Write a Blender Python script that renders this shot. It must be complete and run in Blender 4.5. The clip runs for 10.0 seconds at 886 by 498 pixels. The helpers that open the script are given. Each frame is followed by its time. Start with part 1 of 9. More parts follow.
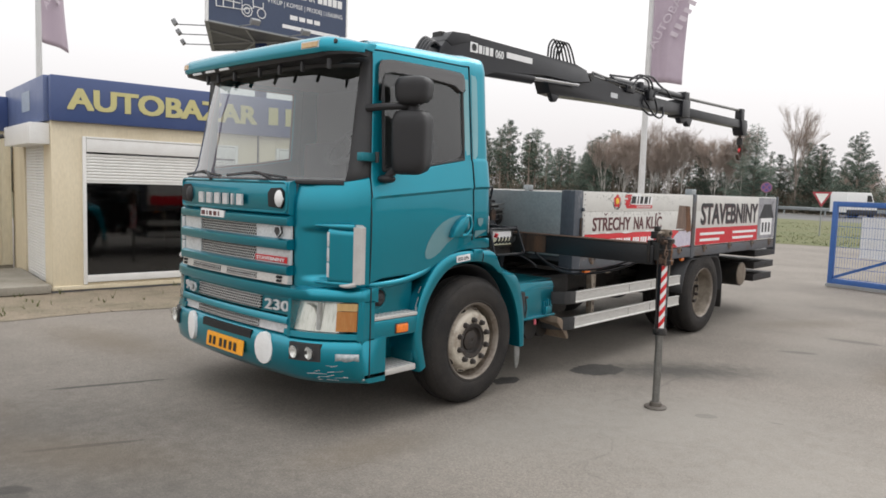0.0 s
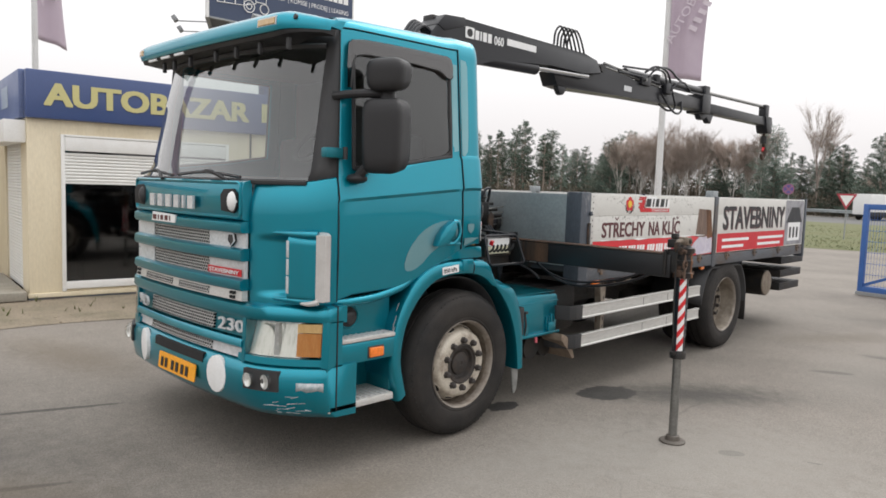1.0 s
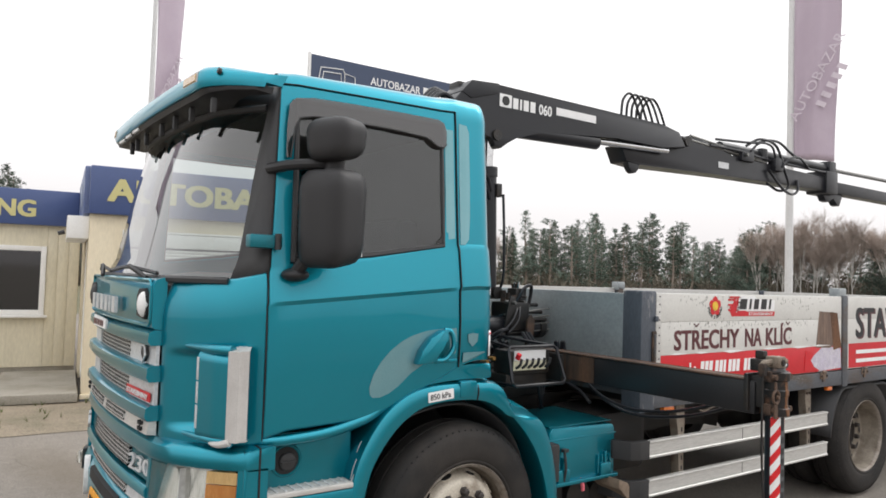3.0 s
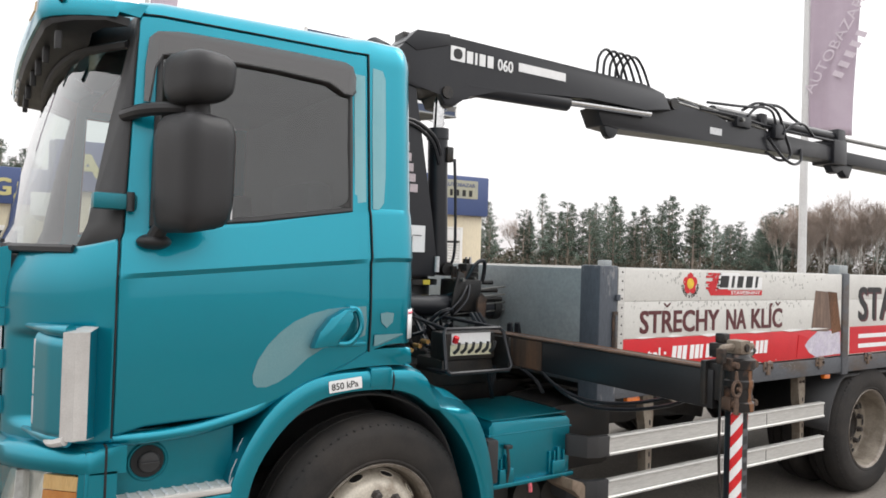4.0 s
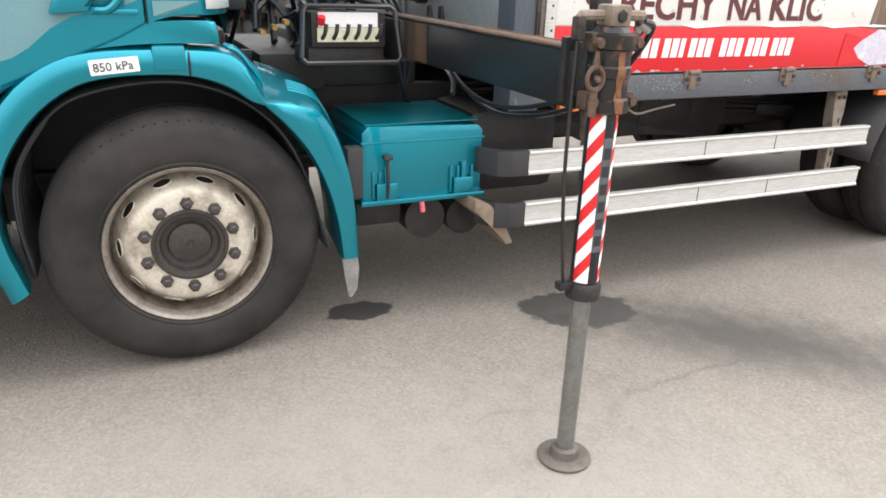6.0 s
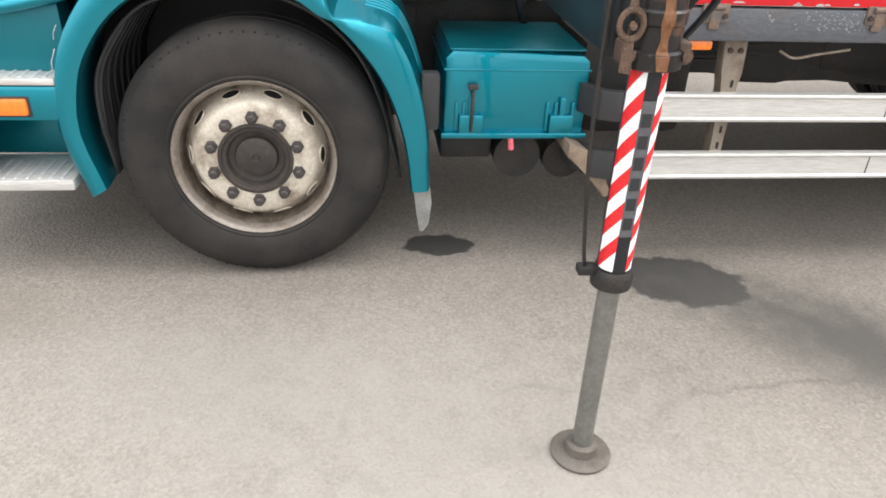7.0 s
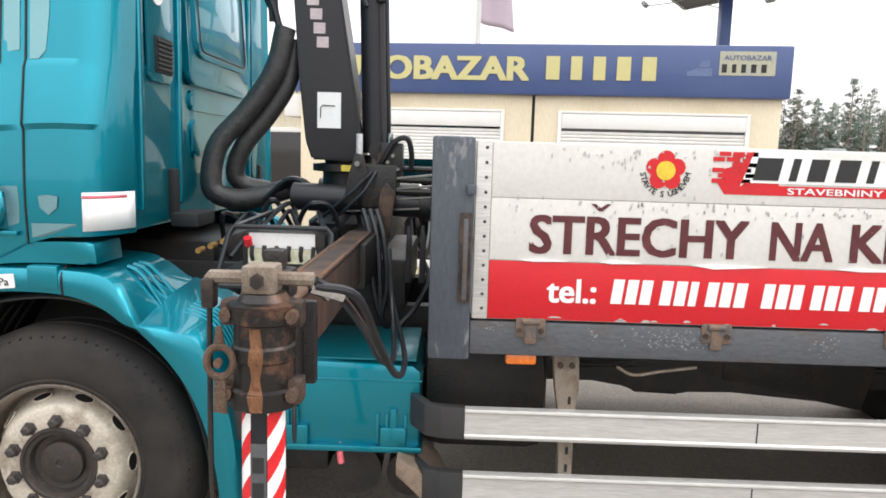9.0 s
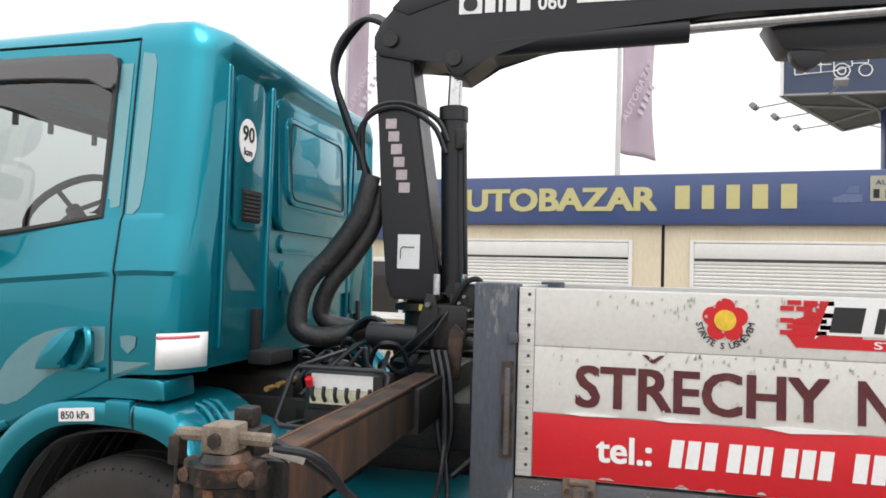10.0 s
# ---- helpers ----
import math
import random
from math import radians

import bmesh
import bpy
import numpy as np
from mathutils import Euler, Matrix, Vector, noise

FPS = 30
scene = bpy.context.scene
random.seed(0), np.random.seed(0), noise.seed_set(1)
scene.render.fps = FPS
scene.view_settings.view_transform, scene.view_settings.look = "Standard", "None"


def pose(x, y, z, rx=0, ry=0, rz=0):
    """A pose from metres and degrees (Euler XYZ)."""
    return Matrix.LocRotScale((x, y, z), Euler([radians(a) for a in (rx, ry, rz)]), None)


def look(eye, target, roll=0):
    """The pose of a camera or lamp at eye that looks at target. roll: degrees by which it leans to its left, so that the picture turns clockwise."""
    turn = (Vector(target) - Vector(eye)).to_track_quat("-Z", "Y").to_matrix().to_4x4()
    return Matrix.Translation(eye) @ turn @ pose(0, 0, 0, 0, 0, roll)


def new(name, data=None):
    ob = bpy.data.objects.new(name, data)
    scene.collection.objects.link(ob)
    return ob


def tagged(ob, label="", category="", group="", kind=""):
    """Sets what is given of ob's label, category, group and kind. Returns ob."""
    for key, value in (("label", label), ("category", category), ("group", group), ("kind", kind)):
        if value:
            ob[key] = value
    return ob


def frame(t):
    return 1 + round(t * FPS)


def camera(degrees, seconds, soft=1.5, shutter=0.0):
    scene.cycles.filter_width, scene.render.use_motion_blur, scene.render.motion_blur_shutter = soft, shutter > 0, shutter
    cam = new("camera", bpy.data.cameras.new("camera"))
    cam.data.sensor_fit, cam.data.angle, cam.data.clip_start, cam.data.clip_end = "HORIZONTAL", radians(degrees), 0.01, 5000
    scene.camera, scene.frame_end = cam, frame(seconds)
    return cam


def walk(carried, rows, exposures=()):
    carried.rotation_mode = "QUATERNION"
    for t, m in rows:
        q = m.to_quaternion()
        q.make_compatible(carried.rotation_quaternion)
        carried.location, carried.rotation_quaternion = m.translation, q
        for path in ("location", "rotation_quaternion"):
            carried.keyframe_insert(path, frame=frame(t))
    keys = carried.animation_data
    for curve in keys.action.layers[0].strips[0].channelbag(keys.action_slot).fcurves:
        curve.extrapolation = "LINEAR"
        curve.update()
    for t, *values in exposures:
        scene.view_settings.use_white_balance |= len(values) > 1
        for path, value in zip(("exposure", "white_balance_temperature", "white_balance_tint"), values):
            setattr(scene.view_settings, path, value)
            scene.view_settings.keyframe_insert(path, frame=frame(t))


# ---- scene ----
cam = camera(63.9, 10.0, soft=1.7)
METRES, EYE, TILT, LEAN, TURN = 6.3, 1.74, 0.0, 0.0, 42.9
ROWS = [
    (0.0, 0.0, 0.0, 0.0, 0.17, -5.11, -1.85),
    (0.5, 0.0149, 0.0548, -0.0022, 0.67, -5.07, -1.91),
    (1.0, 0.0333, 0.1132, 0.0004, 1.45, -5.03, -1.89),
    (1.5, 0.0638, 0.1622, 0.0048, 4.5, -4.78, -1.72),
    (2.0, 0.0869, 0.2088, 0.0091, 8.29, -3.72, -1.8),
    (2.5, 0.1114, 0.2577, 0.0128, 9.95, -1.11, -1.77),
    (2.7, 0.1233, 0.2774, 0.0099, 10.68, 0.38, -1.74),
    (3.25, 0.1552, 0.332, 0.006, 12.4, 2.95, -1.74),
    (3.8, 0.1874, 0.3866, 0.0017, 13.29, 2.11, -1.73),
    (4.0, 0.2004, 0.4069, -0.001, 13.39, 0.94, -1.75),
    (4.5, 0.2388, 0.4518, -0.0089, 13.83, -2.38, -1.69),
    (5.0, 0.2692, 0.4959, -0.0188, 14.83, -7.05, -1.77),
    (5.5, 0.2999, 0.5423, -0.0254, 15.73, -13.95, -1.92),
    (6.0, 0.3369, 0.577, -0.0361, 23.07, -21.24, -1.85),
    (6.2, 0.3474, 0.5902, -0.0381, 28.73, -24.46, -1.87),
    (6.75, 0.3765, 0.637, -0.0325, 39.4, -29.6, -1.83),
    (7.3, 0.4022, 0.6818, -0.0235, 42.67, -28.25, -1.8),
    (7.5, 0.4133, 0.6949, -0.022, 42.67, -26.25, -1.85),
    (8.0, 0.4321, 0.7275, -0.0174, 42.7, -20.43, -1.86),
    (8.5, 0.4501, 0.7606, -0.0143, 43.39, -13.73, -1.83),
    (9.0, 0.4779, 0.7905, -0.0112, 47.99, -7.52, -1.68),
    (9.5, 0.4965, 0.8141, -0.0054, 54.31, -2.45, -1.71),
    (10.0, 0.5077, 0.8417, 0.0016, 60.29, 2.2, -1.66),
]
EXPOSURES = [(0.0, 0.3), (1.0, 0.34), (2.0, 0.42), (2.5, 0.42), (4.0, 0.58), (4.5, 0.84), (5.5, 1.14), (6.2, 1.3), (7.5, 1.28), (8.0, 1.4), (8.5, 1.22), (9.2, 0.92), (10.0, 0.6)]
walk(cam, [(t, pose(0, 0, EYE, TILT, LEAN, TURN) @ pose(METRES * x, METRES * y, METRES * z, 90 + pitch, roll, yaw)) for t, x, y, z, yaw, pitch, roll in ROWS], EXPOSURES)

# ---- daylight: a bright overcast sky and a weak, very soft sun ----
SUN_EL, SUN_AZ = 46.0, 10.0
world = bpy.data.worlds.new("overcast")
scene.world = world
world.use_nodes = True
wt = world.node_tree
wbg = wt.nodes["Background"]
sky = wt.nodes.new("ShaderNodeTexSky")
sky.sky_type, sky.sun_disc = "NISHITA", False
sky.sun_elevation, sky.sun_rotation = radians(SUN_EL), radians(SUN_AZ)
sky.air_density, sky.dust_density, sky.ozone_density = 1.0, 4.0, 1.0
grey = wt.nodes.new("ShaderNodeHueSaturation")
grey.inputs["Saturation"].default_value = 0.06
wt.links.new(sky.outputs[0], grey.inputs["Color"])
cloud = wt.nodes.new("ShaderNodeMixRGB")
cloud.inputs[0].default_value = 0.9
deck, up = wt.nodes.new("ShaderNodeValToRGB"), wt.nodes.new("ShaderNodeSeparateXYZ")
dome = wt.nodes.new("ShaderNodeTexCoord")
wt.links.new(dome.outputs["Generated"], up.inputs[0])
wt.links.new(up.outputs["Z"], deck.inputs[0])
deck.color_ramp.elements[0].position, deck.color_ramp.elements[0].color = 0.0, (6.6, 6.25, 6.25, 1)
deck.color_ramp.elements[1].position, deck.color_ramp.elements[1].color = 1.0, (17.0, 17.0, 17.2, 1)
mid_sky = deck.color_ramp.elements.new(0.22)
mid_sky.color = (9.6, 9.5, 9.55, 1)
wt.links.new(deck.outputs[0], cloud.inputs[2])
wt.links.new(grey.outputs[0], cloud.inputs[1])
wt.links.new(cloud.outputs[0], wbg.inputs[0])
wbg.inputs[1].default_value = 0.1

sun = new("sun", bpy.data.lights.new("sun", "SUN"))
sun.data.energy, sun.data.angle, sun.data.color = 0.6, radians(25), (1.0, 0.97, 0.93)
sun.matrix_basis = look((0, 0, 50), (-50 * math.sin(radians(SUN_AZ)) / math.tan(radians(SUN_EL)), -50 * math.cos(radians(SUN_AZ)) / math.tan(radians(SUN_EL)), 0))


# ---- small tools ----
BASE = {}


def thing(name, m, label, category, group="", kind=""):
    """An Empty at the base of a thing."""
    ob = new(name)
    ob.matrix_basis = m
    ob.empty_display_size = 0.2
    BASE[ob.name] = m
    return tagged(ob, label, category, group, kind)


def mesh_of(name, bm, mat, sharp=35, outward=True):
    if outward:
        bmesh.ops.recalc_face_normals(bm, faces=bm.faces)
    me = bpy.data.meshes.new(name)
    bm.to_mesh(me)
    bm.free()
    for m in (mat if isinstance(mat, (list, tuple)) else [mat]):
        me.materials.append(m)
    me.polygons.foreach_set("use_smooth", [True] * len(me.polygons))
    me.set_sharp_from_angle(angle=radians(sharp))
    return me


def part(name, bm, mat, parent=None, label="", sharp=35, world_space=True, outward=True):
    if isinstance(bm, list):
        return [part(name, b, mat, parent, label, sharp, world_space, outward) for b in bm][-1]
    ob = new(name, bm if isinstance(bm, bpy.types.Mesh) else mesh_of(name, bm, mat, sharp, outward))
    if parent is not None:
        ob.parent = parent
        if world_space and parent.name in BASE:
            ob.matrix_parent_inverse = BASE[parent.name].inverted()
    return tagged(ob, label)


def lone(name, bm, mat, label, category, kind="", group="", sharp=35):
    """A thing of a single mesh, built at its place."""
    return tagged(part(name, bm, mat, None, "", sharp), label, category, group, kind)


def box(bm, a, b, bevel=0.0, m=None, seg=2):
    lo, hi = [min(p, q) for p, q in zip(a, b)], [max(p, q) for p, q in zip(a, b)]
    mid, size = [(p + q) / 2 for p, q in zip(lo, hi)], [q - p for p, q in zip(lo, hi)]
    t = Matrix.Translation(mid) @ Matrix.Diagonal((*size, 1))
    vs = bmesh.ops.create_cube(bm, size=1, matrix=(m @ t) if m is not None else t)["verts"]
    if bevel > 0:
        es = list({e for v in vs for e in v.link_edges})
        bmesh.ops.bevel(bm, geom=es, offset=min(bevel, min(size) * 0.45), segments=seg, affect="EDGES", profile=0.6)
    return bm


def nb(*a, **k):
    return box(bmesh.new(), *a, **k)


def rod(bm, p, q, r, r2=None, seg=14, caps=True):
    p, q = Vector(p), Vector(q)
    d = q - p
    m = Matrix.Translation((p + q) / 2) @ d.to_track_quat("Z", "Y").to_matrix().to_4x4()
    bmesh.ops.create_cone(bm, cap_ends=caps, segments=seg, radius1=r, radius2=r if r2 is None else r2, depth=d.length, matrix=m)
    return bm


def nrod(*a, **k):
    return rod(bmesh.new(), *a, **k)


def curve_points(pts, n=6):
    """A smooth line through the points."""
    ps = [Vector(p) for p in pts]
    ps = [ps[0] * 2 - ps[1]] + ps + [ps[-1] * 2 - ps[-2]]
    out = []
    for i in range(1, len(ps) - 2):
        a, b, c, d = ps[i - 1:i + 3]
        for k in range(n):
            t = k / n
            out.append(0.5 * (2 * b + (c - a) * t + (2 * a - 5 * b + 4 * c - d) * t * t + (3 * b - a - 3 * c + d) * t ** 3))
    return out + [ps[-2]]


def hose(bm, pts, r, seg=8, n=6, r_end=None):
    line = curve_points(pts, n) if n > 1 else [Vector(p) for p in pts]
    rings, up = [], None
    for i, p in enumerate(line):
        d = (line[min(i + 1, len(line) - 1)] - line[max(i - 1, 0)]).normalized()
        if up is None:
            up = d.orthogonal().normalized()
        up = (up - d * up.dot(d))
        up = up.normalized() if up.length > 1e-6 else d.orthogonal().normalized()
        side = d.cross(up)
        rr = r if r_end is None else r + (r_end - r) * i / (len(line) - 1)
        rings.append([bm.verts.new(p + (up * math.cos(a) + side * math.sin(a)) * rr) for a in [2 * math.pi * k / seg for k in range(seg)]])
    for a, b in zip(rings, rings[1:]):
        for k in range(seg):
            bm.faces.new((a[k], a[(k + 1) % seg], b[(k + 1) % seg], b[k]))
    bm.faces.new(rings[0][::-1])
    bm.faces.new(rings[-1])
    return bm


def nhose(*a, **k):
    return hose(bmesh.new(), *a, **k)


def prism(bm, outline, lo, hi, axis="x", bevel=0.0, m=None, seg=2):
    """A flat outline (pairs in the two other axes, in order) pulled along an axis."""
    def at(p, w):
        v = {"x": (w, p[0], p[1]), "y": (p[0], w, p[1]), "z": (p[0], p[1], w)}[axis]
        return bm.verts.new(m @ Vector(v) if m is not None else v)
    a, b = [at(p, lo) for p in outline], [at(p, hi) for p in outline]
    n = len(outline)
    bm.faces.new(a)
    bm.faces.new(b[::-1])
    for i in range(n):
        bm.faces.new((a[i], b[i], b[(i + 1) % n], a[(i + 1) % n]))
    if bevel > 0:
        es = [e for e in {e for v in a + b for e in v.link_edges}]
        bmesh.ops.bevel(bm, geom=es, offset=bevel, segments=seg, affect="EDGES", profile=0.6)
    return bm


def nprism(*a, **k):
    return prism(bmesh.new(), *a, **k)


def lathe(bm, profile, centre, axis="x", seg=48, sign=1, skip=None, close=False):
    """A profile of (radius, along) pairs turned round an axis through centre."""
    c = Vector(centre)
    rings = []
    for r, w in profile:
        ring = []
        for k in range(seg):
            a = 2 * math.pi * k / seg
            u, v = r * math.cos(a), r * math.sin(a)
            ring.append(bm.verts.new(c + Vector({"x": (sign * w, u, v), "y": (u, sign * w, v), "z": (u, v, sign * w)}[axis])))
        rings.append(ring)
    for i, (a, b) in enumerate(zip(rings, rings[1:])):
        for k in range(seg):
            if skip is None or not skip(i, k):
                bm.faces.new((a[k], a[(k + 1) % seg], b[(k + 1) % seg], b[k]))
    if close:
        bm.faces.new(rings[-1])
    return bm


def nlathe(*a, **k):
    return lathe(bmesh.new(), *a, **k)


def grid_sheet(bm, nu, nv, f, two=False):
    vs = [[bm.verts.new(f(i / nu, j / nv)) for j in range(nv + 1)] for i in range(nu + 1)]
    for i in range(nu):
        for j in range(nv):
            bm.faces.new((vs[i][j], vs[i + 1][j], vs[i + 1][j + 1], vs[i][j + 1]))
    return bm


def thicken(ob, t, offset=-1):
    mod = ob.modifiers.new("thickness", "SOLIDIFY")
    mod.thickness, mod.offset = t, offset
    return ob


FACE_X = Matrix(((0, 0, 1, 0), (1, 0, 0, 0), (0, 1, 0, 0), (0, 0, 0, 1)))  # read from +x
FACE_Y = Matrix(((1, 0, 0, 0), (0, 0, -1, 0), (0, 1, 0, 0), (0, 0, 0, 1)))  # read from -y


def letters(text, m, height, width=None, depth=0.003, bold=0.0, align="LEFT"):
    """Letters as a mesh: lower left corner at m, cap height, and whole width."""
    cu = bpy.data.curves.new("letters", "FONT")
    cu.body, cu.extrude, cu.resolution_u = text, 0.0, 3
    cu.align_x = align
    ob = bpy.data.objects.new("letters", cu)
    scene.collection.objects.link(ob)
    me = bpy.data.meshes.new_from_object(ob)
    bpy.data.objects.remove(ob)
    bpy.data.curves.remove(cu)
    bm = bmesh.new()
    bm.from_mesh(me)
    bpy.data.meshes.remove(me)
    if bold:
        # heavier strokes: the same letters laid four times, a little apart
        first = list(bm.verts) + list(bm.edges) + list(bm.faces)
        base = list(bm.verts)
        for k, (dx, dy) in enumerate(((1, 1), (1, -1), (-1, 1))):
            for g in bmesh.ops.duplicate(bm, geom=first)["geom"]:
                if isinstance(g, bmesh.types.BMVert):
                    g.co += Vector((dx * bold, dy * bold * 0.6, 0.004 * (k + 1)))
        for v in base:
            v.co += Vector((-bold, -bold * 0.6, 0))
    xs, ys = [v.co.x for v in bm.verts], [v.co.y for v in bm.verts]
    sy = height / 0.73
    sx = width / (max(xs) - min(xs)) if width else sy
    x0 = min(xs) if align == "LEFT" else 0
    for v in bm.verts:
        v.co = Vector(((v.co.x - x0) * sx, v.co.y * sy, depth * (1 + 10 * v.co.z)))
    ret = bmesh.ops.extrude_face_region(bm, geom=list(bm.faces))
    for v in [g for g in ret["geom"] if isinstance(g, bmesh.types.BMVert)]:
        v.co.z = 0.0
    bmesh.ops.transform(bm, matrix=m, verts=bm.verts)
    return bm


def bars(m, widths, height, gap, depth=0.003, slant=0.0):
    """Plain bars in place of lettering, side by side, one mesh each."""
    out, x = [], 0.0
    for w in widths:
        if w > 0:
            out.append(nprism([(x, 0), (x + w, 0), (x + w + slant, height), (x + slant, height)], 0, depth, "z", m=m))
            x += w + gap
        else:
            x -= w
    return out


def plate(m, w, h, depth=0.003, r=0.0, seg=4):
    """A flat plate with rounded corners, lower left corner at m."""
    if r <= 0:
        o = [(0, 0), (w, 0), (w, h), (0, h)]
    else:
        o = []
        for cx, cy, a0 in ((w - r, r, -90), (w - r, h - r, 0), (r, h - r, 90), (r, r, 180)):
            o += [(cx + r * math.cos(radians(a0 + 90 * k / seg)), cy + r * math.sin(radians(a0 + 90 * k / seg))) for k in range(seg + 1)]
    return nprism(o, 0, depth, "z", m=m)


# ---- materials ----
def surface(name, colour, rough=0.5, metal=0.0, dirt=None, amount=0.3, scale=3.0, fine=60.0, bump=0.1, coat=0.0, stretch=(1, 1, 1), grain=0.15, rough_var=0.15, random_tint=0.0, spec=0.5, contrast=(0.45, 0.75)):
    """A painted, rusty, mineral or metal surface: colour, broad dirt, fine grain and relief."""
    mat = bpy.data.materials.new(name)
    mat.use_nodes = True
    nt = mat.node_tree
    n, l = nt.nodes, nt.links
    p = n["Principled BSDF"]
    co = n.new("ShaderNodeTexCoord")
    mp = n.new("ShaderNodeMapping")
    mp.inputs["Scale"].default_value = stretch
    l.new(co.outputs["Object"], mp.inputs["Vector"])
    broad, small = n.new("ShaderNodeTexNoise"), n.new("ShaderNodeTexNoise")
    for t, s, d in ((broad, scale, 5.0), (small, fine, 3.0)):
        t.inputs["Scale"].default_value, t.inputs["Detail"].default_value = s, d
        t.inputs["Roughness"].default_value = 0.65
        l.new(mp.outputs[0], t.inputs["Vector"])
    ramp = n.new("ShaderNodeMapRange")
    ramp.inputs["From Min"].default_value, ramp.inputs["From Max"].default_value = contrast
    ramp.inputs["To Max"].default_value = amount
    l.new(broad.outputs["Fac"], ramp.inputs["Value"])
    mix = n.new("ShaderNodeMixRGB")
    mix.inputs[1].default_value = (*colour, 1)
    mix.inputs[2].default_value = (*(dirt or [c * 0.55 for c in colour]), 1)
    l.new(ramp.outputs[0], mix.inputs[0])
    gr = n.new("ShaderNodeMapRange")
    gr.inputs["From Min"].default_value, gr.inputs["From Max"].default_value = 0.3, 0.7
    gr.inputs["To Min"].default_value, gr.inputs["To Max"].default_value = 1 - grain, 1 + grain
    l.new(small.outputs["Fac"], gr.inputs["Value"])
    mul = n.new("ShaderNodeMixRGB")
    mul.blend_type, mul.inputs[0].default_value = "MULTIPLY", 1.0
    l.new(mix.outputs[0], mul.inputs[1])
    l.new(gr.outputs[0], mul.inputs[2])
    out = mul.outputs[0]
    if random_tint:
        oi = n.new("ShaderNodeObjectInfo")
        hs = n.new("ShaderNodeHueSaturation")
        rv = n.new("ShaderNodeMapRange")
        rv.inputs["To Min"].default_value, rv.inputs["To Max"].default_value = 1 - random_tint, 1 + random_tint
        l.new(oi.outputs["Random"], rv.inputs["Value"])
        l.new(rv.outputs[0], hs.inputs["Value"])
        l.new(out, hs.inputs["Color"])
        out = hs.outputs[0]
    l.new(out, p.inputs["Base Color"])
    rr = n.new("ShaderNodeMapRange")
    rr.inputs["To Min"].default_value, rr.inputs["To Max"].default_value = max(0.03, rough - rough_var), min(1, rough + rough_var)
    l.new(broad.outputs["Fac"], rr.inputs["Value"])
    l.new(rr.outputs[0], p.inputs["Roughness"])
    p.inputs["Metallic"].default_value = metal
    p.inputs["Coat Weight"].default_value = coat
    p.inputs["Coat Roughness"].default_value, p.inputs["Coat IOR"].default_value = 0.035, 1.5
    p.inputs["Specular IOR Level"].default_value = spec
    if bump:
        b = n.new("ShaderNodeBump")
        b.inputs["Strength"].default_value, b.inputs["Distance"].default_value = bump, 0.01
        l.new(small.outputs["Fac"], b.inputs["Height"])
        l.new(b.outputs[0], p.inputs["Normal"])
    return mat


def pane(name, tint, gloss=0.02, base=0.07):
    """Thin glass: clear or tinted, with a mirror sheen that grows at grazing angles."""
    mat = bpy.data.materials.new(name)
    mat.use_nodes = True
    nt = mat.node_tree
    n, l = nt.nodes, nt.links
    n.remove(n["Principled BSDF"])
    tr, gl, fr, mx = n.new("ShaderNodeBsdfTransparent"), n.new("ShaderNodeBsdfGlossy"), n.new("ShaderNodeLayerWeight"), n.new("ShaderNodeMixShader")
    tr.inputs[0].default_value = (*tint, 1)
    gl.inputs["Roughness"].default_value = gloss
    fr.inputs[0].default_value = 0.5
    pw, ad_ = n.new("ShaderNodeMath"), n.new("ShaderNodeMath")
    pw.operation, pw.inputs[1].default_value = "POWER", 3.2
    ad_.operation, ad_.inputs[1].default_value, ad_.inputs[2].default_value = "MULTIPLY_ADD", 0.93, base
    l.new(fr.outputs["Facing"], pw.inputs[0])
    l.new(pw.outputs[0], ad_.inputs[0])
    l.new(ad_.outputs[0], mx.inputs[0])
    l.new(tr.outputs[0], mx.inputs[1])
    l.new(gl.outputs[0], mx.inputs[2])
    l.new(mx.outputs[0], n["Material Output"].inputs[0])
    return mat


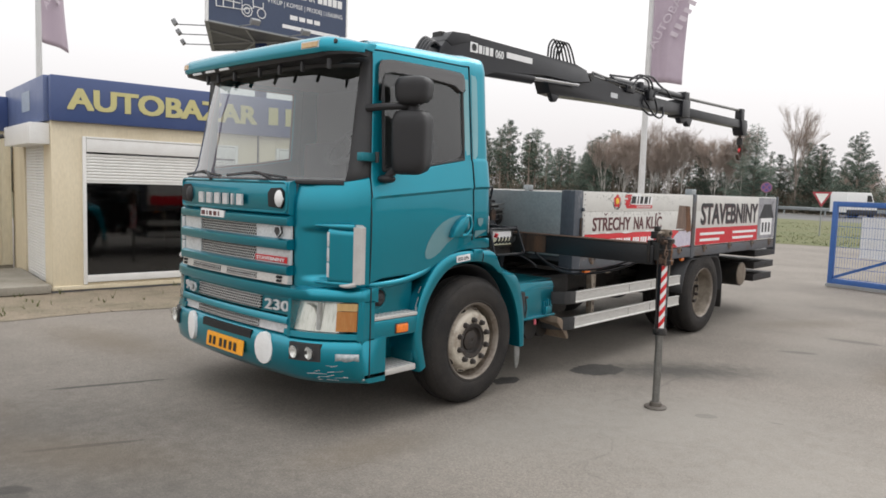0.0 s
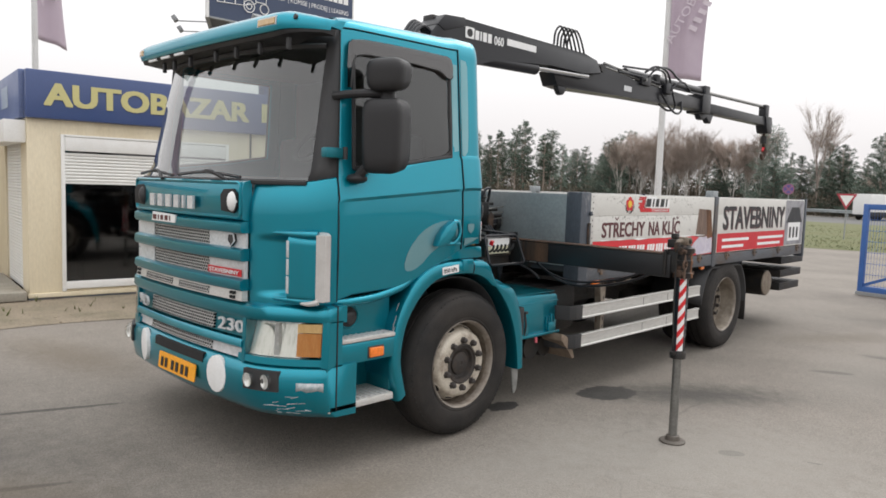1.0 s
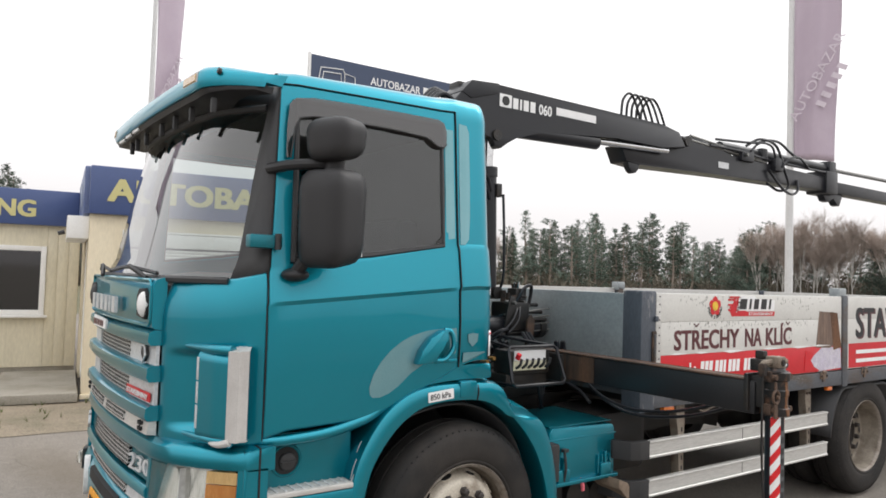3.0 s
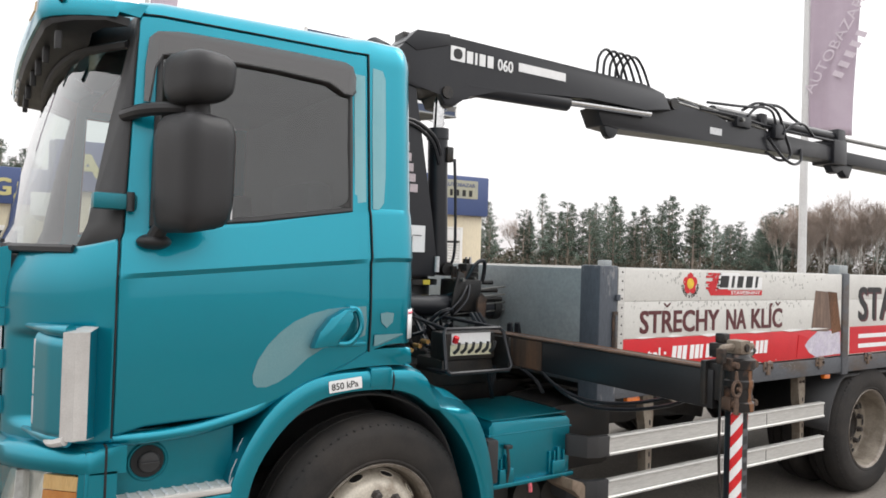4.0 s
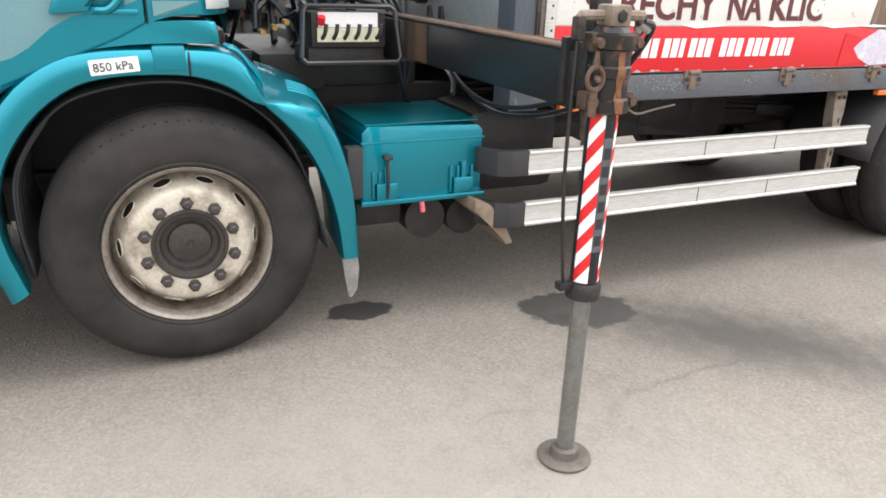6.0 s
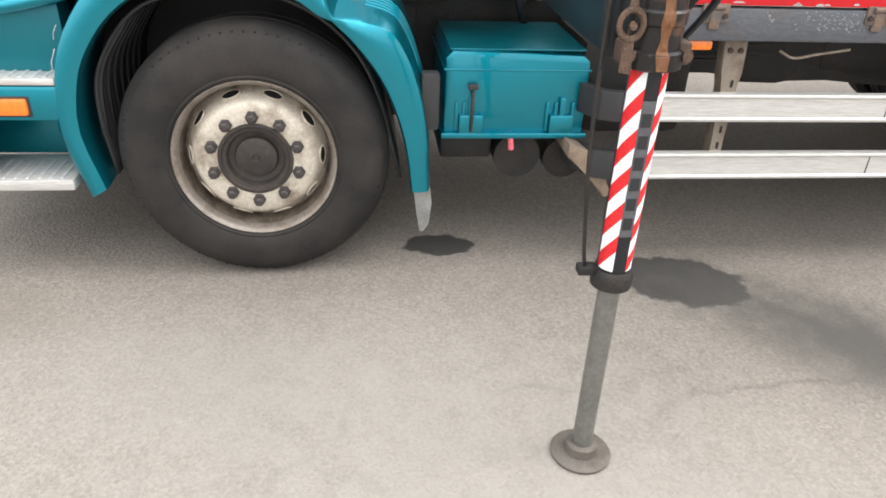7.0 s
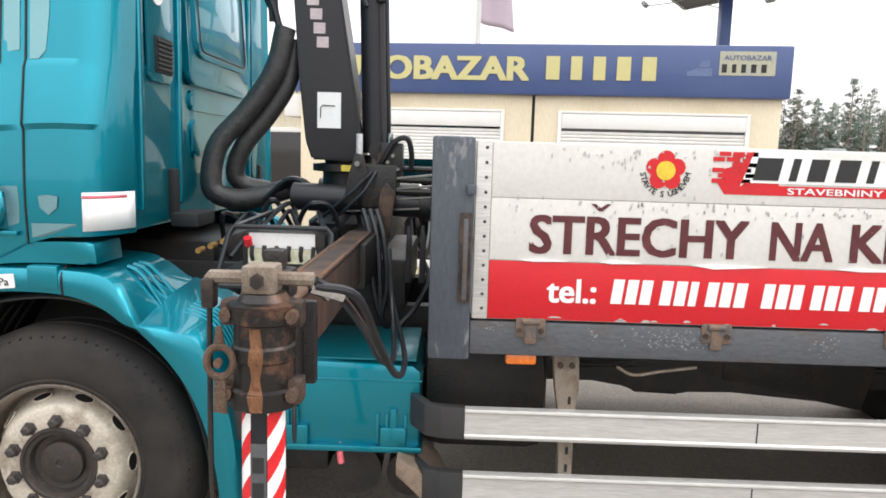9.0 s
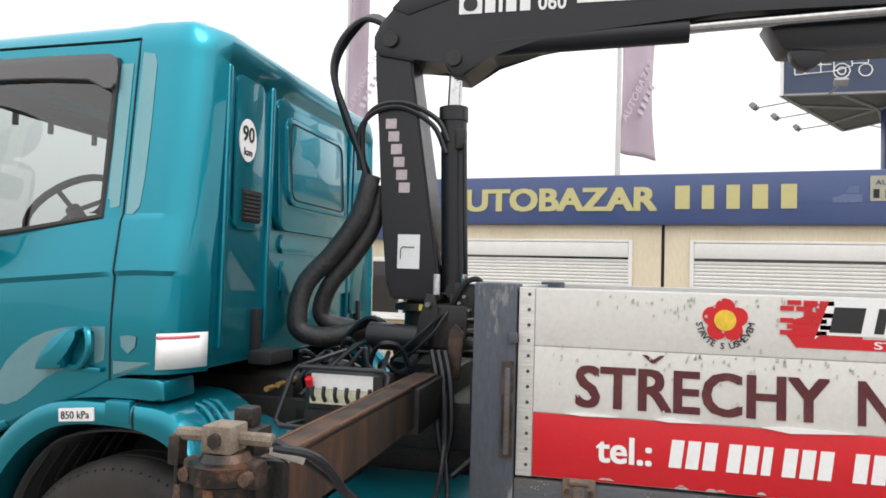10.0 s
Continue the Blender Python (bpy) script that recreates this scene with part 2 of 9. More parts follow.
def perforated(name, light, dark, pitch):
    """Sheet metal with rows of small round holes."""
    mat = surface(name, light, 0.4, 0.6, scale=8)
    n, l = mat.node_tree.nodes, mat.node_tree.links
    p = n["Principled BSDF"]
    def math_(op, a, b, c=None):
        m_ = n.new("ShaderNodeMath")
        m_.operation = op
        for k, v in enumerate((a, b, c)):
            if isinstance(v, (int, float)):
                m_.inputs[k].default_value = v
            elif v is not None:
                l.new(v, m_.inputs[k])
        return m_.outputs[0]

    co, xyz = n.new("ShaderNodeTexCoord"), n.new("ShaderNodeSeparateXYZ")
    l.new(co.outputs["Object"], xyz.inputs[0])
    v_ = math_("DIVIDE", xyz.outputs["Z"], pitch * 0.72)
    odd = math_("MULTIPLY", math_("FLOORED_MODULO", math_("FLOOR", v_, 0), 2), 0.5)
    u_ = math_("ADD", math_("DIVIDE", xyz.outputs["X"], pitch), odd)
    fu = math_("MULTIPLY", math_("SUBTRACT", math_("FRACT", u_, 0), 0.5), 1.0)
    fv = math_("MULTIPLY", math_("SUBTRACT", math_("FRACT", v_, 0), 0.5), 0.86)
    far = math_("ADD", math_("MULTIPLY", fu, fu), math_("MULTIPLY", fv, fv))
    st = n.new("ShaderNodeMath")
    st.operation, st.inputs[1].default_value = "LESS_THAN", 0.15
    l.new(far, st.inputs[0])
    mix = n.new("ShaderNodeMixRGB")
    l.new(st.outputs[0], mix.inputs[0])
    l.new(p.inputs["Base Color"].links[0].from_socket, mix.inputs[1])
    mix.inputs[2].default_value = (*dark, 1)
    l.new(mix.outputs[0], p.inputs["Base Color"])
    # nothing shines inside a hole
    l.new(math_("MULTIPLY_ADD", st.outputs[0], -0.3, 0.3), p.inputs["Metallic"])
    l.new(math_("MULTIPLY_ADD", st.outputs[0], -0.5, 0.5), p.inputs["Specular IOR Level"])
    return mat


TEAL = surface("teal_paint", (0.0, 0.243, 0.325), 0.38, 0.85, dirt=(0.0, 0.195, 0.27), amount=0.35, scale=1.3, fine=900, bump=0.0, coat=0.75, grain=0.05, rough_var=0.06)
# darker, duller teal for step wells, handle cup, brackets and box lid
TEAL_DULL = surface("dull_dark_teal", (0.0, 0.165, 0.21), 0.36, 0.5, dirt=(0.03, 0.12, 0.14), amount=0.4, scale=4, fine=300, bump=0.02, coat=0.25, grain=0.1)
# greyer, paler teal for the handle patch, badge and name plate
TEAL_PALE = surface("teal_pale", (0.15, 0.29, 0.32), 0.42, 0.25, dirt=(0.08, 0.235, 0.27), amount=0.6, scale=2.5, fine=200, bump=0.0, coat=0.3, grain=0.08)
SIGN_CREAM = surface("faded_cream_sign", (0.42, 0.41, 0.31), 0.5, dirt=(0.33, 0.35, 0.35), amount=0.6, scale=5, fine=40, bump=0.0)
SIGN_FADED = surface("bleached_sign", (0.3, 0.36, 0.46), 0.5, dirt=(0.42, 0.46, 0.5), amount=0.7, scale=4, fine=40, bump=0.0)
# lighter teal for the strips on pillar and window frame
TEAL_LIGHT = surface("teal_light", (0.17, 0.37, 0.41), 0.4, 0.15, dirt=(0.1, 0.31, 0.36), amount=0.5, scale=2.5, fine=200, bump=0.0, coat=0.3, grain=0.05)
SEAM = surface("seam_black", (0.008, 0.008, 0.009), 0.7, bump=0.0)
SCUFFED_WHITE = surface("scuffed_white", (0.5, 0.48, 0.46), 0.4, dirt=(0.36, 0.34, 0.32), amount=0.6, scale=9, fine=200, bump=0.03, grain=0.08)
MIRROR_BLACK = surface("grained_black_plastic", (0.017, 0.0165, 0.018), 0.5, dirt=(0.024, 0.023, 0.023), amount=0.4, scale=5, fine=900, bump=0.12, spec=0.4)
PLASTIC = surface("black_plastic", (0.026, 0.026, 0.028), 0.55, dirt=(0.05, 0.048, 0.045), amount=0.5, scale=6, fine=700, bump=0.15)
RUBBER = surface("tyre_rubber", (0.0155, 0.0145, 0.0142), 0.7, spec=0.3, dirt=(0.05, 0.043, 0.038), amount=0.65, scale=3.2, contrast=(0.42, 0.7), fine=240, bump=0.25, grain=0.25)
CRANE = surface("black_crane_paint", (0.013, 0.0138, 0.0175), 0.36, 0.0, spec=0.34, dirt=(0.022, 0.022, 0.024), amount=0.5, scale=5, fine=160, bump=0.03, coat=0.08)
STEEL_DIRTY = surface("oily_black_steel", (0.012, 0.0115, 0.0115), 0.45, 0.1, dirt=(0.04, 0.028, 0.019), amount=0.7, scale=9, fine=120, bump=0.35, grain=0.3)
RUST = surface("rusty_steel", (0.085, 0.052, 0.036), 0.65, 0.2, dirt=(0.016, 0.014, 0.013), amount=0.95, contrast=(0.4, 0.6), scale=14, fine=260, bump=0.2, grain=0.3)
BEAM_BLACK = surface("worn_black_beam", (0.013, 0.0135, 0.0155), 0.35, 0.1, dirt=(0.06, 0.036, 0.024), amount=0.7, scale=5, fine=160, bump=0.05, grain=0.2, contrast=(0.6, 0.78), stretch=(0.4, 1, 1))
BEAM_RUST = surface("rust_streaked_beam", (0.11, 0.058, 0.034), 0.55, 0.2, dirt=(0.016, 0.015, 0.015), amount=0.95, scale=5, fine=160, bump=0.1, grain=0.25, stretch=(1, 1, 0.18), contrast=(0.36, 0.6))
HINGE_RUST = surface("scaly_hinge_rust", (0.17, 0.115, 0.08), 0.75, 0.1, dirt=(0.085, 0.09, 0.1), amount=0.8, scale=22, fine=160, bump=0.3, grain=0.3, contrast=(0.45, 0.6))
RUSTY_BROWN = surface("brown_rust", (0.16, 0.07, 0.03), 0.75, 0.1, dirt=(0.03, 0.022, 0.018), amount=0.85, scale=7, fine=120, bump=0.4, grain=0.3, stretch=(1, 1, 0.4))
DUSTY_METAL = surface("dusty_fittings", (0.23, 0.195, 0.155), 0.7, 0.2, dirt=(0.12, 0.07, 0.045), amount=0.8, scale=14, fine=200, bump=0.4, grain=0.25)
BRASS = surface("dull_brass", (0.36, 0.2, 0.06), 0.45, 0.6, dirt=(0.12, 0.07, 0.03), amount=0.6, scale=30, bump=0.1)
CHROME = surface("chrome_rod", (0.6, 0.6, 0.6), 0.16, 1.0, amount=0.2, bump=0.0, rough_var=0.06)
STEEL_ROD = surface("grey_piston", (0.22, 0.22, 0.21), 0.35, 0.7, dirt=(0.12, 0.11, 0.1), amount=0.5, scale=6, bump=0.03)
ALU = surface("aluminium_profile", (0.56, 0.55, 0.525), 0.42, 0.3, dirt=(0.45, 0.435, 0.41), amount=0.5, scale=5, fine=90, bump=0.04, stretch=(1, 0.15, 2))
GALV = surface("galvanised_panel", (0.36, 0.39, 0.4), 0.42, 0.5, dirt=(0.26, 0.28, 0.29), amount=0.8, scale=2.5, fine=45, bump=0.05, grain=0.1)
POST_GREY = surface("chipped_grey_paint", (0.066, 0.077, 0.095), 0.5, 0.1, dirt=(0.24, 0.24, 0.245), amount=0.8, scale=9, fine=70, bump=0.2, stretch=(1, 1, 0.35), contrast=(0.6, 0.66))
SILL_GREY = surface("chipped_grey_sill", (0.092, 0.098, 0.11), 0.55, 0.15, dirt=(0.1, 0.07, 0.05), amount=0.8, scale=6, fine=90, bump=0.25, stretch=(1, 0.35, 1), contrast=(0.5, 0.66))
RIM = surface("off_white_wheel_paint", (0.55, 0.5, 0.42), 0.5, 0.15, dirt=(0.15, 0.1, 0.065), amount=0.9, scale=7, fine=90, bump=0.1, contrast=(0.45, 0.68))
RIM_REAR = surface("dirty_beige_wheel_paint", (0.27, 0.235, 0.19), 0.6, 0.1, dirt=(0.1, 0.075, 0.055), amount=0.9, scale=7, fine=90, bump=0.15, contrast=(0.4, 0.7))
RIM_EDGE = surface("rim_edge", (0.26, 0.23, 0.2), 0.5, 0.4, dirt=(0.12, 0.08, 0.05), amount=0.8, scale=14, bump=0.15)
HUB = surface("greasy_hub", (0.035, 0.031, 0.029), 0.5, 0.2, dirt=(0.09, 0.06, 0.04), amount=0.5, scale=20, bump=0.3)
NUT = surface("wheel_nut", (0.06, 0.054, 0.052), 0.5, 0.4, dirt=(0.035, 0.027, 0.022), amount=0.7, scale=30, bump=0.2)
WHITE_BOARD = surface("white_board_film", (0.63, 0.62, 0.585), 0.45, dirt=(0.52, 0.5, 0.48), amount=0.5, scale=3, fine=60, bump=0.03, grain=0.05)
SCRAPED = surface("scraped_metal", (0.5, 0.52, 0.53), 0.55, 0.2, dirt=(0.16, 0.27, 0.3), amount=0.8, scale=40, fine=200, bump=0.3)
FLAKED = surface("flaked_pale_primer", (0.25, 0.26, 0.26), 0.7, dirt=(0.15, 0.15, 0.15), amount=0.6, scale=60, bump=0.1)
SCUFF = surface("scuffed_grey", (0.45, 0.445, 0.43), 0.7, amount=0.5, scale=30, bump=0.2)
RED_FILM = surface("red_film", (0.56, 0.008, 0.016), 0.4, dirt=(0.43, 0.016, 0.02), amount=0.5, scale=4, bump=0.02, grain=0.05)
MAROON = surface("maroon_letter_film", (0.085, 0.014, 0.018), 0.4, dirt=(0.17, 0.05, 0.05), amount=0.4, scale=12, bump=0.02)
WHITE = surface("white_paint", (0.78, 0.78, 0.77), 0.4, dirt=(0.6, 0.58, 0.55), amount=0.4, scale=8, bump=0.03, grain=0.04)
WHITE_FLAT = surface("white_film", (0.8, 0.8, 0.8), 0.45, dirt=(0.66, 0.64, 0.62), amount=0.3, scale=12, bump=0.0, grain=0.03)
BLACK_INK = surface("black_ink", (0.015, 0.015, 0.016), 0.5, bump=0.0)
SILVER = surface("silver_trim", (0.6, 0.61, 0.62), 0.4, 0.2, dirt=(0.38, 0.38, 0.38), amount=0.5, scale=9, bump=0.02)
MESH = perforated("perforated_grille", (0.52, 0.52, 0.51), (0.006, 0.006, 0.007), 0.027)
ORANGE = surface("orange_lens", (0.85, 0.2, 0.02), 0.2, amount=0.2, bump=0.05, coat=0.6)
REFLECTOR = surface("bright_reflector", (0.93, 0.94, 0.93), 0.2, 0.6, dirt=(0.55, 0.55, 0.53), amount=0.6, scale=7, bump=0.05, stretch=(6, 6, 0.6), contrast=(0.5, 0.62))
AMBER = surface("amber_lens", (0.4, 0.15, 0.03), 0.2, dirt=(0.5, 0.24, 0.07), amount=0.7, scale=5, fine=70, bump=0.12, coat=0.8, stretch=(6, 6, 0.6))
AMBER_PALE = surface("pale_amber_lens", (0.52, 0.34, 0.14), 0.2, dirt=(0.4, 0.22, 0.07), amount=0.6, scale=6, fine=70, bump=0.12, coat=0.8, stretch=(6, 6, 0.6))
PLATE_YELLOW = surface("number_plate_orange", (0.85, 0.36, 0.02), 0.4, amount=0.15, bump=0.0)
STRIPE_RED = surface("warning_stripe_red", (0.62, 0.015, 0.02), 0.4, amount=0.3, scale=20, bump=0.02)
PINK = surface("pink_tag", (0.8, 0.16, 0.2), 0.5, bump=0.0)
YELLOW_BIT = surface("yellow_tape", (0.6, 0.5, 0.06), 0.5, bump=0.0)
SEAT = surface("dark_seat_fabric", (0.04, 0.042, 0.046), 0.9, scale=9, fine=400, bump=0.2)
DASH = surface("grey_dashboard", (0.09, 0.09, 0.092), 0.7, scale=5, bump=0.1)
LINING = surface("grey_cab_lining", (0.07, 0.071, 0.07), 0.85, scale=4, bump=0.05)
CLEAR = pane("windscreen_glass", (0.72, 0.77, 0.75), base=0.13)
TINTED = pane("side_window_glass", (0.76, 0.8, 0.8), base=0.1)
SMOKED = pane("smoked_deflector", (0.33, 0.29, 0.28), 0.08, 0.12)
LENS = pane("headlamp_glass", (0.92, 0.92, 0.9), 0.05, 0.05)
SHOPGLASS = pane("shop_window_glass", (0.3, 0.31, 0.32), 0.05, 0.1)


# ---- ground ----
def asphalt():
    """Worn grey asphalt: fine stone grain, broad pale and dark patches, hairline cracks."""
    mat = surface("worn_asphalt", (0.222, 0.197, 0.17), 0.85, dirt=(0.155, 0.138, 0.12), amount=0.75, scale=0.45, fine=75, bump=0.7, grain=0.22, contrast=(0.4, 0.68))
    n, l = mat.node_tree.nodes, mat.node_tree.links
    p = n["Principled BSDF"]
    co = n.new("ShaderNodeTexCoord")
    src = p.inputs["Base Color"].links[0].from_socket
    speck = n.new("ShaderNodeTexVoronoi")
    speck.inputs["Scale"].default_value = 75
    l.new(co.outputs["Object"], speck.inputs["Vector"])
    st = n.new("ShaderNodeMapRange")
    st.inputs["From Min"].default_value, st.inputs["From Max"].default_value = 0.0, 1.0
    st.inputs["To Min"].default_value, st.inputs["To Max"].default_value = 0.82, 1.2
    l.new(speck.outputs["Color"], st.inputs["Value"])
    m1 = n.new("ShaderNodeMixRGB")
    m1.blend_type, m1.inputs[0].default_value = "MULTIPLY", 1.0
    l.new(src, m1.inputs[1])
    l.new(st.outputs[0], m1.inputs[2])
    warp = n.new("ShaderNodeTexNoise")
    warp.inputs["Scale"].default_value, warp.inputs["Detail"].default_value = 1.2, 4
    l.new(co.outputs["Object"], warp.inputs["Vector"])
    add = n.new("ShaderNodeMixRGB")
    add.blend_type, add.inputs[0].default_value = "ADD", 0.9
    l.new(co.outputs["Object"], add.inputs[1])
    l.new(warp.outputs["Color"], add.inputs[2])
    crack = n.new("ShaderNodeTexVoronoi")
    crack.feature, crack.inputs["Scale"].default_value = "DISTANCE_TO_EDGE", 0.33
    l.new(add.outputs[0], crack.inputs["Vector"])
    near = n.new("ShaderNodeMapRange")
    near.inputs["From Min"].default_value, near.inputs["From Max"].default_value = 0.0, 0.006
    near.inputs["To Min"].default_value, near.inputs["To Max"].default_value = 0.28, 0.0
    l.new(crack.outputs["Distance"], near.inputs["Value"])
    gap = n.new("ShaderNodeMath")
    gap.operation = "MULTIPLY"
    ln = n.new("ShaderNodeTexNoise")
    ln.inputs["Scale"].default_value = 0.6
    l.new(co.outputs["Object"], ln.inputs["Vector"])
    ls = n.new("ShaderNodeMapRange")
    ls.inputs["From Min"].default_value, ls.inputs["From Max"].default_value = 0.5, 0.62
    l.new(ln.outputs["Fac"], ls.inputs["Value"])
    l.new(near.outputs[0], gap.inputs[0])
    l.new(ls.outputs[0], gap.inputs[1])
    m2 = n.new("ShaderNodeMixRGB")
    l.new(gap.outputs[0], m2.inputs[0])
    l.new(m1.outputs[0], m2.inputs[1])
    m2.inputs[2].default_value = (0.02, 0.019, 0.018, 1)
    # ground patches: soft ovals broken up by noise
    last = m2.outputs[0]
    ragged = n.new("ShaderNodeTexNoise")
    ragged.inputs["Scale"].default_value, ragged.inputs["Detail"].default_value = 9.0, 6.0
    l.new(co.outputs["Object"], ragged.inputs["Vector"])
    for cx, cy, rx, ry, angle, strength, soft, colour in GROUND_PATCHES:
        mp = n.new("ShaderNodeMapping")
        mp.vector_type = "TEXTURE"
        mp.inputs["Location"].default_value = (cx, cy, 0)
        mp.inputs["Rotation"].default_value = (0, 0, radians(angle))
        mp.inputs["Scale"].default_value = (rx, ry, 1)
        l.new(co.outputs["Object"], mp.inputs["Vector"])
        ln_ = n.new("ShaderNodeVectorMath")
        ln_.operation = "LENGTH"
        l.new(mp.outputs[0], ln_.inputs[0])
        jag = n.new("ShaderNodeMath")
        jag.operation, jag.inputs[1].default_value = "MULTIPLY_ADD", 0.9
        l.new(ragged.outputs["Fac"], jag.inputs[0])
        l.new(ln_.outputs["Value"], jag.inputs[2])
        mr = n.new("ShaderNodeMapRange")
        mr.interpolation_type = "SMOOTHSTEP"
        mr.inputs["From Min"].default_value, mr.inputs["From Max"].default_value = 1.45 - soft, 1.45 + soft * 0.4
        mr.inputs["To Min"].default_value, mr.inputs["To Max"].default_value = strength, 0.0
        l.new(jag.outputs[0], mr.inputs["Value"])
        mx = n.new("ShaderNodeMixRGB")
        l.new(mr.outputs[0], mx.inputs[0])
        l.new(last, mx.inputs[1])
        mx.inputs[2].default_value = (*colour, 1)
        last = mx.outputs[0]
    l.new(last, p.inputs["Base Color"])
    return mat


# the dark grey serves the damp trail by the leg and broad darker ovals
OIL_BLACK, DARK_GREY, PALE, MUDDY = (0.022, 0.021, 0.02), (0.06, 0.056, 0.05), (0.3, 0.28, 0.25), (0.125, 0.097, 0.066)
GROUND_PATCHES = [
    (-3.845, 5.03, 0.16, 0.1, 90, 0.92, 0.12, OIL_BLACK),
    (-3.5, 6.03, 0.3, 0.2, 70, 0.92, 0.12, OIL_BLACK),
    (-2.17, 5.43, 0.095, 0.06, 40, 0.85, 0.15, OIL_BLACK),
    (-2.98, 6.6, 1.0, 0.36, 47, 0.92, 0.9, DARK_GREY),
    (-4.2, 1.1, 0.16, 0.08, 30, 0.5, 0.5, DARK_GREY),
    (-5.5, 1.3, 1.6, 0.5, 60, 0.3, 0.9, DARK_GREY),
    (-1.2, 4.2, 1.6, 0.8, 80, 0.6, 1.0, PALE),
    (-3.0, 4.2, 1.2, 0.5, 85, 0.35, 1.0, PALE),
    (-2.2, 8.5, 1.5, 0.5, 100, 0.3, 1.0, PALE),
    (-1.5, 12.5, 2.6, 0.5, 10, 0.35, 0.9, DARK_GREY),
    (-5.96, 2.35, 0.5, 0.035, 70, 0.7, 0.4, OIL_BLACK),
    (-4.67, 1.7, 0.42, 0.03, 66, 0.6, 0.4, OIL_BLACK),
    (-4.27, 1.15, 0.14, 0.06, 60, 0.7, 0.3, OIL_BLACK),
    (-1.716, 5.68, 0.05, 0.012, 20, 0.9, 0.2, OIL_BLACK),
    (-2.39, 8.5, 0.22, 0.07, 30, 0.5, 0.4, DARK_GREY),
    (-2.1, 9.7, 0.35, 0.1, 10, 0.5, 0.5, DARK_GREY),
    # mostly broad ovals: darker ground at the front, paler round the leg
    (-3.4, 1.5, 2.0, 0.9, 40, 0.42, 1.2, DARK_GREY),
    (-2.3, 4.9, 1.4, 0.8, 75, 0.55, 1.2, PALE),
    (-3.6, 0.4, 3.6, 2.2, 20, 0.42, 1.2, DARK_GREY),
    (-6.5, 1.2, 3.4, 1.6, 10, 0.4, 1.2, DARK_GREY),
    (-1.2, 9.0, 2.2, 1.2, 60, 0.3, 1.2, DARK_GREY),
    (-1.9, 5.6, 1.6, 1.0, 40, 0.4, 1.2, PALE),
    (-4.6, 1.6, 0.9, 0.35, 35, 0.5, 0.9, MUDDY),
    (-2.6, 2.2, 0.8, 0.3, 60, 0.45, 0.9, MUDDY),
    (-6.4, 1.2, 1.1, 0.3, 20, 0.5, 0.9, MUDDY),
    (-3.4, 3.0, 0.6, 0.25, 80, 0.45, 0.9, MUDDY),
    (-7.6, 3.0, 1.2, 0.4, 10, 0.5, 0.9, MUDDY),
    (-1.4, 8.0, 0.7, 0.25, 100, 0.4, 0.9, MUDDY),
    (-2.9, 10.5, 1.0, 0.3, 60, 0.4, 0.9, MUDDY),
]
ASPHALT = asphalt()
ROAD = surface("road_asphalt", (0.13, 0.128, 0.125), 0.85, amount=0.5, scale=0.3, fine=60, bump=0.2)
GRASS = surface("winter_grass", (0.11, 0.12, 0.045), 0.95, dirt=(0.15, 0.125, 0.06), amount=0.7, scale=0.25, fine=30, bump=0.3, grain=0.18)
GRAVEL = surface("sandy_gravel", (0.25, 0.205, 0.15), 0.95, dirt=(0.13, 0.12, 0.075), amount=0.9, scale=1.6, fine=70, bump=0.9, grain=0.45)
CONCRETE = surface("stained_concrete", (0.3, 0.275, 0.23), 0.9, dirt=(0.17, 0.15, 0.11), amount=0.8, scale=2.0, fine=60, bump=0.3, grain=0.2)
FIELD = surface("dull_meadow", (0.12, 0.11, 0.06), 0.95, dirt=(0.07, 0.075, 0.035), amount=0.9, scale=0.05, fine=1.5, bump=0.5, grain=0.4)


def ground_sheet():
    """One sheet to the horizon, finer near the yard."""
    cuts = [-2500, -900, -300, -120, -60, -30, -16, -8, 0, 8, 16, 30, 60, 120, 300, 900, 2500]
    bm = bmesh.new()
    vs = [[bm.verts.new((x - 4, y + 4, 0)) for y in cuts] for x in cuts]
    for i in range(len(cuts) - 1):
        for j in range(len(cuts) - 1):
            bm.faces.new((vs[i][j], vs[i + 1][j], vs[i + 1][j + 1], vs[i][j + 1]))
    return lone("ground", bm, ASPHALT, "worn grey asphalt yard with cracks and stains", "ground", "structure")


ground_sheet()


def flat_sheet(name, outline, z, mat, label, category):
    bm = bmesh.new()
    bm.faces.new([bm.verts.new((x, y, z)) for x, y in outline])
    return lone(name, bm, mat, label, category, "structure")


# verge, road and meadow behind the yard
flat_sheet("meadow", [(-2500, 86), (2500, 86), (2500, 2500), (-2500, 2500)], 0.004, FIELD, "dull winter meadow under the far wood", "meadow")
flat_sheet("meadow", [(-2500, -400), (-30, -400), (-30, 56), (-60, 86), (-2500, 86)], 0.004, FIELD, "dull winter meadow beside the yard", "meadow")
flat_sheet("road", [(-70, 66), (80, 44), (80, 58), (-70, 84)], 0.02, ROAD, "pale grey main road beyond the verge", "road")


def verge():
    """The grass strip swells a little above the yard."""
    a, b, c, d = (Vector((-30.0, 21.5, 0.006)), Vector((14.0, 34.0, 0.006)), Vector((30.0, 50.0, 0.03)), Vector((-30.0, 60.5, 0.03)))
    bm = grid_sheet(bmesh.new(), 60, 30, lambda u, v: (a.lerp(b, u)).lerp(d.lerp(c, u), v) + Vector((0, 0, 0.25 * math.sin(math.pi * v) + 0.05 * noise.noise(Vector((u * 30, v * 12, 0))) * math.sin(math.pi * v))))
    return lone("grass_verge", bm, GRASS, "yellowish green winter grass verge along the road", "grass", "structure")


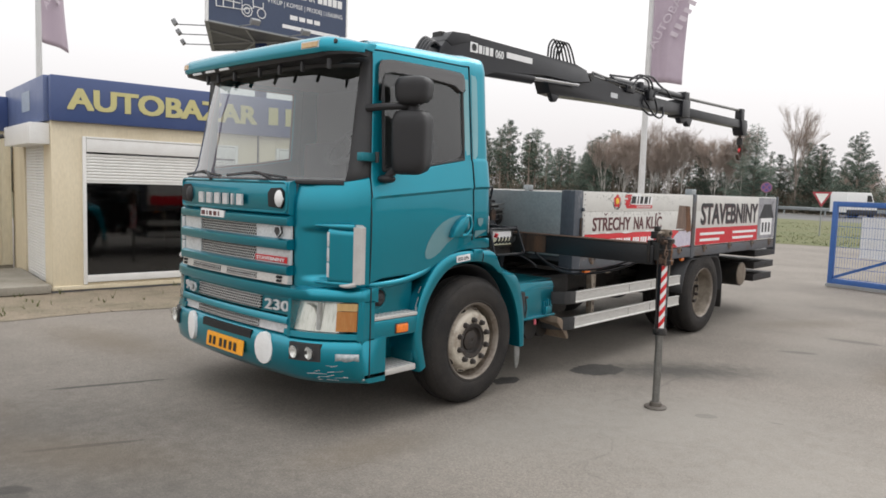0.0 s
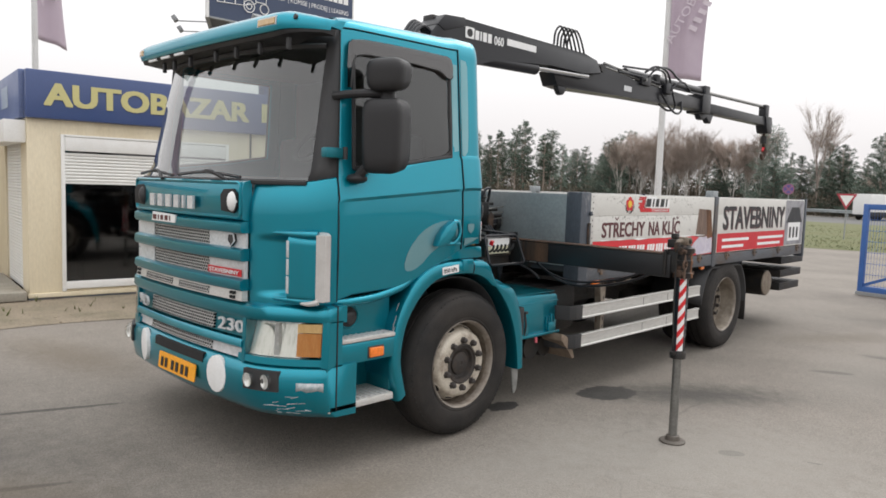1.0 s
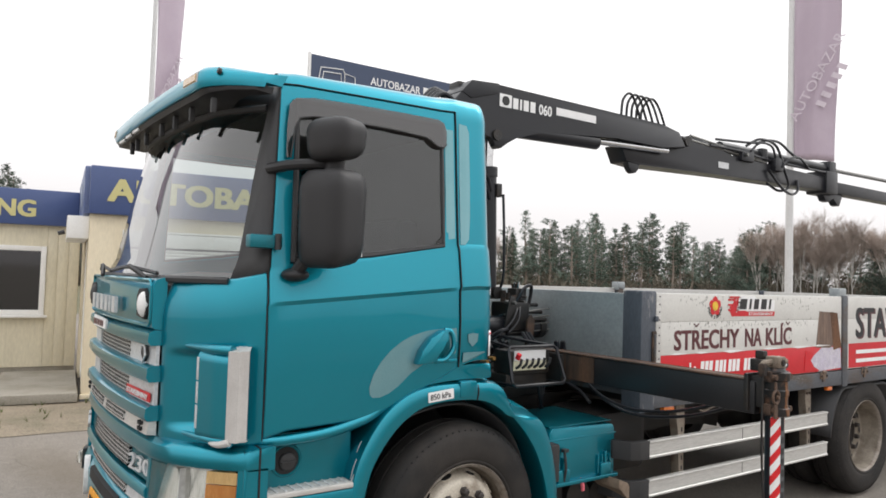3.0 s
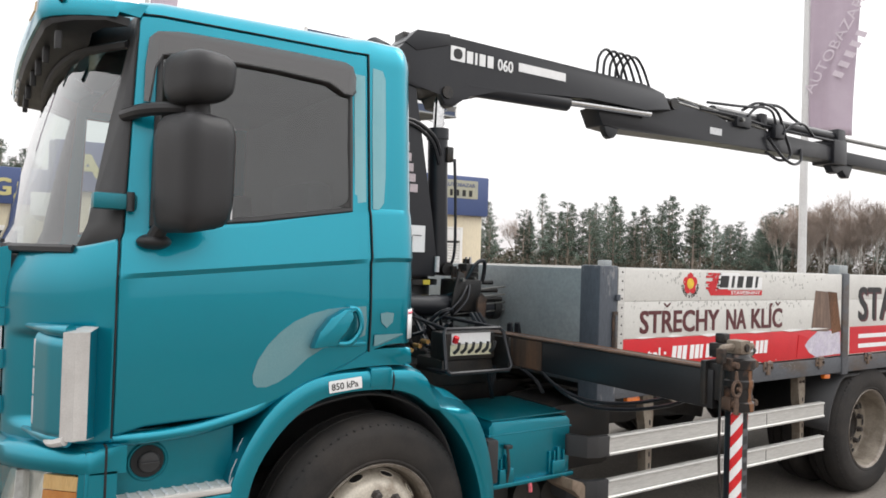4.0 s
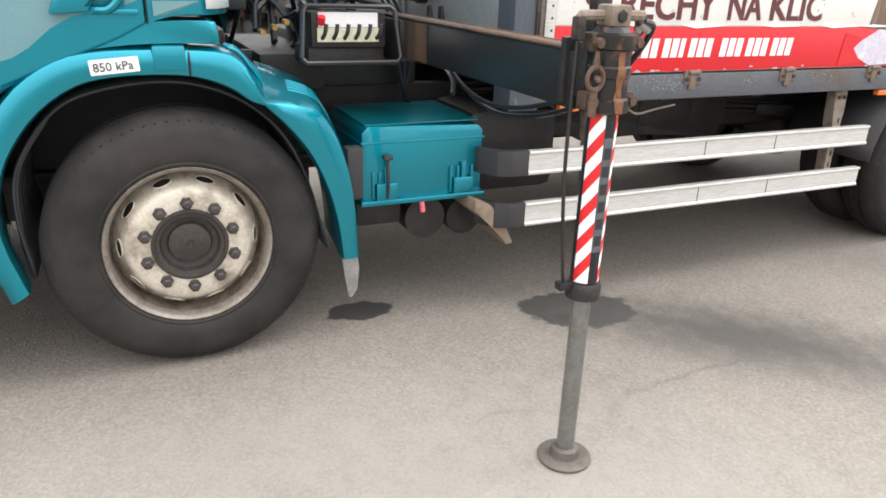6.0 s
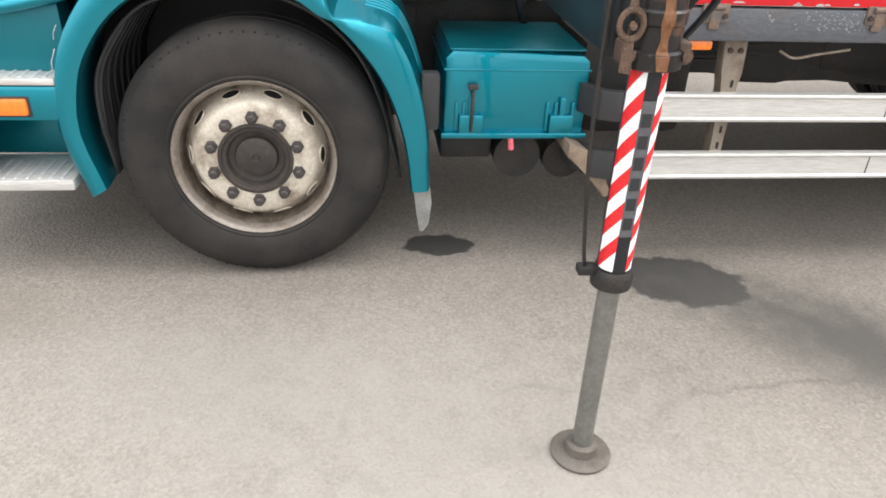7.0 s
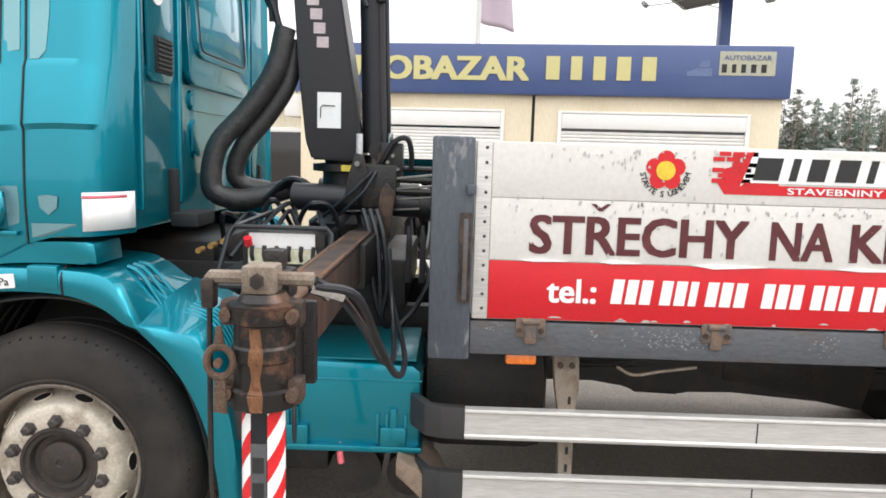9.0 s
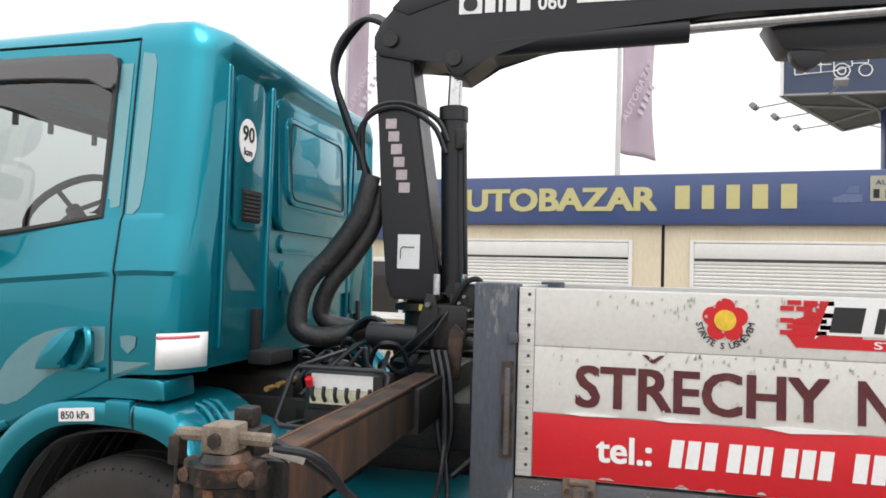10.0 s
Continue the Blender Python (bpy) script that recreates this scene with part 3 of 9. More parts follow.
verge()


def grass_tufts():
    rnd = random.Random(21)
    bm = bmesh.new()
    for _ in range(7000):
        u, v = rnd.uniform(0.3, 0.75), rnd.uniform(0.01, 0.6)
        a, b, c, d = (Vector((-30.0, 21.5, 0.0)), Vector((14.0, 34.0, 0.0)), Vector((30.0, 50.0, 0.0)), Vector((-30.0, 60.5, 0.0)))
        p = (a.lerp(b, u)).lerp(d.lerp(c, u), v) + Vector((0, 0, 0.22 * math.sin(math.pi * v)))
        for _k in range(2):
            w = Vector((rnd.uniform(-0.02, 0.02), rnd.uniform(-0.02, 0.02), 0))
            h = rnd.uniform(0.03, 0.1)
            bm.faces.new([bm.verts.new(p - w), bm.verts.new(p + w), bm.verts.new(p + Vector((rnd.uniform(-0.08, 0.08), rnd.uniform(-0.08, 0.08), h)))])
    return lone("grass_tufts", bm, GRASS, "rough tufts of winter grass", "grass", "stuff")


grass_tufts()

# ---- office: two yard-side containers under a blue fascia ----
OFFICE = pose(-10.96, 3.58, 0, 0, 0, -7.07)
CREAM = surface("cream_sheet_metal", (0.74, 0.65, 0.48), 0.5, dirt=(0.58, 0.48, 0.32), amount=0.6, scale=1.2, fine=40, bump=0.03, stretch=(1, 1, 0.3), grain=0.06)
CREAM_OLD = surface("old_cream_panel", (0.68, 0.62, 0.47), 0.6, dirt=(0.48, 0.43, 0.32), amount=0.7, scale=2.0, fine=30, bump=0.05, stretch=(1, 1, 0.25), grain=0.08)
BLUE = surface("blue_fascia_sheet", (0.052, 0.084, 0.215), 0.38, dirt=(0.075, 0.112, 0.25), amount=0.5, scale=0.8, fine=60, bump=0.01, coat=0.2, grain=0.05)
# paler blue for the side fascia and the lorry emblem
BLUE_PALE = surface("pale_blue_sheet", (0.12, 0.16, 0.3), 0.4, dirt=(0.07, 0.1, 0.23), amount=0.5, scale=1.5, bump=0.01)
SIGN_YELLOW = surface("pale_yellow_letters", (0.58, 0.53, 0.24), 0.45, dirt=(0.5, 0.48, 0.27), amount=0.5, scale=4, bump=0.0, grain=0.05)
SHUTTER = surface("white_shutter_slat", (0.8, 0.79, 0.76), 0.45, dirt=(0.66, 0.64, 0.6), amount=0.4, scale=3, fine=50, bump=0.02, grain=0.05)
FRAME_WHITE = surface("white_window_frame", (0.8, 0.79, 0.765), 0.4, dirt=(0.66, 0.63, 0.59), amount=0.35, scale=5, bump=0.02, grain=0.04)
# near black: the dimness indoors is put into the floor and wall colour
ROOM_SHADE = surface("painted_room_shade", (0.02, 0.021, 0.023), 0.8, bump=0.0)
ROOM_GREY = surface("office_furniture", (0.09, 0.09, 0.09), 0.7, bump=0.0)
ROOF_GREY = surface("grey_roof_felt", (0.16, 0.16, 0.16), 0.9, bump=0.2)


def lp(name, bm, mat, parent, label="", sharp=35):
    return part(name, bm, mat, parent, label, sharp, world_space=False)


def shutter_slats(parent, name_of, y0, y1, z0, z1, x, pitch=0.044, along="y"):
    """Bowed slats, each a part; all share one mesh."""
    w = y1 - y0
    prof = [(0.0, 0.0), (0.006, 0.006), (0.008, pitch * 0.5), (0.006, pitch - 0.008), (0.0, pitch - 0.003), (-0.006, pitch - 0.003), (-0.006, 0.0)]
    bm = nprism(prof, 0, w, "y")
    me = mesh_of(name_of, bm, SHUTTER, 50)
    k = 0
    z = z0
    while z + pitch <= z1 + 1e-6:
        s = part(name_of, me, None, parent, "", world_space=False)
        s.matrix_basis = pose(x, y0, z) if along == "y" else pose(y0, x, z, 0, 0, -90)
        z += pitch
        k += 1
    return k


def shop_window(parent, y0, y1, sill, drop, head):
    """A shop window with its frame, dark glass and half-lowered roller shutter."""
    fr = bmesh.new()
    for a, b in (((-0.06, y0, 0.12), (0.03, y0 + 0.05, head)), ((-0.06, y1 - 0.05, 0.12), (0.03, y1, head)), ((-0.06, y0 + 0.05, sill - 0.1), (0.035, y1 - 0.05, sill)), ((-0.06, y0 + 0.05, head - 0.03), (0.045, y1 - 0.05, head))):
        box(fr, a, b, 0.006)
    win = lp("window", fr, FRAME_WHITE, parent, "white metal frame")
    lp("shutter_box", nb((-0.04, y0 + 0.052, head - 0.22), (0.04, y1 - 0.052, head - 0.033), 0.01), FRAME_WHITE, win)
    g = lp("pane", nb((-0.035, y0 + 0.05, sill), (-0.029, y1 - 0.05, head - 0.22)), SHOPGLASS, win, "dark reflecting glass")
    g.visible_shadow = False
    sh = lp("roller_shutter", nb((-0.004, y0 + 0.052, drop - 0.03), (0.012, y1 - 0.052, drop - 0.002), 0.004), SHUTTER, parent, "half-lowered white roller shutter")
    shutter_slats(sh, "slat", y0 + 0.052, y1 - 0.052, drop, head - 0.22, 0.0)


def office():
    of = thing("office_building", OFFICE, "cream container office with blue fascia sign and shutters", "building")
    H, L, D = 2.5, 6.2, 3.0
    # front wall in pieces round the two openings
    for k, (y0, y1) in enumerate(((0.02, 0.42), (2.78, 3.13), (3.17, 3.47), (5.84, L))):
        lp("wall", nb((-0.1, y0, 0.05), (0.0, y1, H), 0.004), CREAM, of)
    for y0, y1 in ((0.42, 2.78), (3.47, 5.84)):
        lp("wall", nb((-0.1, y0, 2.28), (0.0, y1, H)), CREAM, of)
        lp("wall", nb((-0.1, y0, 0.05), (0.0, y1, 0.14)), CREAM, of)
    lp("joint", nb((-0.08, 3.13, 0.05), (-0.02, 3.17, H)), SEAM, of, "dark gap between the two containers")
    lp("wall", nb((-D, L - 0.1, 0.05), (-0.1, L, H)), CREAM, of)
    lp("wall", nb((-D - 0.1, 0.02, 0.05), (-D, L, H)), CREAM, of)
    for a, b in ((-0.1, -0.5), (-2.0, -D)):
        lp("wall", nb((b, 0.02, 0.05), (a, 0.12, H)), CREAM, of)
    lp("wall", nb((-2.0, 0.02, 2.2), (-0.5, 0.12, H)), CREAM, of)
    # floor and inner wall carry the room's shade as a near-black colour
    lp("floor", nb((-D, 0.1, 0.05), (-0.1, L - 0.1, 0.12)), ROOM_SHADE, of)
    lp("inner_wall", nb((-1.7, 0.13, 0.12), (-1.66, L - 0.11, H)), ROOM_SHADE, of)
    lp("roof", nb((-D - 0.1, 0.0, H), (-0.02, L + 0.02, H + 0.06)), ROOF_GREY, of)
    lp("base_rail", nb((-0.12, 0.0, 0.0), (0.02, L + 0.01, 0.05)), SILL_GREY, of)
    lp("base_rail", nb((-0.03, 0.0, 0.05), (0.025, L + 0.01, 0.11), 0.008), CREAM, of)
    shop_window(of, 0.42, 2.78, 0.25, 1.64, 2.28)
    shop_window(of, 3.47, 5.84, 0.25, 1.5, 2.28)
    # desk and cabinets behind the glass
    for y, z, w in ((0.9, 0.75, 0.8), (2.1, 1.2, 0.4), (3.9, 0.75, 1.1), (5.2, 1.5, 0.5)):
        lp("cabinet", nb((-1.5, y, 0.12), (-1.0, y + w, z), 0.02), ROOM_GREY, of)
    # side door with a roller shutter and its box
    sd = lp("roller_shutter", nb((-1.98, 0.045, 0.1), (-0.52, 0.06, 0.14), 0.004), SHUTTER, of, "closed white roller shutter over the side door")
    shutter_slats(sd, "slat", -1.98, -0.52, 0.14, 2.2, 0.05, 0.044, "x")
    lp("shutter_box", nb((-2.1, -0.24, 2.14), (-0.06, 0.02, 2.44), 0.015), FRAME_WHITE, of, "pale shutter box over the side door")
    lp("camera_dome", nrod((-2.0, -0.26, 2.3), (-2.0, -0.35, 2.27), 0.035, 0.03), PLASTIC, of)
    # fascia
    fa = lp("fascia", nb((-0.06, 0.0, 2.47), (0.09, 6.27, 3.11), 0.03), BLUE, of, "blue sheet metal fascia")
    lp("side_fascia", nb((-3.1, -0.06, 2.47), (-0.06, 0.05, 3.11), 0.02), BLUE_PALE, of, "paler blue fascia on the side")
    lp("lettering", letters("AUTOBAZAR", Matrix.Translation((0.091, 0.21, 2.655)) @ FACE_X, 0.3, 2.87, 0.012, 0.04), SIGN_YELLOW, fa, "pale yellow capital letters")
    lp("brand_bar", bars(Matrix.Translation((0.091, 3.29, 2.665)) @ FACE_X, [0.17, 0.14, 0.15, 0.17, 0.17], 0.29, 0.14, 0.012), SIGN_YELLOW, fa, "pale yellow bars of a name")
    lg = lp("logo", plate(Matrix.Translation((0.091, 5.4, 2.745)) @ FACE_X, 0.66, 0.29, 0.006, 0.01), SIGN_CREAM, fa, "faded cream logo plate with dark bars")
    lp("lettering", letters("AUTOBAZAR", Matrix.Translation((0.098, 5.45, 2.93)) @ FACE_X, 0.06, 0.56, 0.003, 0.01), BLUE, lg)
    lp("brand_bar", bars(Matrix.Translation((0.098, 5.43, 2.78)) @ FACE_X, [0.06, 0.05, 0.055, 0.06, 0.06], 0.1, 0.06, 0.003), BLACK_INK, lg)
    lo = bmesh.new()
    for a in ([(0, 0.03), (0.3, 0.03), (0.3, 0.13), (0.11, 0.13), (0.06, 0.1), (0, 0.09)], [(0.13, 0.14), (0.27, 0.14), (0.27, 0.23), (0.17, 0.22)]):
        prism(lo, a, 0, 0.004, "z", m=Matrix.Translation((0.091, 5.02, 2.7)) @ FACE_X)
    lp("lorry_emblem", lo, BLUE_PALE, fa, "faint lorry outline")
    lp("side_logo", plate(Matrix.Translation((-1.6, -0.062, 2.66)) @ FACE_Y, 0.62, 0.3, 0.004, 0.01), SIGN_FADED, fa, "sun-bleached logo plate")
    return of


office()


def annex():
    an = thing("annex_building", OFFICE @ pose(-2.95, -8.0, 0), "low cream panelled annex with blue fascia and window", "building")
    W = 7.98
    for a, b in ((0.0, 5.1), (7.5, W)):
        bm = bmesh.new()
        y = a
        while y < b - 0.02:
            box(bm, (-0.1, y + 0.004, 0.12), (0.0, min(y + 0.16, b) - 0.004, 2.46), 0.006)
            y += 0.16
        box(bm, (-0.1, a, 0.12), (-0.012, b, 2.46))
        lp("panelling", bm, CREAM_OLD, an, "grooved cream wall panels")
    lp("wall", nb((-0.1, 5.1, 0.12), (-0.004, 7.5, 0.95)), CREAM_OLD, an)
    lp("wall", nb((-0.1, 5.1, 2.08), (-0.004, 7.5, 2.46)), CREAM_OLD, an)
    lp("plinth", nb((-0.12, 0, 0), (-0.02, W, 0.12)), CONCRETE, an)
    lp("back_wall", nb((-4, 0, 0), (-3.9, W, 2.46)), CREAM_OLD, an)
    lp("side_wall", nb((-3.9, 0, 0), (-0.1, 0.1, 2.46)), CREAM_OLD, an)
    lp("roof", nb((-4, 0, 2.46), (-0.05, W, 2.54)), ROOF_GREY, an)
    fr = bmesh.new()
    for a, b in (((-0.08, 5.1, 0.95), (0.03, 5.18, 2.08)), ((-0.08, 7.42, 0.95), (0.03, 7.5, 2.08)), ((-0.08, 5.18, 0.95), (0.03, 7.42, 1.04)), ((-0.08, 5.18, 2.0), (0.03, 7.42, 2.08)), ((-0.06, 6.26, 1.04), (0.02, 6.33, 2.0))):
        box(fr, a, b, 0.008)
    w = lp("window", fr, FRAME_WHITE, an, "white framed window")
    g = lp("pane", nb((-0.05, 5.18, 1.04), (-0.044, 7.42, 2.0)), SHOPGLASS, w)
    g.visible_shadow = False
    lp("sill", nb((0.03, 5.05, 0.92), (0.12, 7.55, 0.955), 0.01), FRAME_WHITE, w)
    # back of the room, its shade painted near black
    lp("room", nb((-1.6, 4.8, 0.5), (-1.5, 7.8, 2.4)), ROOM_SHADE, an)
    fa = lp("fascia", nb((-0.05, 0, 2.42), (0.1, W - 0.04, 3.0), 0.02), BLUE, an, "blue sheet metal fascia")
    lp("lettering", letters("NG", Matrix.Translation((0.102, 6.77, 2.56)) @ FACE_X, 0.27, 0.55, 0.01, 0.04), SIGN_YELLOW, fa, "pale yellow letters")
    return an


annex()


def office_apron():
    m = OFFICE
    def w(x, y):
        p = m @ Vector((x, y, 0))
        return (p.x, p.y)
    bm = grid_sheet(bmesh.new(), 90, 14, lambda u, v: m @ Vector((-0.3 + 2.15 * v + (0.14 * noise.noise(Vector((u * 26, 1.7, 0))) if v > 0.9 else 0), -9 + 21 * u, 0.006 + 0.02 * (1 - v) + 0.012 * noise.noise(Vector((u * 60, v * 8, 3))) * (1 - v))))
    lone("gravel_strip", bm, GRAVEL, "sandy gravel strip in front of the office", "gravel", "structure")
    bm = grid_sheet(bmesh.new(), 20, 10, lambda u, v: m @ Vector((-3.0 + 2.9 * v, -9 + 9.0 * u, 0.035)))
    lone("gravel_strip", bm, GRAVEL, "sandy gravel in front of the annex", "gravel", "structure")
    st = thing("concrete_step", m @ pose(-2.2, -1.0, 0), "stained concrete step slab at the side door", "step")
    lp("slab", nb((0, 0, 0.03), (2.3, 0.98, 0.15), 0.02), CONCRETE, st)
    rnd = random.Random(4)
    bm = bmesh.new()
    for _ in range(500):
        p = m @ Vector((rnd.uniform(0.1, 1.75), rnd.uniform(-4, 6), 0.0))
        r = rnd.uniform(0.008, 0.028)
        bmesh.ops.create_icosphere(bm, subdivisions=1, radius=r, matrix=Matrix.Translation(p + Vector((0, 0, r * 0.3))) @ Matrix.Diagonal((1, rnd.uniform(0.6, 1.2), 0.6, 1)))
    lone("loose_stones", bm, GRAVEL, "loose pebbles on the gravel strip", "stones", "stuff")
    bm = bmesh.new()
    for _ in range(260):
        p = m @ Vector((rnd.choice((rnd.uniform(0.03, 0.15), rnd.uniform(0.3, 1.7))), rnd.uniform(-2.6, -0.8) if rnd.random() < 0.7 else rnd.uniform(-2, 5), 0.02))
        for _k in range(3):
            d = Vector((rnd.uniform(-0.05, 0.05), rnd.uniform(-0.05, 0.05), rnd.uniform(0.03, 0.1)))
            s = Vector((rnd.uniform(-0.01, 0.01), rnd.uniform(-0.01, 0.01), 0))
            bm.faces.new([bm.verts.new(p - s), bm.verts.new(p + s), bm.verts.new(p + d)])
    lone("weeds", bm, GRASS, "thin weeds along the office wall", "weeds", "stuff")


office_apron()

# ---- billboard on a blue mast ----
BOARD_NAVY = surface("navy_billboard", (0.04, 0.06, 0.115), 0.45, dirt=(0.06, 0.08, 0.14), amount=0.4, scale=0.8, bump=0.0)
BOARD_DARK = surface("dark_grey_sheet", (0.09, 0.095, 0.105), 0.55, 0.2, bump=0.02)
BOARD_GREY = surface("grey_sheet", (0.3, 0.31, 0.32), 0.5, 0.3, bump=0.02)
MAST_BLUE = surface("blue_mast_paint", (0.03, 0.06, 0.19), 0.4, bump=0.02)


def billboard():
    bb = thing("billboard", pose(-19.0, 11.9, 0), "three-sided navy billboard on a blue steel mast", "billboard")
    a, b, c = Vector((-17.6, 9.6, 0)), Vector((-17.5, 14.1, 0)), Vector((-21.4, 11.9, 0))
    part("mast", nb((-19.13, 11.99, 0), (-18.87, 12.25, 5.9), 0.02), MAST_BLUE, bb, "blue square mast")
    for z in (5.88, 7.4):
        for p, q in ((a, b), (b, c), (c, a)):
            part("truss_rail", nrod((*(p.xy), z), (*(q.xy), z), 0.05, seg=6), BOARD_GREY, bb)
    part("underside", nprism([(v.x, v.y) for v in (a, b, c)], 5.84, 5.9, "z"), BOARD_DARK, bb, "dark sheet underside")
    for p, q in ((a, b), (b, c), (c, a)):
        for k in (1, 3):
            e = p.lerp(q, k / 4)
            part("underside_beam", nrod((e.x, e.y, 5.82), (-19, 11.9, 5.82), 0.035, seg=5), BOARD_GREY, bb)
    for k, (p, q) in enumerate(((a, b), (b, c), (c, a))):
        d = (q - p).normalized()
        nrm = d.cross(Vector((0, 0, 1)))
        m = Matrix((( d.x, 0, nrm.x, p.x), (d.y, 0, nrm.y, p.y), (0, 1, 0, 5.85), (0, 0, 0, 1)))
        f = part("face", plate(m, (q - p).length, 1.6, 0.05), BOARD_NAVY, bb, "navy advertising face")
        part("edge", plate(m @ Matrix.Translation((-0.02, -0.04, -0.03)), (q - p).length + 0.04, 0.04, 0.1), BOARD_GREY, f)
        part("edge", plate(m @ Matrix.Translation((-0.06, -0.04, -0.03)), 0.06, 1.68, 0.1), WHITE, f)
        if k == 0:
            mm = m @ Matrix.Translation((0, 0, 0.052))
            part("lettering", letters("AUTOBAZAR", mm @ Matrix.Translation((1.75, 1.1, 0)), 0.22, 1.6, 0.004, 0.012), WHITE_FLAT, f)
            part("brand_bar", bars(mm @ Matrix.Translation((3.45, 1.1, 0)), [0.16, 0.13, 0.14, 0.15, 0.16], 0.22, 0.035, 0.004), WHITE_FLAT, f)
            part("lettering", letters("VÝKUP | KOMISE | PRODEJ | LEASING", mm @ Matrix.Translation((1.75, 0.8, 0)), 0.13, 2.6, 0.004), WHITE_FLAT, f)
            part("text_bar", bars(mm @ Matrix.Translation((2.5, 0.47, 0)), [0.25, 0.2, 0.2, 0.2], 0.12, 0.06, 0.004), WHITE_FLAT, f)
            part("text_bar", bars(mm @ Matrix.Translation((2.25, 0.2, 0)), [2.0], 0.1, 0.05, 0.004), WHITE_FLAT, f)
            lo = bmesh.new()
            T = mm @ Matrix.Translation((0.12, 0.3, 0.01))
            for line in ([(0.1, 0.1), (0.08, 0.5), (0.16, 1.0), (0.8, 1.05), (0.85, 0.95), (0.85, 0.15), (0.1, 0.1)], [(0.14, 0.55), (0.78, 0.55)], [(0.2, 0.6), (0.24, 0.9), (0.74, 0.92), (0.76, 0.6), (0.2, 0.6)], [(0.12, 0.4), (0.8, 0.4)], [(0.12, 0.3), (0.8, 0.3)], [(0.85, 0.95), (1.15, 0.9), (1.2, 0.25), (0.85, 0.15)], [(1.2, 0.3), (1.5, 0.3), (1.5, 0.45)], [(0.3, 0.4), (0.3, 0.12)], [(0.6, 0.4), (0.6, 0.12)]):
                hose(lo, [T @ Vector((x, y, 0)) for x, y in line], 0.014, 4, 1)
            for cx, r in ((1.0, 0.16), (1.45, 0.13), (1.0, 0.08)):
                hose(lo, [T @ Vector((cx + r * math.cos(t * 0.6283), 0.15 + r * math.sin(t * 0.6283), 0)) for t in range(11)], 0.014, 4, 1)
            part("lorry_drawing", lo, WHITE_FLAT, f, "white line drawing of a lorry")
    for k, (p, q) in enumerate(((a, b), (c, a), (b, c))):
        d = (q - p).normalized()
        nrm = d.cross(Vector((0, 0, 1)))
        for s in (0.2, 0.55, 0.85):
            e = p.lerp(q, s)
            arm = e + nrm * 0.85
            lampbm = nhose([(e.x, e.y, 5.84), (arm.x, arm.y, 5.8)], 0.018, 5, 1)
            part("lamp_arm", lampbm, BOARD_GREY, bb)
            part("floodlight", nb((-0.13, -0.06, -0.06), (0.13, 0.06, 0.09), 0.02, m=Matrix.Translation((arm.x, arm.y, 5.84)) @ d.to_track_quat("X", "Z").to_matrix().to_4x4() @ pose(0, 0, 0, 35)), BOARD_GREY, bb)
    return bb


billboard()

# ---- flagpoles ----
FLAG = surface("faded_purple_flag", (0.45, 0.37, 0.44), 0.85, dirt=(0.54, 0.47, 0.53), amount=0.6, scale=1.2, fine=200, bump=0.1)
POLE_WHITE = surface("white_mast_paint", (0.62, 0.62, 0.62), 0.4, dirt=(0.5, 0.49, 0.48), amount=0.4, scale=2, bump=0.0)


FLAG_INK = surface("faded_flag_print", (0.6, 0.53, 0.59), 0.85, amount=0.3, bump=0.0)


def flagpole(x, y, bottom, top, width, heading, seed):
    fp = thing("flagpole", pose(x, y, 0), "white flagpole with a tall faded purple banner", "flagpole", "flagpoles of the yard")
    part("pole", nrod((x, y, 0), (x, y, top + 0.4), 0.085, 0.05, 16), POLE_WHITE, fp, "white tapered pole")
    part("base", nrod((x, y, 0), (x, y, 0.12), 0.16, 0.14, 16), BOARD_GREY, fp)
    d = Vector((math.cos(radians(heading)), math.sin(radians(heading)), 0))
    nrm = Vector((-d.y, d.x, 0))
    rnd = random.Random(seed)
    ph = rnd.uniform(0, 6)
    def f(u, v):
        z = bottom + (top - bottom) * v
        sway = 0.1 * math.sin(5 * u + 2.4 * v + ph) * u + 0.05 * math.sin(9 * u - 4 * v)
        sag = -0.1 * u * (1 - v)
        p = Vector((x, y, z + sag)) + d * (0.07 + width * u * (1 - 0.12 * math.sin(3 * v + ph) ** 2)) + nrm * sway
        return p
    fl = part("flag", grid_sheet(bmesh.new(), 14, 40, f), FLAG, fp, "faded purple banner cloth")
    thicken(fl, 0.004, 0)
    # wording runs up the banner on a slant
    for side in (1, -1):
        m = Matrix.Translation(Vector((x, y, bottom + 0.75)) + d * (0.15 if side > 0 else width - 0.1) + nrm * (-0.13 * side)) @ Matrix(((d.x * side, 0, -nrm.x * side, 0), (d.y * side, 0, -nrm.y * side, 0), (0, 1, 0, 0), (0, 0, 0, 1))) @ pose(0, 0, 0, 0, 0, 62 * side)
        if side > 0:
            part("lettering", letters("AUTOBAZAR", m, 0.2, 1.9, 0.003), FLAG_INK, fl, "faded white slanting letters")
            part("brand_bar", bars(m @ Matrix.Translation((0.45, -0.34, 0)), [0.1] * 5, 0.19, 0.1, 0.003), FLAG_INK, fl)
    return fp


flagpole(-19.6, 6.2, 5.0, 10.5, 1.25, 130, 1)
flagpole(-19.8, -1.2, 5.3, 10.5, 0.65, 80, 5)
flagpole(-8.55, 16.4, 4.45, 10.5, 0.85, 15, 3)

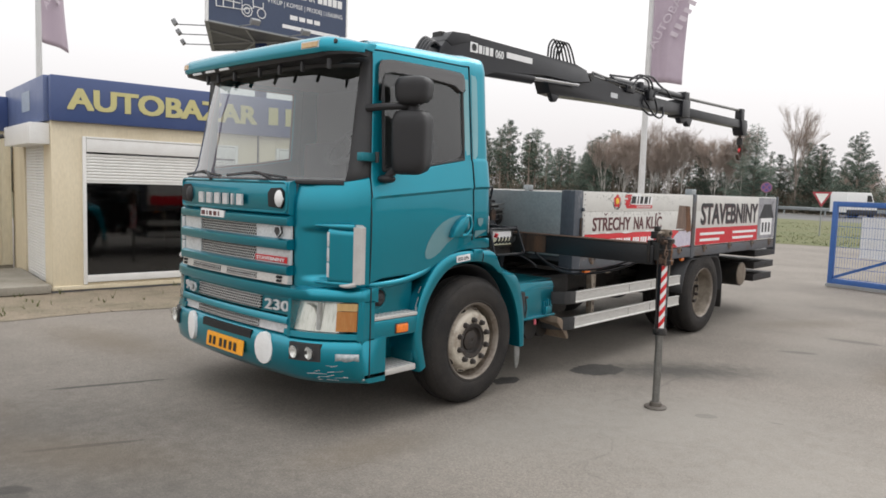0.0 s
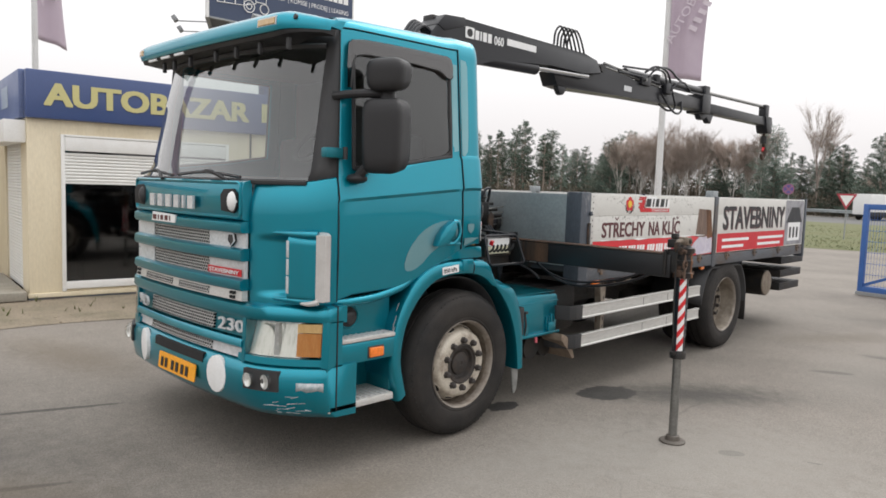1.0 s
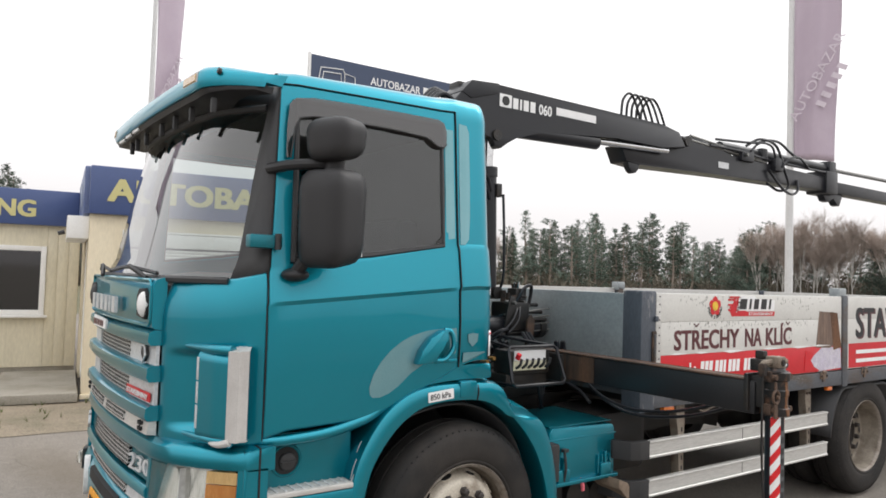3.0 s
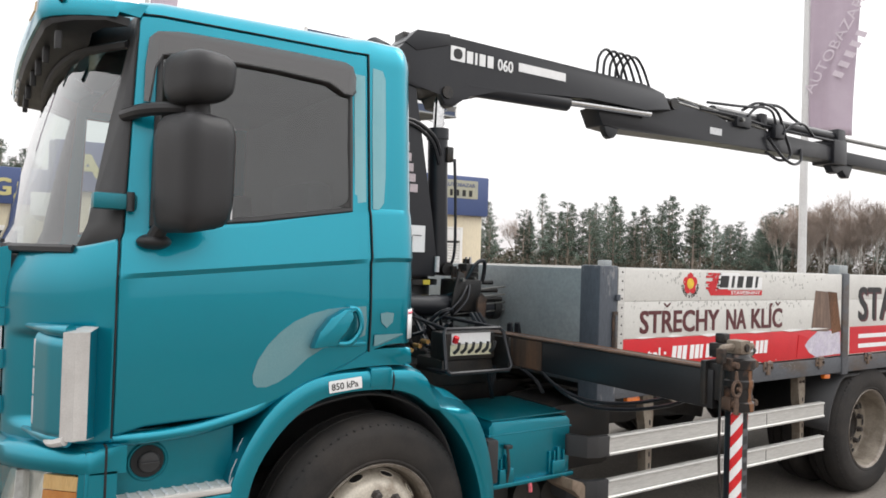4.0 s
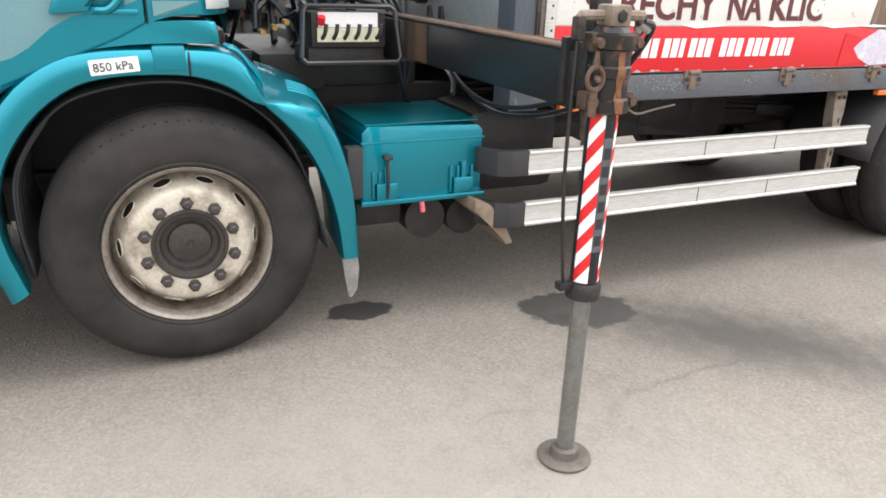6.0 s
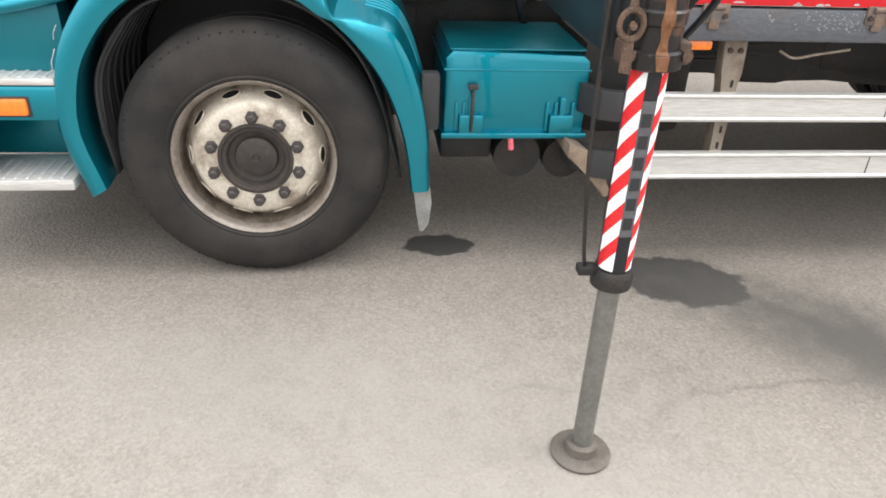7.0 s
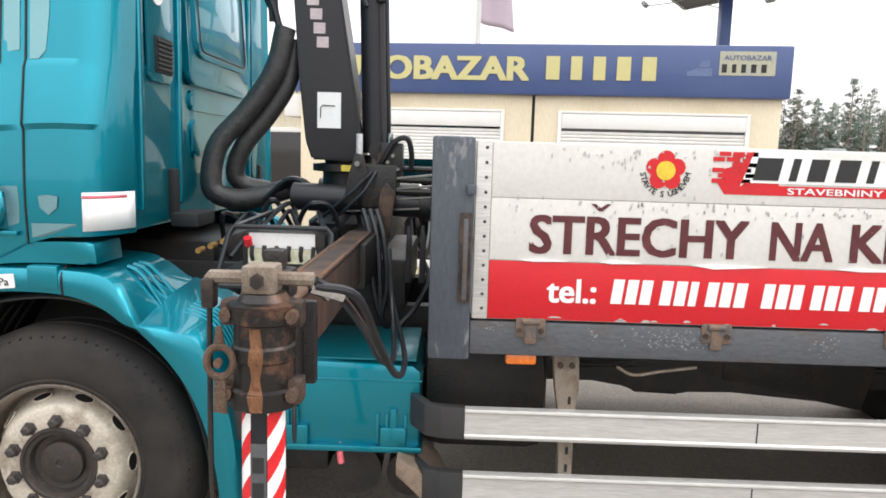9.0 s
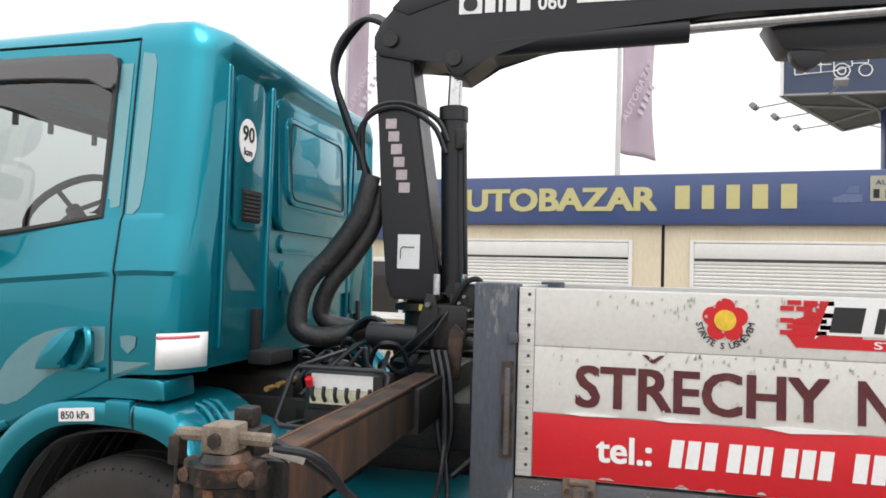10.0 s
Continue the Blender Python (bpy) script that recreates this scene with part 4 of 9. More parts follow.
# ---- gate, signs, guard rail and van at the road ----
GATE_BLUE = surface("blue_gate_paint", (0.04, 0.12, 0.36), 0.4, dirt=(0.05, 0.1, 0.25), amount=0.5, scale=3, bump=0.03)
SIGN_RED = surface("sign_red", (0.42, 0.06, 0.08), 0.4, bump=0.0)
SIGN_BLUE = surface("sign_blue", (0.12, 0.085, 0.27), 0.4, bump=0.0)
NOSTOP_RIM = surface("faded_sign_red", (0.3, 0.12, 0.2), 0.4, bump=0.0)


def gate():
    m = pose(-3.9, 15.35, 0, 0, 0, -11.7)
    g = thing("metal_gate", m, "open blue steel gate leaf with wire mesh", "gate")
    bm = bmesh.new()
    L, H = 3.6, 1.68
    for a, b in (((0, -0.04, 0.08), (0.09, 0.04, H)), ((L - 0.09, -0.04, 0.08), (L, 0.04, H)), ((0.09, -0.04, H - 0.1), (L - 0.09, 0.04, H)), ((0.09, -0.04, 0.08), (L - 0.09, 0.04, 0.18))):
        box(bm, a, b, 0.008)
    lp("gate_frame", bm, GATE_BLUE, g, "blue box-section frame")
    lp("brace", nhose([(0.1, 0, 0.2), (L - 0.1, 0, 1.6)], 0.035, 4, 1), GATE_BLUE, g)
    bm = bmesh.new()
    for k in range(70):
        rod(bm, (0.05 + k * 0.05, -0.03, 0.14), (0.05 + k * 0.05, -0.03, H - 0.06), 0.0025, seg=4, caps=False)
    for k in range(8):
        rod(bm, (0.05, -0.034, 0.2 + k * 0.2), (L - 0.05, -0.034, 0.2 + k * 0.2), 0.004, seg=4, caps=False)
    lp("wire_mesh", bm, GATE_BLUE, g)
    lp("board", nb((0.52, 0.06, 0.62), (L - 0.3, 0.07, 1.4)), WHITE, g, "white board behind the mesh")
    lp("bottom_rail", nb((-0.02, -0.06, 0.02), (L + 0.02, 0.06, 0.08), 0.006), BOARD_GREY, g)
    return g


gate()


def yield_sign():
    x, y = -8.75, 32.6
    s = thing("give_way_sign", pose(x, y, 0), "red and white triangular give way sign on a post", "road sign")
    part("post", nrod((x, y, 0), (x, y, 1.98), 0.025), BOARD_GREY, s)
    m = Matrix.Translation((x, y - 0.04, 0)) @ pose(0, 0, 0, 0, 0, 12)
    def tri(h, cz, d):
        r = h * 2 / 3
        return nprism([(-h / 3 ** 0.5, cz + h / 3), (h / 3 ** 0.5, cz + h / 3), (0, cz - r)], -d, 0, "y", m=m)
    part("face", tri(0.645, 1.77, 0.02), SIGN_RED, s, "red triangular border")
    part("inset", tri(0.43, 1.77, 0.024), WHITE_FLAT, s, "white triangle")
    return s


yield_sign()


def no_stop_sign():
    x, y = -10.9, 32.3
    s = thing("no_stopping_sign", pose(x, y, 0), "round blue and red no stopping sign on a post", "road sign")
    part("post", nrod((x, y, 0), (x, y, 2.3), 0.025), BOARD_GREY, s)
    m = Matrix.Translation((x, y - 0.04, 2.11)) @ pose(0, 0, 0, 0, 0, 15)
    part("face", nprism([(0.225 * math.cos(k * 0.2618), 0.225 * math.sin(k * 0.2618)) for k in range(24)], -0.02, 0, "y", m=m), NOSTOP_RIM, s, "faded red rim")
    part("inset", nprism([(0.18 * math.cos(k * 0.2618), 0.18 * math.sin(k * 0.2618)) for k in range(24)], -0.024, 0, "y", m=m), SIGN_BLUE, s, "blue disc")
    for a in (45, -45):
        part("cross_bar", nb((-0.19, -0.028, -0.022), (0.19, -0.0, 0.022), m=m @ pose(0, 0, 0, 0, a, 0)), NOSTOP_RIM, s)
    return s


no_stop_sign()


def guard_rail():
    g = thing("guard_rail", pose(0, 62, 0), "grey steel guard rail along the main road", "guard rail")
    p0, p1 = Vector((-70, 84.6, 0)), Vector((70, 60.2, 0))
    prof = [(0, 0.45), (0.06, 0.5), (0.06, 0.56), (0.0, 0.6), (0.06, 0.64), (0.06, 0.7), (0, 0.76)]
    bm = bmesh.new()
    d = (p1 - p0).normalized()
    nrm = Vector((d.y, -d.x, 0))
    vs = [[bm.verts.new(p + nrm * a + Vector((0, 0, z))) for a, z in prof] for p in (p0, p1)]
    for i in range(len(prof) - 1):
        bm.faces.new((vs[0][i], vs[1][i], vs[1][i + 1], vs[0][i + 1]))
    thicken(part("rail", bm, GALV, g), 0.02, 0)
    me = mesh_of("rail_post", nb((-0.06, -0.05, 0), (0.06, 0.05, 0.75)), GALV)
    for k in range(35):
        p = p0.lerp(p1, (k + 0.5) / 35)
        o = part("rail_post", me, None, g)
        o.matrix_basis = pose(p.x, p.y + 0.06, 0)
    return g


guard_rail()


def far_van():
    m = pose(-16.7, 72.0, 0.02, 0, 0, 62) @ Matrix.Scale(0.95, 4)
    v = thing("delivery_van", m, "white box van standing on the far road", "van")
    lp("body", nprism([(-1.9, 0.5), (1.9, 0.5), (1.9, 1.35), (1.35, 1.5), (1.1, 2.4), (-1.9, 2.4)], -0.95, 0.95, "y", 0.08), WHITE, v, "white body")
    lp("skirt", nb((-1.88, -0.97, 0.35), (1.92, 0.97, 0.8), 0.05), PLASTIC, v, "dark lower body")
    lp("side_window", nprism([(0.55, 1.55), (1.25, 1.55), (1.05, 2.15), (0.55, 2.15)], -0.965, -0.955, "y"), BLACK_INK, v)
    for x in (-1.2, 1.25):
        for y in (-0.9, 0.72):
            lp("wheel", nrod((x, y, 0.34), (x, y + 0.18, 0.34), 0.34, seg=20), RUBBER, v)
    return v


far_van()


# ---- the truck: cab ----
CX, AXLE_F, AXLE_R = -4.85, 4.29, 8.71
truck = thing("truck", pose(CX, AXLE_F, 0), "teal flatbed truck with advertising boards, parked on asphalt", "truck")


def W(lx, y, z):
    """From the truck's centre line to the world."""
    return Vector((CX + lx, y, z))


CX = -4.80  # the cab's middle stands a little off the bed's
COLS = [(0, 2.80), (0.37, 2.805), (0.74, 2.845), (0.91, 2.93), (1.045, 3.04), (1.112, 3.113), (1.163, 3.19), (1.175, 3.30), (1.183, 3.72), (1.185, 4.13), (1.185, 4.225), (1.185, 4.33), (1.178, 4.415), (1.13, 4.465), (1.05, 4.50), (0.985, 4.515), (0.95, 4.478), (0.5, 4.478), (0, 4.478)]
LOW = [1.0] * 6 + [1.05, 1.08, 1.10, 1.27, 1.32] + [1.35] * 8
BELT = [1.735] * 6 + [1.775, 1.80, 1.85, 1.915, 1.925] + [1.93] * 8
LEAN_ROW = [0, 0, 0, 0, 0.004, 0.03, 0.08, 0.16, 0.24, 0.25, 0.28, 0.36]
LEAN_COL = [1, 1, 1, 0.95, 0.8, 0.52, 0.22, 0.12, 0.04] + [0] * 10
NARROW = [0.996, 1.003, 1.003, 0.995, 1.004, 0.98, 0.968, 0.948, 0.924, 0.916, 0.888, 0.815]


def cab_at(c, r):
    lx, y = COLS[c]
    if r <= 5:
        along = min(max((y - 3.1) / 1.2, 0), 1)
        low_crease, high_crease = 1.525 + 0.035 * along, 1.64 + 0.1 * along
        z = (LOW[c], LOW[c] * 0.45 + low_crease * 0.55, low_crease, high_crease - 0.02, high_crease, BELT[c])[r]
    else:
        z = (BELT[c] + (0.1 if c <= 5 else 0.03), 2.22, 2.545 if c <= 5 else 2.575, 2.645, 2.695, 2.72)[r - 6]
        if r >= 9:
            z += (0.02, 0.04, 0.045)[r - 9] * min(1, max(0, (c - 6) / 4))
    y += LEAN_ROW[r] * LEAN_COL[c]
    if c >= 15 and r >= 9:
        y = (4.512, 4.505, 4.455)[r - 9]
    elif c >= 13 and r >= 10:
        y -= 0.015 if r == 10 else 0.055
    return lx * NARROW[r], y, z


def cab_faces(pick, both=True, out=0.0):
    """The cab shell's quads for which pick(col, row) holds, on one or both sides."""
    bm = bmesh.new()
    for s in ((1, -1) if both is True else (both,)):
        made = {}
        def v(c, r):
            if (c, r) not in made:
                lx, y, z = cab_at(c, r)
                made[c, r] = bm.verts.new(W(s * lx, y, z))
            return made[c, r]
        for c in range(18):
            for r in range(11):
                if pick(c, r):
                    q = [v(c, r), v(c + 1, r), v(c + 1, r + 1), v(c, r + 1)]
                    bm.faces.new(q if s > 0 else q[::-1])
    bmesh.ops.remove_doubles(bm, verts=bm.verts, dist=0.0005)
    return bm


def is_screen(c, r):
    return c <= 3 and 5 <= r <= 7


def is_trim(c, r):
    return (c in (4, 5) and 5 <= r <= 8) or (c <= 3 and r == 8)


def is_window(c, r):
    return c in (7, 8) and r in (6, 7)


def is_door(c, r):
    return 6 <= c <= 9 and r <= 8 and not is_window(c, r)


def is_grille(c, r):
    return c <= 1 and r <= 4


def is_corner(c, r):
    return 2 <= c <= 5 and r <= 4


def smooth_shell(ob, t=0.03):
    # pressed creases stay crisp, the upright rounding of the corners stays soft
    me = ob.data
    for e in me.edges:
        a, b = me.vertices[e.vertices[0]].co, me.vertices[e.vertices[1]].co
        if abs(a.z - b.z) > 0.6 * (a - b).length:
            e.use_edge_sharp = False
    thicken(ob, t)
    sub = ob.modifiers.new("rounding", "BEVEL")
    sub.width, sub.segments, sub.limit_method, sub.angle_limit = 0.02, 3, "ANGLE", radians(50)
    even = ob.modifiers.new("even_shading", "WEIGHTED_NORMAL")
    even.keep_sharp, even.weight = True, 60
    return ob


def hollow_at(lx, z):
    """How deep the corner is scooped out in front of its air deflector."""
    into = min(1.0, max(0.0, (lx - 0.79) / 0.16)) * min(1.0, max(0.0, (1.09 - lx) / 0.03))
    edge = min(1.0, max(0.0, min(z - 1.062, 1.432 - z) / 0.035))
    return 0.05 * into ** 1.3 * edge * edge * (3 - 2 * edge)


def corner_panel(s):
    """The rounded panel between the bonnet flap and the door, one smooth sweep."""
    plan = curve_points([(*COLS[c], 0) for c in (2, 3, 4, 5, 6)], 10)
    bm = bmesh.new()
    n, rows_, m = len(plan) - 1, [], 60
    for i, p in enumerate(plan):
        u = i / n
        top = 1.733 + 0.045 * u * u
        col = []
        for k in range(m + 1):
            v = k / m
            lean = 1.7 * max(0.0, (v - 0.72) / 0.28) ** 2.4
            roll = 0.016 * max(0.0, 1 - u / 0.07) ** 2
            z = 0.985 + 0.05 * u + (top - 0.985 - 0.05 * u) * v
            d = hollow_at(p.x, z)
            col.append(bm.verts.new(W(s * (p.x * (1.0 - 0.014 * lean) - 0.6 * d), p.y + 0.028 * lean * (1 - u) + 0.8 * d + roll, z)))
        rows_.append(col)
    for a, b in zip(rows_, rows_[1:]):
        for k in range(m):
            q = (a[k], b[k], b[k + 1], a[k + 1])
            bm.faces.new(q if s > 0 else q[::-1])
    return bm


def fourth(p, t):
    """A smooth curve through four points, between the middle two, evenly paced."""
    k = [0.0]
    for a, b in zip(p, p[1:]):
        k.append(k[-1] + max((b - a).length, 1e-4) ** 0.5)
    x = k[1] + (k[2] - k[1]) * t
    mix = lambda a, b, i, j: a * ((k[j] - x) / (k[j] - k[i])) + b * ((x - k[i]) / (k[j] - k[i]))
    a1, a2, a3 = mix(p[0], p[1], 0, 1), mix(p[1], p[2], 1, 2), mix(p[2], p[3], 2, 3)
    return mix(mix(a1, a2, 0, 2), mix(a2, a3, 1, 3), 1, 2)


def cab_fine(c, r, u, v):
    """A place inside a quad of the cab's net: rounded over the roof edge and the rear corner."""
    def along(row):
        p = [Vector(cab_at(min(max(k, 0), 18), row)) for k in (c - 1, c, c + 1, c + 2)]
        return fourth(p, u) if 10 <= c <= 13 else p[1].lerp(p[2], u)
    if r >= 8:
        rows_ = [along(k) for k in (r - 1, r, r + 1)]
        rows_.append(along(r + 2) if r + 2 <= 11 else rows_[2] + (rows_[2] - rows_[1]) * 0.6)
        return fourth(rows_, v)
    return along(r).lerp(along(r + 1), v)


def cab_rounded(pick, n=4):
    bm = bmesh.new()
    for s in (1, -1):
        for c in range(18):
            for r in range(11):
                if not pick(c, r):
                    continue
                nu, nv = (n if 10 <= c <= 13 else 1), (n if r >= 8 else 1)
                g = [[bm.verts.new(W(s * q.x, q.y, q.z)) for q in (cab_fine(c, r, i / nu, j / nv) for j in range(nv + 1))] for i in range(nu + 1)]
                for i in range(nu):
                    for j in range(nv):
                        q = [g[i][j], g[i + 1][j], g[i + 1][j + 1], g[i][j + 1]]
                        bm.faces.new(q if s > 0 else q[::-1])
    bmesh.ops.remove_doubles(bm, verts=bm.verts, dist=0.0005)
    return bm


shell = part("cab_body", cab_rounded(lambda c, r: not (is_screen(c, r) or is_trim(c, r) or is_window(c, r) or is_door(c, r) or is_grille(c, r) or is_corner(c, r))), TEAL, truck, "teal metallic cab shell", 19, outward=False)
smooth_shell(shell)
bm = bmesh.new()
for i in range(18):
    q = [W(s * cab_at(c, 11)[0], cab_at(c, 11)[1], cab_at(c, 11)[2]) for s, c in ((1, i), (1, i + 1), (-1, i + 1), (-1, i))]
    if (q[0] - q[3]).length > 1e-4 or (q[1] - q[2]).length > 1e-4:
        f = [bm.verts.new(p) for p in q]
        bm.faces.new(f)
bmesh.ops.remove_doubles(bm, verts=bm.verts, dist=0.001)
part("roof", bm, TEAL, truck, "", 60)
for s in (1, -1):
    thicken(part("corner_panel", corner_panel(s), TEAL, truck, "", 60, outward=False), 0.012)
    d = part("door", cab_faces(is_door, s), TEAL, truck, "teal cab door with pale handle recess", 19, outward=False)
    smooth_shell(d)
    t = part("pillar_trim", cab_faces(is_trim, s), PLASTIC, truck, "black windscreen pillar", outward=False)
    thicken(t, 0.03)
    g = part("side_window", cab_faces(is_window, s), TINTED, d, "tinted side window", outward=False)
    g.visible_shadow = False
    # window rubber and panel gaps
    seal = [cab_at(c, r) for c, r in ((7, 6), (8, 6), (9, 6), (9, 7), (9, 8), (8, 8), (7, 8), (7, 7), (7, 6))]
    part("window_seal", nhose([W(s * x, y, z) for x, y, z in seal], 0.014, 6, 1), PLASTIC, d)
    for col, rows in ((6, range(0, 10)), (10, range(0, 10))):
        pts = [cab_at(col, r) for r in rows]
        part("door_gap", nhose([W(s * (x + 0.0015), y, z) for x, y, z in pts], 0.0035, 6, 1), SEAM, d)
    pts = [cab_at(c, 9) for c in range(6, 11)]
    part("door_gap", nhose([W(s * (x + 0.0015), y, z) for x, y, z in pts], 0.003, 6, 1), SEAM, d)
ws = part("windscreen", cab_faces(is_screen), CLEAR, truck, "large curved windscreen", outward=False)
ws.visible_shadow = False
for r in (5, 8):
    pts = [cab_at(c, r) for c in range(4, 0, -1)] + [(-cab_at(c, r)[0], *cab_at(c, r)[1:]) for c in range(0, 5)]
    part("screen_seal", nhose([W(x, y - 0.004, z) for x, y, z in pts], 0.017, 6, 2), PLASTIC, ws)

def flank(y, z):
    """How far the cab's flank stands from the centre line at a place."""
    c = max(i for i in range(6, 13) if COLS[i][1] <= y)
    c = min(c, 12)
    t = (y - COLS[c][1]) / (COLS[c + 1][1] - COLS[c][1])
    prev = None
    for k in range(10):
        a, b = cab_at(c, k), cab_at(c + 1, k)
        x, zz = a[0] + (b[0] - a[0]) * t, a[2] + (b[2] - a[2]) * t
        if prev and prev[1] <= z <= zz:
            u = (z - prev[1]) / (zz - prev[1])
            return prev[0] + (x - prev[0]) * u
        prev = (x, zz)
    return 1.14


def skin(name, pts, mat, parent, label="", out=0.003, s=1):
    """A thin film that follows the flank, from a fan of (along, up) points."""
    bm = bmesh.new()
    vs = [bm.verts.new(W(s * (flank(y, z) + out), y, z)) for y, z in (pts if s > 0 else pts[::-1])]
    f = bm.faces.new(vs)
    bmesh.ops.triangulate(bm, faces=[f])
    ob = part(name, bm, mat, parent, label, 4)
    for poly in ob.data.polygons:
        poly.use_smooth = False
    thicken(ob, 0.0015, 1)
    return ob


door_l = bpy.data.objects["door"]
skin("handle_recess", [(3.72, 1.2), (3.705, 1.215), (3.7, 1.25), (3.72, 1.31), (3.76, 1.37), (3.81, 1.42), (3.87, 1.462), (3.94, 1.492), (4.02, 1.512), (4.1, 1.52), (4.2, 1.522), (4.205, 1.46), (4.2, 1.395), (4.12, 1.365), (4.0, 1.345), (3.93, 1.305), (3.86, 1.245), (3.81, 1.215), (3.76, 1.198)], TEAL_PALE, door_l, "pale grey-green patch round the handle", 0.002)
hd = part("door_handle", nprism([(3.93, 1.348), (3.96, 1.42), (4.01, 1.48), (4.075, 1.516), (4.15, 1.52), (4.1, 1.49), (4.065, 1.43), (4.055, 1.36)], CX + 1.185, CX + 1.245, "x", 0.018, m=None), TEAL, door_l, "glossy teal pull handle")
part("grip", nhose([W(1.205, 4.06, 1.365), W(1.217, 4.11, 1.368), W(1.225, 4.15, 1.41), W(1.225, 4.16, 1.455), W(1.219, 4.145, 1.505), W(1.207, 4.11, 1.515)], 0.014, 8), TEAL, hd)
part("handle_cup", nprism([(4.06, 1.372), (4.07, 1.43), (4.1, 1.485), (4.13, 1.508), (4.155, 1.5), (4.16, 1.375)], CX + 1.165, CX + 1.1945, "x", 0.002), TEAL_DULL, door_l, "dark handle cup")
part("cup_floor", nb((CX + 1.18, 4.03, 1.35), (CX + 1.205, 4.2, 1.368), 0.005), TEAL, door_l)
skin("pillar_film", [(4.24, 1.955), (4.27, 1.955), (4.295, 1.985), (4.305, 2.1), (4.31, 2.3), (4.31, 2.56), (4.295, 2.598), (4.245, 2.604), (4.24, 2.3)], TEAL_LIGHT, truck, "paler corner pillar strip")
skin("frame_film", [(4.15, 1.975), (4.205, 1.985), (4.205, 2.3), (4.205, 2.56), (4.15, 2.56), (4.15, 2.3)], TEAL_LIGHT, door_l, "paler strip on the window frame")
skin("badge", [(4.272, 1.49), (4.306, 1.495), (4.34, 1.49), (4.335, 1.45), (4.306, 1.425), (4.277, 1.45)], TEAL_PALE, truck, "small faded shield badge", 0.006)
skin("badge_plate", [(4.245, 1.345), (4.395, 1.345), (4.395, 1.395), (4.245, 1.395)], TEAL_PALE, truck, "faded name plate", 0.008)
bm = bmesh.new()
STICK = [(1.183, 4.418), (1.163, 4.444), (1.133, 4.469), (1.088, 4.491), (1.04, 4.509), (1.0, 4.52)]
vs = [[bm.verts.new(W(lx, y, z)) for z in (1.37, 1.505)] for lx, y in STICK]
for a_, b_ in zip(vs, vs[1:]):
    bm.faces.new((a_[0], b_[0], b_[1], a_[1]))
stk = part("sticker", bm, WHITE_FLAT, truck, "white paper sticker with pink heading", outward=False)
thicken(stk, 0.002, 1)
bm = bmesh.new()
vs = [[bm.verts.new(W(lx + 0.002, y + 0.002, z)) for z in (1.484, 1.495)] for lx, y in STICK[:-1]]
for a_, b_ in zip(vs, vs[1:]):
    bm.faces.new((a_[0], b_[0], b_[1], a_[1]))
thicken(part("sticker_heading", bm, PINK, stk, outward=False), 0.001, 1)
# smoked wind deflector along the head of the window, turned down at both ends
skin("wind_deflector", [(3.265, 2.3), (3.285, 2.3), (3.305, 2.44), (3.33, 2.49), (3.4, 2.508), (3.6, 2.51), (3.8, 2.508), (3.95, 2.5), (4.02, 2.495), (4.06, 2.475), (4.09, 2.458), (4.13, 2.455), (4.147, 2.475), (4.15, 2.54), (4.135, 2.585), (4.1, 2.6), (3.9, 2.602), (3.6, 2.6), (3.4, 2.595), (3.31, 2.58), (3.28, 2.55), (3.268, 2.44)], SMOKED, door_l, "smoked plastic wind deflector", 0.022)
part("deflector_rim", nhose([W(flank(y, z) + 0.024, y, z) for y, z in ((3.285, 2.3), (3.305, 2.44), (3.33, 2.49), (3.4, 2.508), (3.6, 2.51), (3.8, 2.508), (3.95, 2.5), (4.02, 2.495), (4.06, 2.475), (4.09, 2.458), (4.13, 2.455), (4.147, 2.475))], 0.004, 5, 1), PLASTIC, door_l)
# rounded corners of the window opening
for y0, z0, dy, dz in ((4.125, 1.958, -1, 1), (4.13, 2.572, -1, -1), (3.302, 2.57, 1, -1), (3.302, 1.86, 1, 1)):
    r_ = 0.06
    arc_ = [(y0 + dy * r_ * (1 - math.sin(a)), z0 + dz * r_ * (1 - math.cos(a))) for a in [k * math.pi / 10 for k in range(6)]]
    skin("window_corner", [(y0 - dy * 0.004, z0 - dz * 0.004)] + arc_, PLASTIC, door_l, "", 0.006)
# door hinge and mirror arms
part("hinge", nb((CX + 1.1, 3.10, 1.885), (CX + 1.165, 3.25, 1.945), 0.012), TEAL_DULL, door_l, "teal hinge bracket")
part("hinge_pin", nrod(W(1.168, 3.225, 1.88), W(1.168, 3.225, 1.95), 0.014), PLASTIC, door_l)


def rounded_lump(centre, half, turn, sides, taper):
    """A moulded housing: a box with swollen sides that narrows towards its foot."""
    bm = bmesh.new()
    bmesh.ops.create_uvsphere(bm, u_segments=32, v_segments=20, radius=1)
    for v in bm.verts:
        size = sum(abs(q) ** sides for q in v.co) ** (1 / sides)
        v.co = Vector((v.co.x / size * half[0], v.co.y / size * half[1], v.co.z / size * half[2]))
    for v in bm.verts:
        k = 1 - taper * (0.5 - 0.5 * v.co.z / half[2])
        v.co.x, v.co.y = v.co.x * k, v.co.y * k
        v.co.z += 0.02 * (v.co.y / half[1]) * (1 - v.co.z / half[2]) * 0.5
    bm.transform(Matrix.Translation(centre) @ pose(0, 0, 0, 0, 0, turn))
    return bm


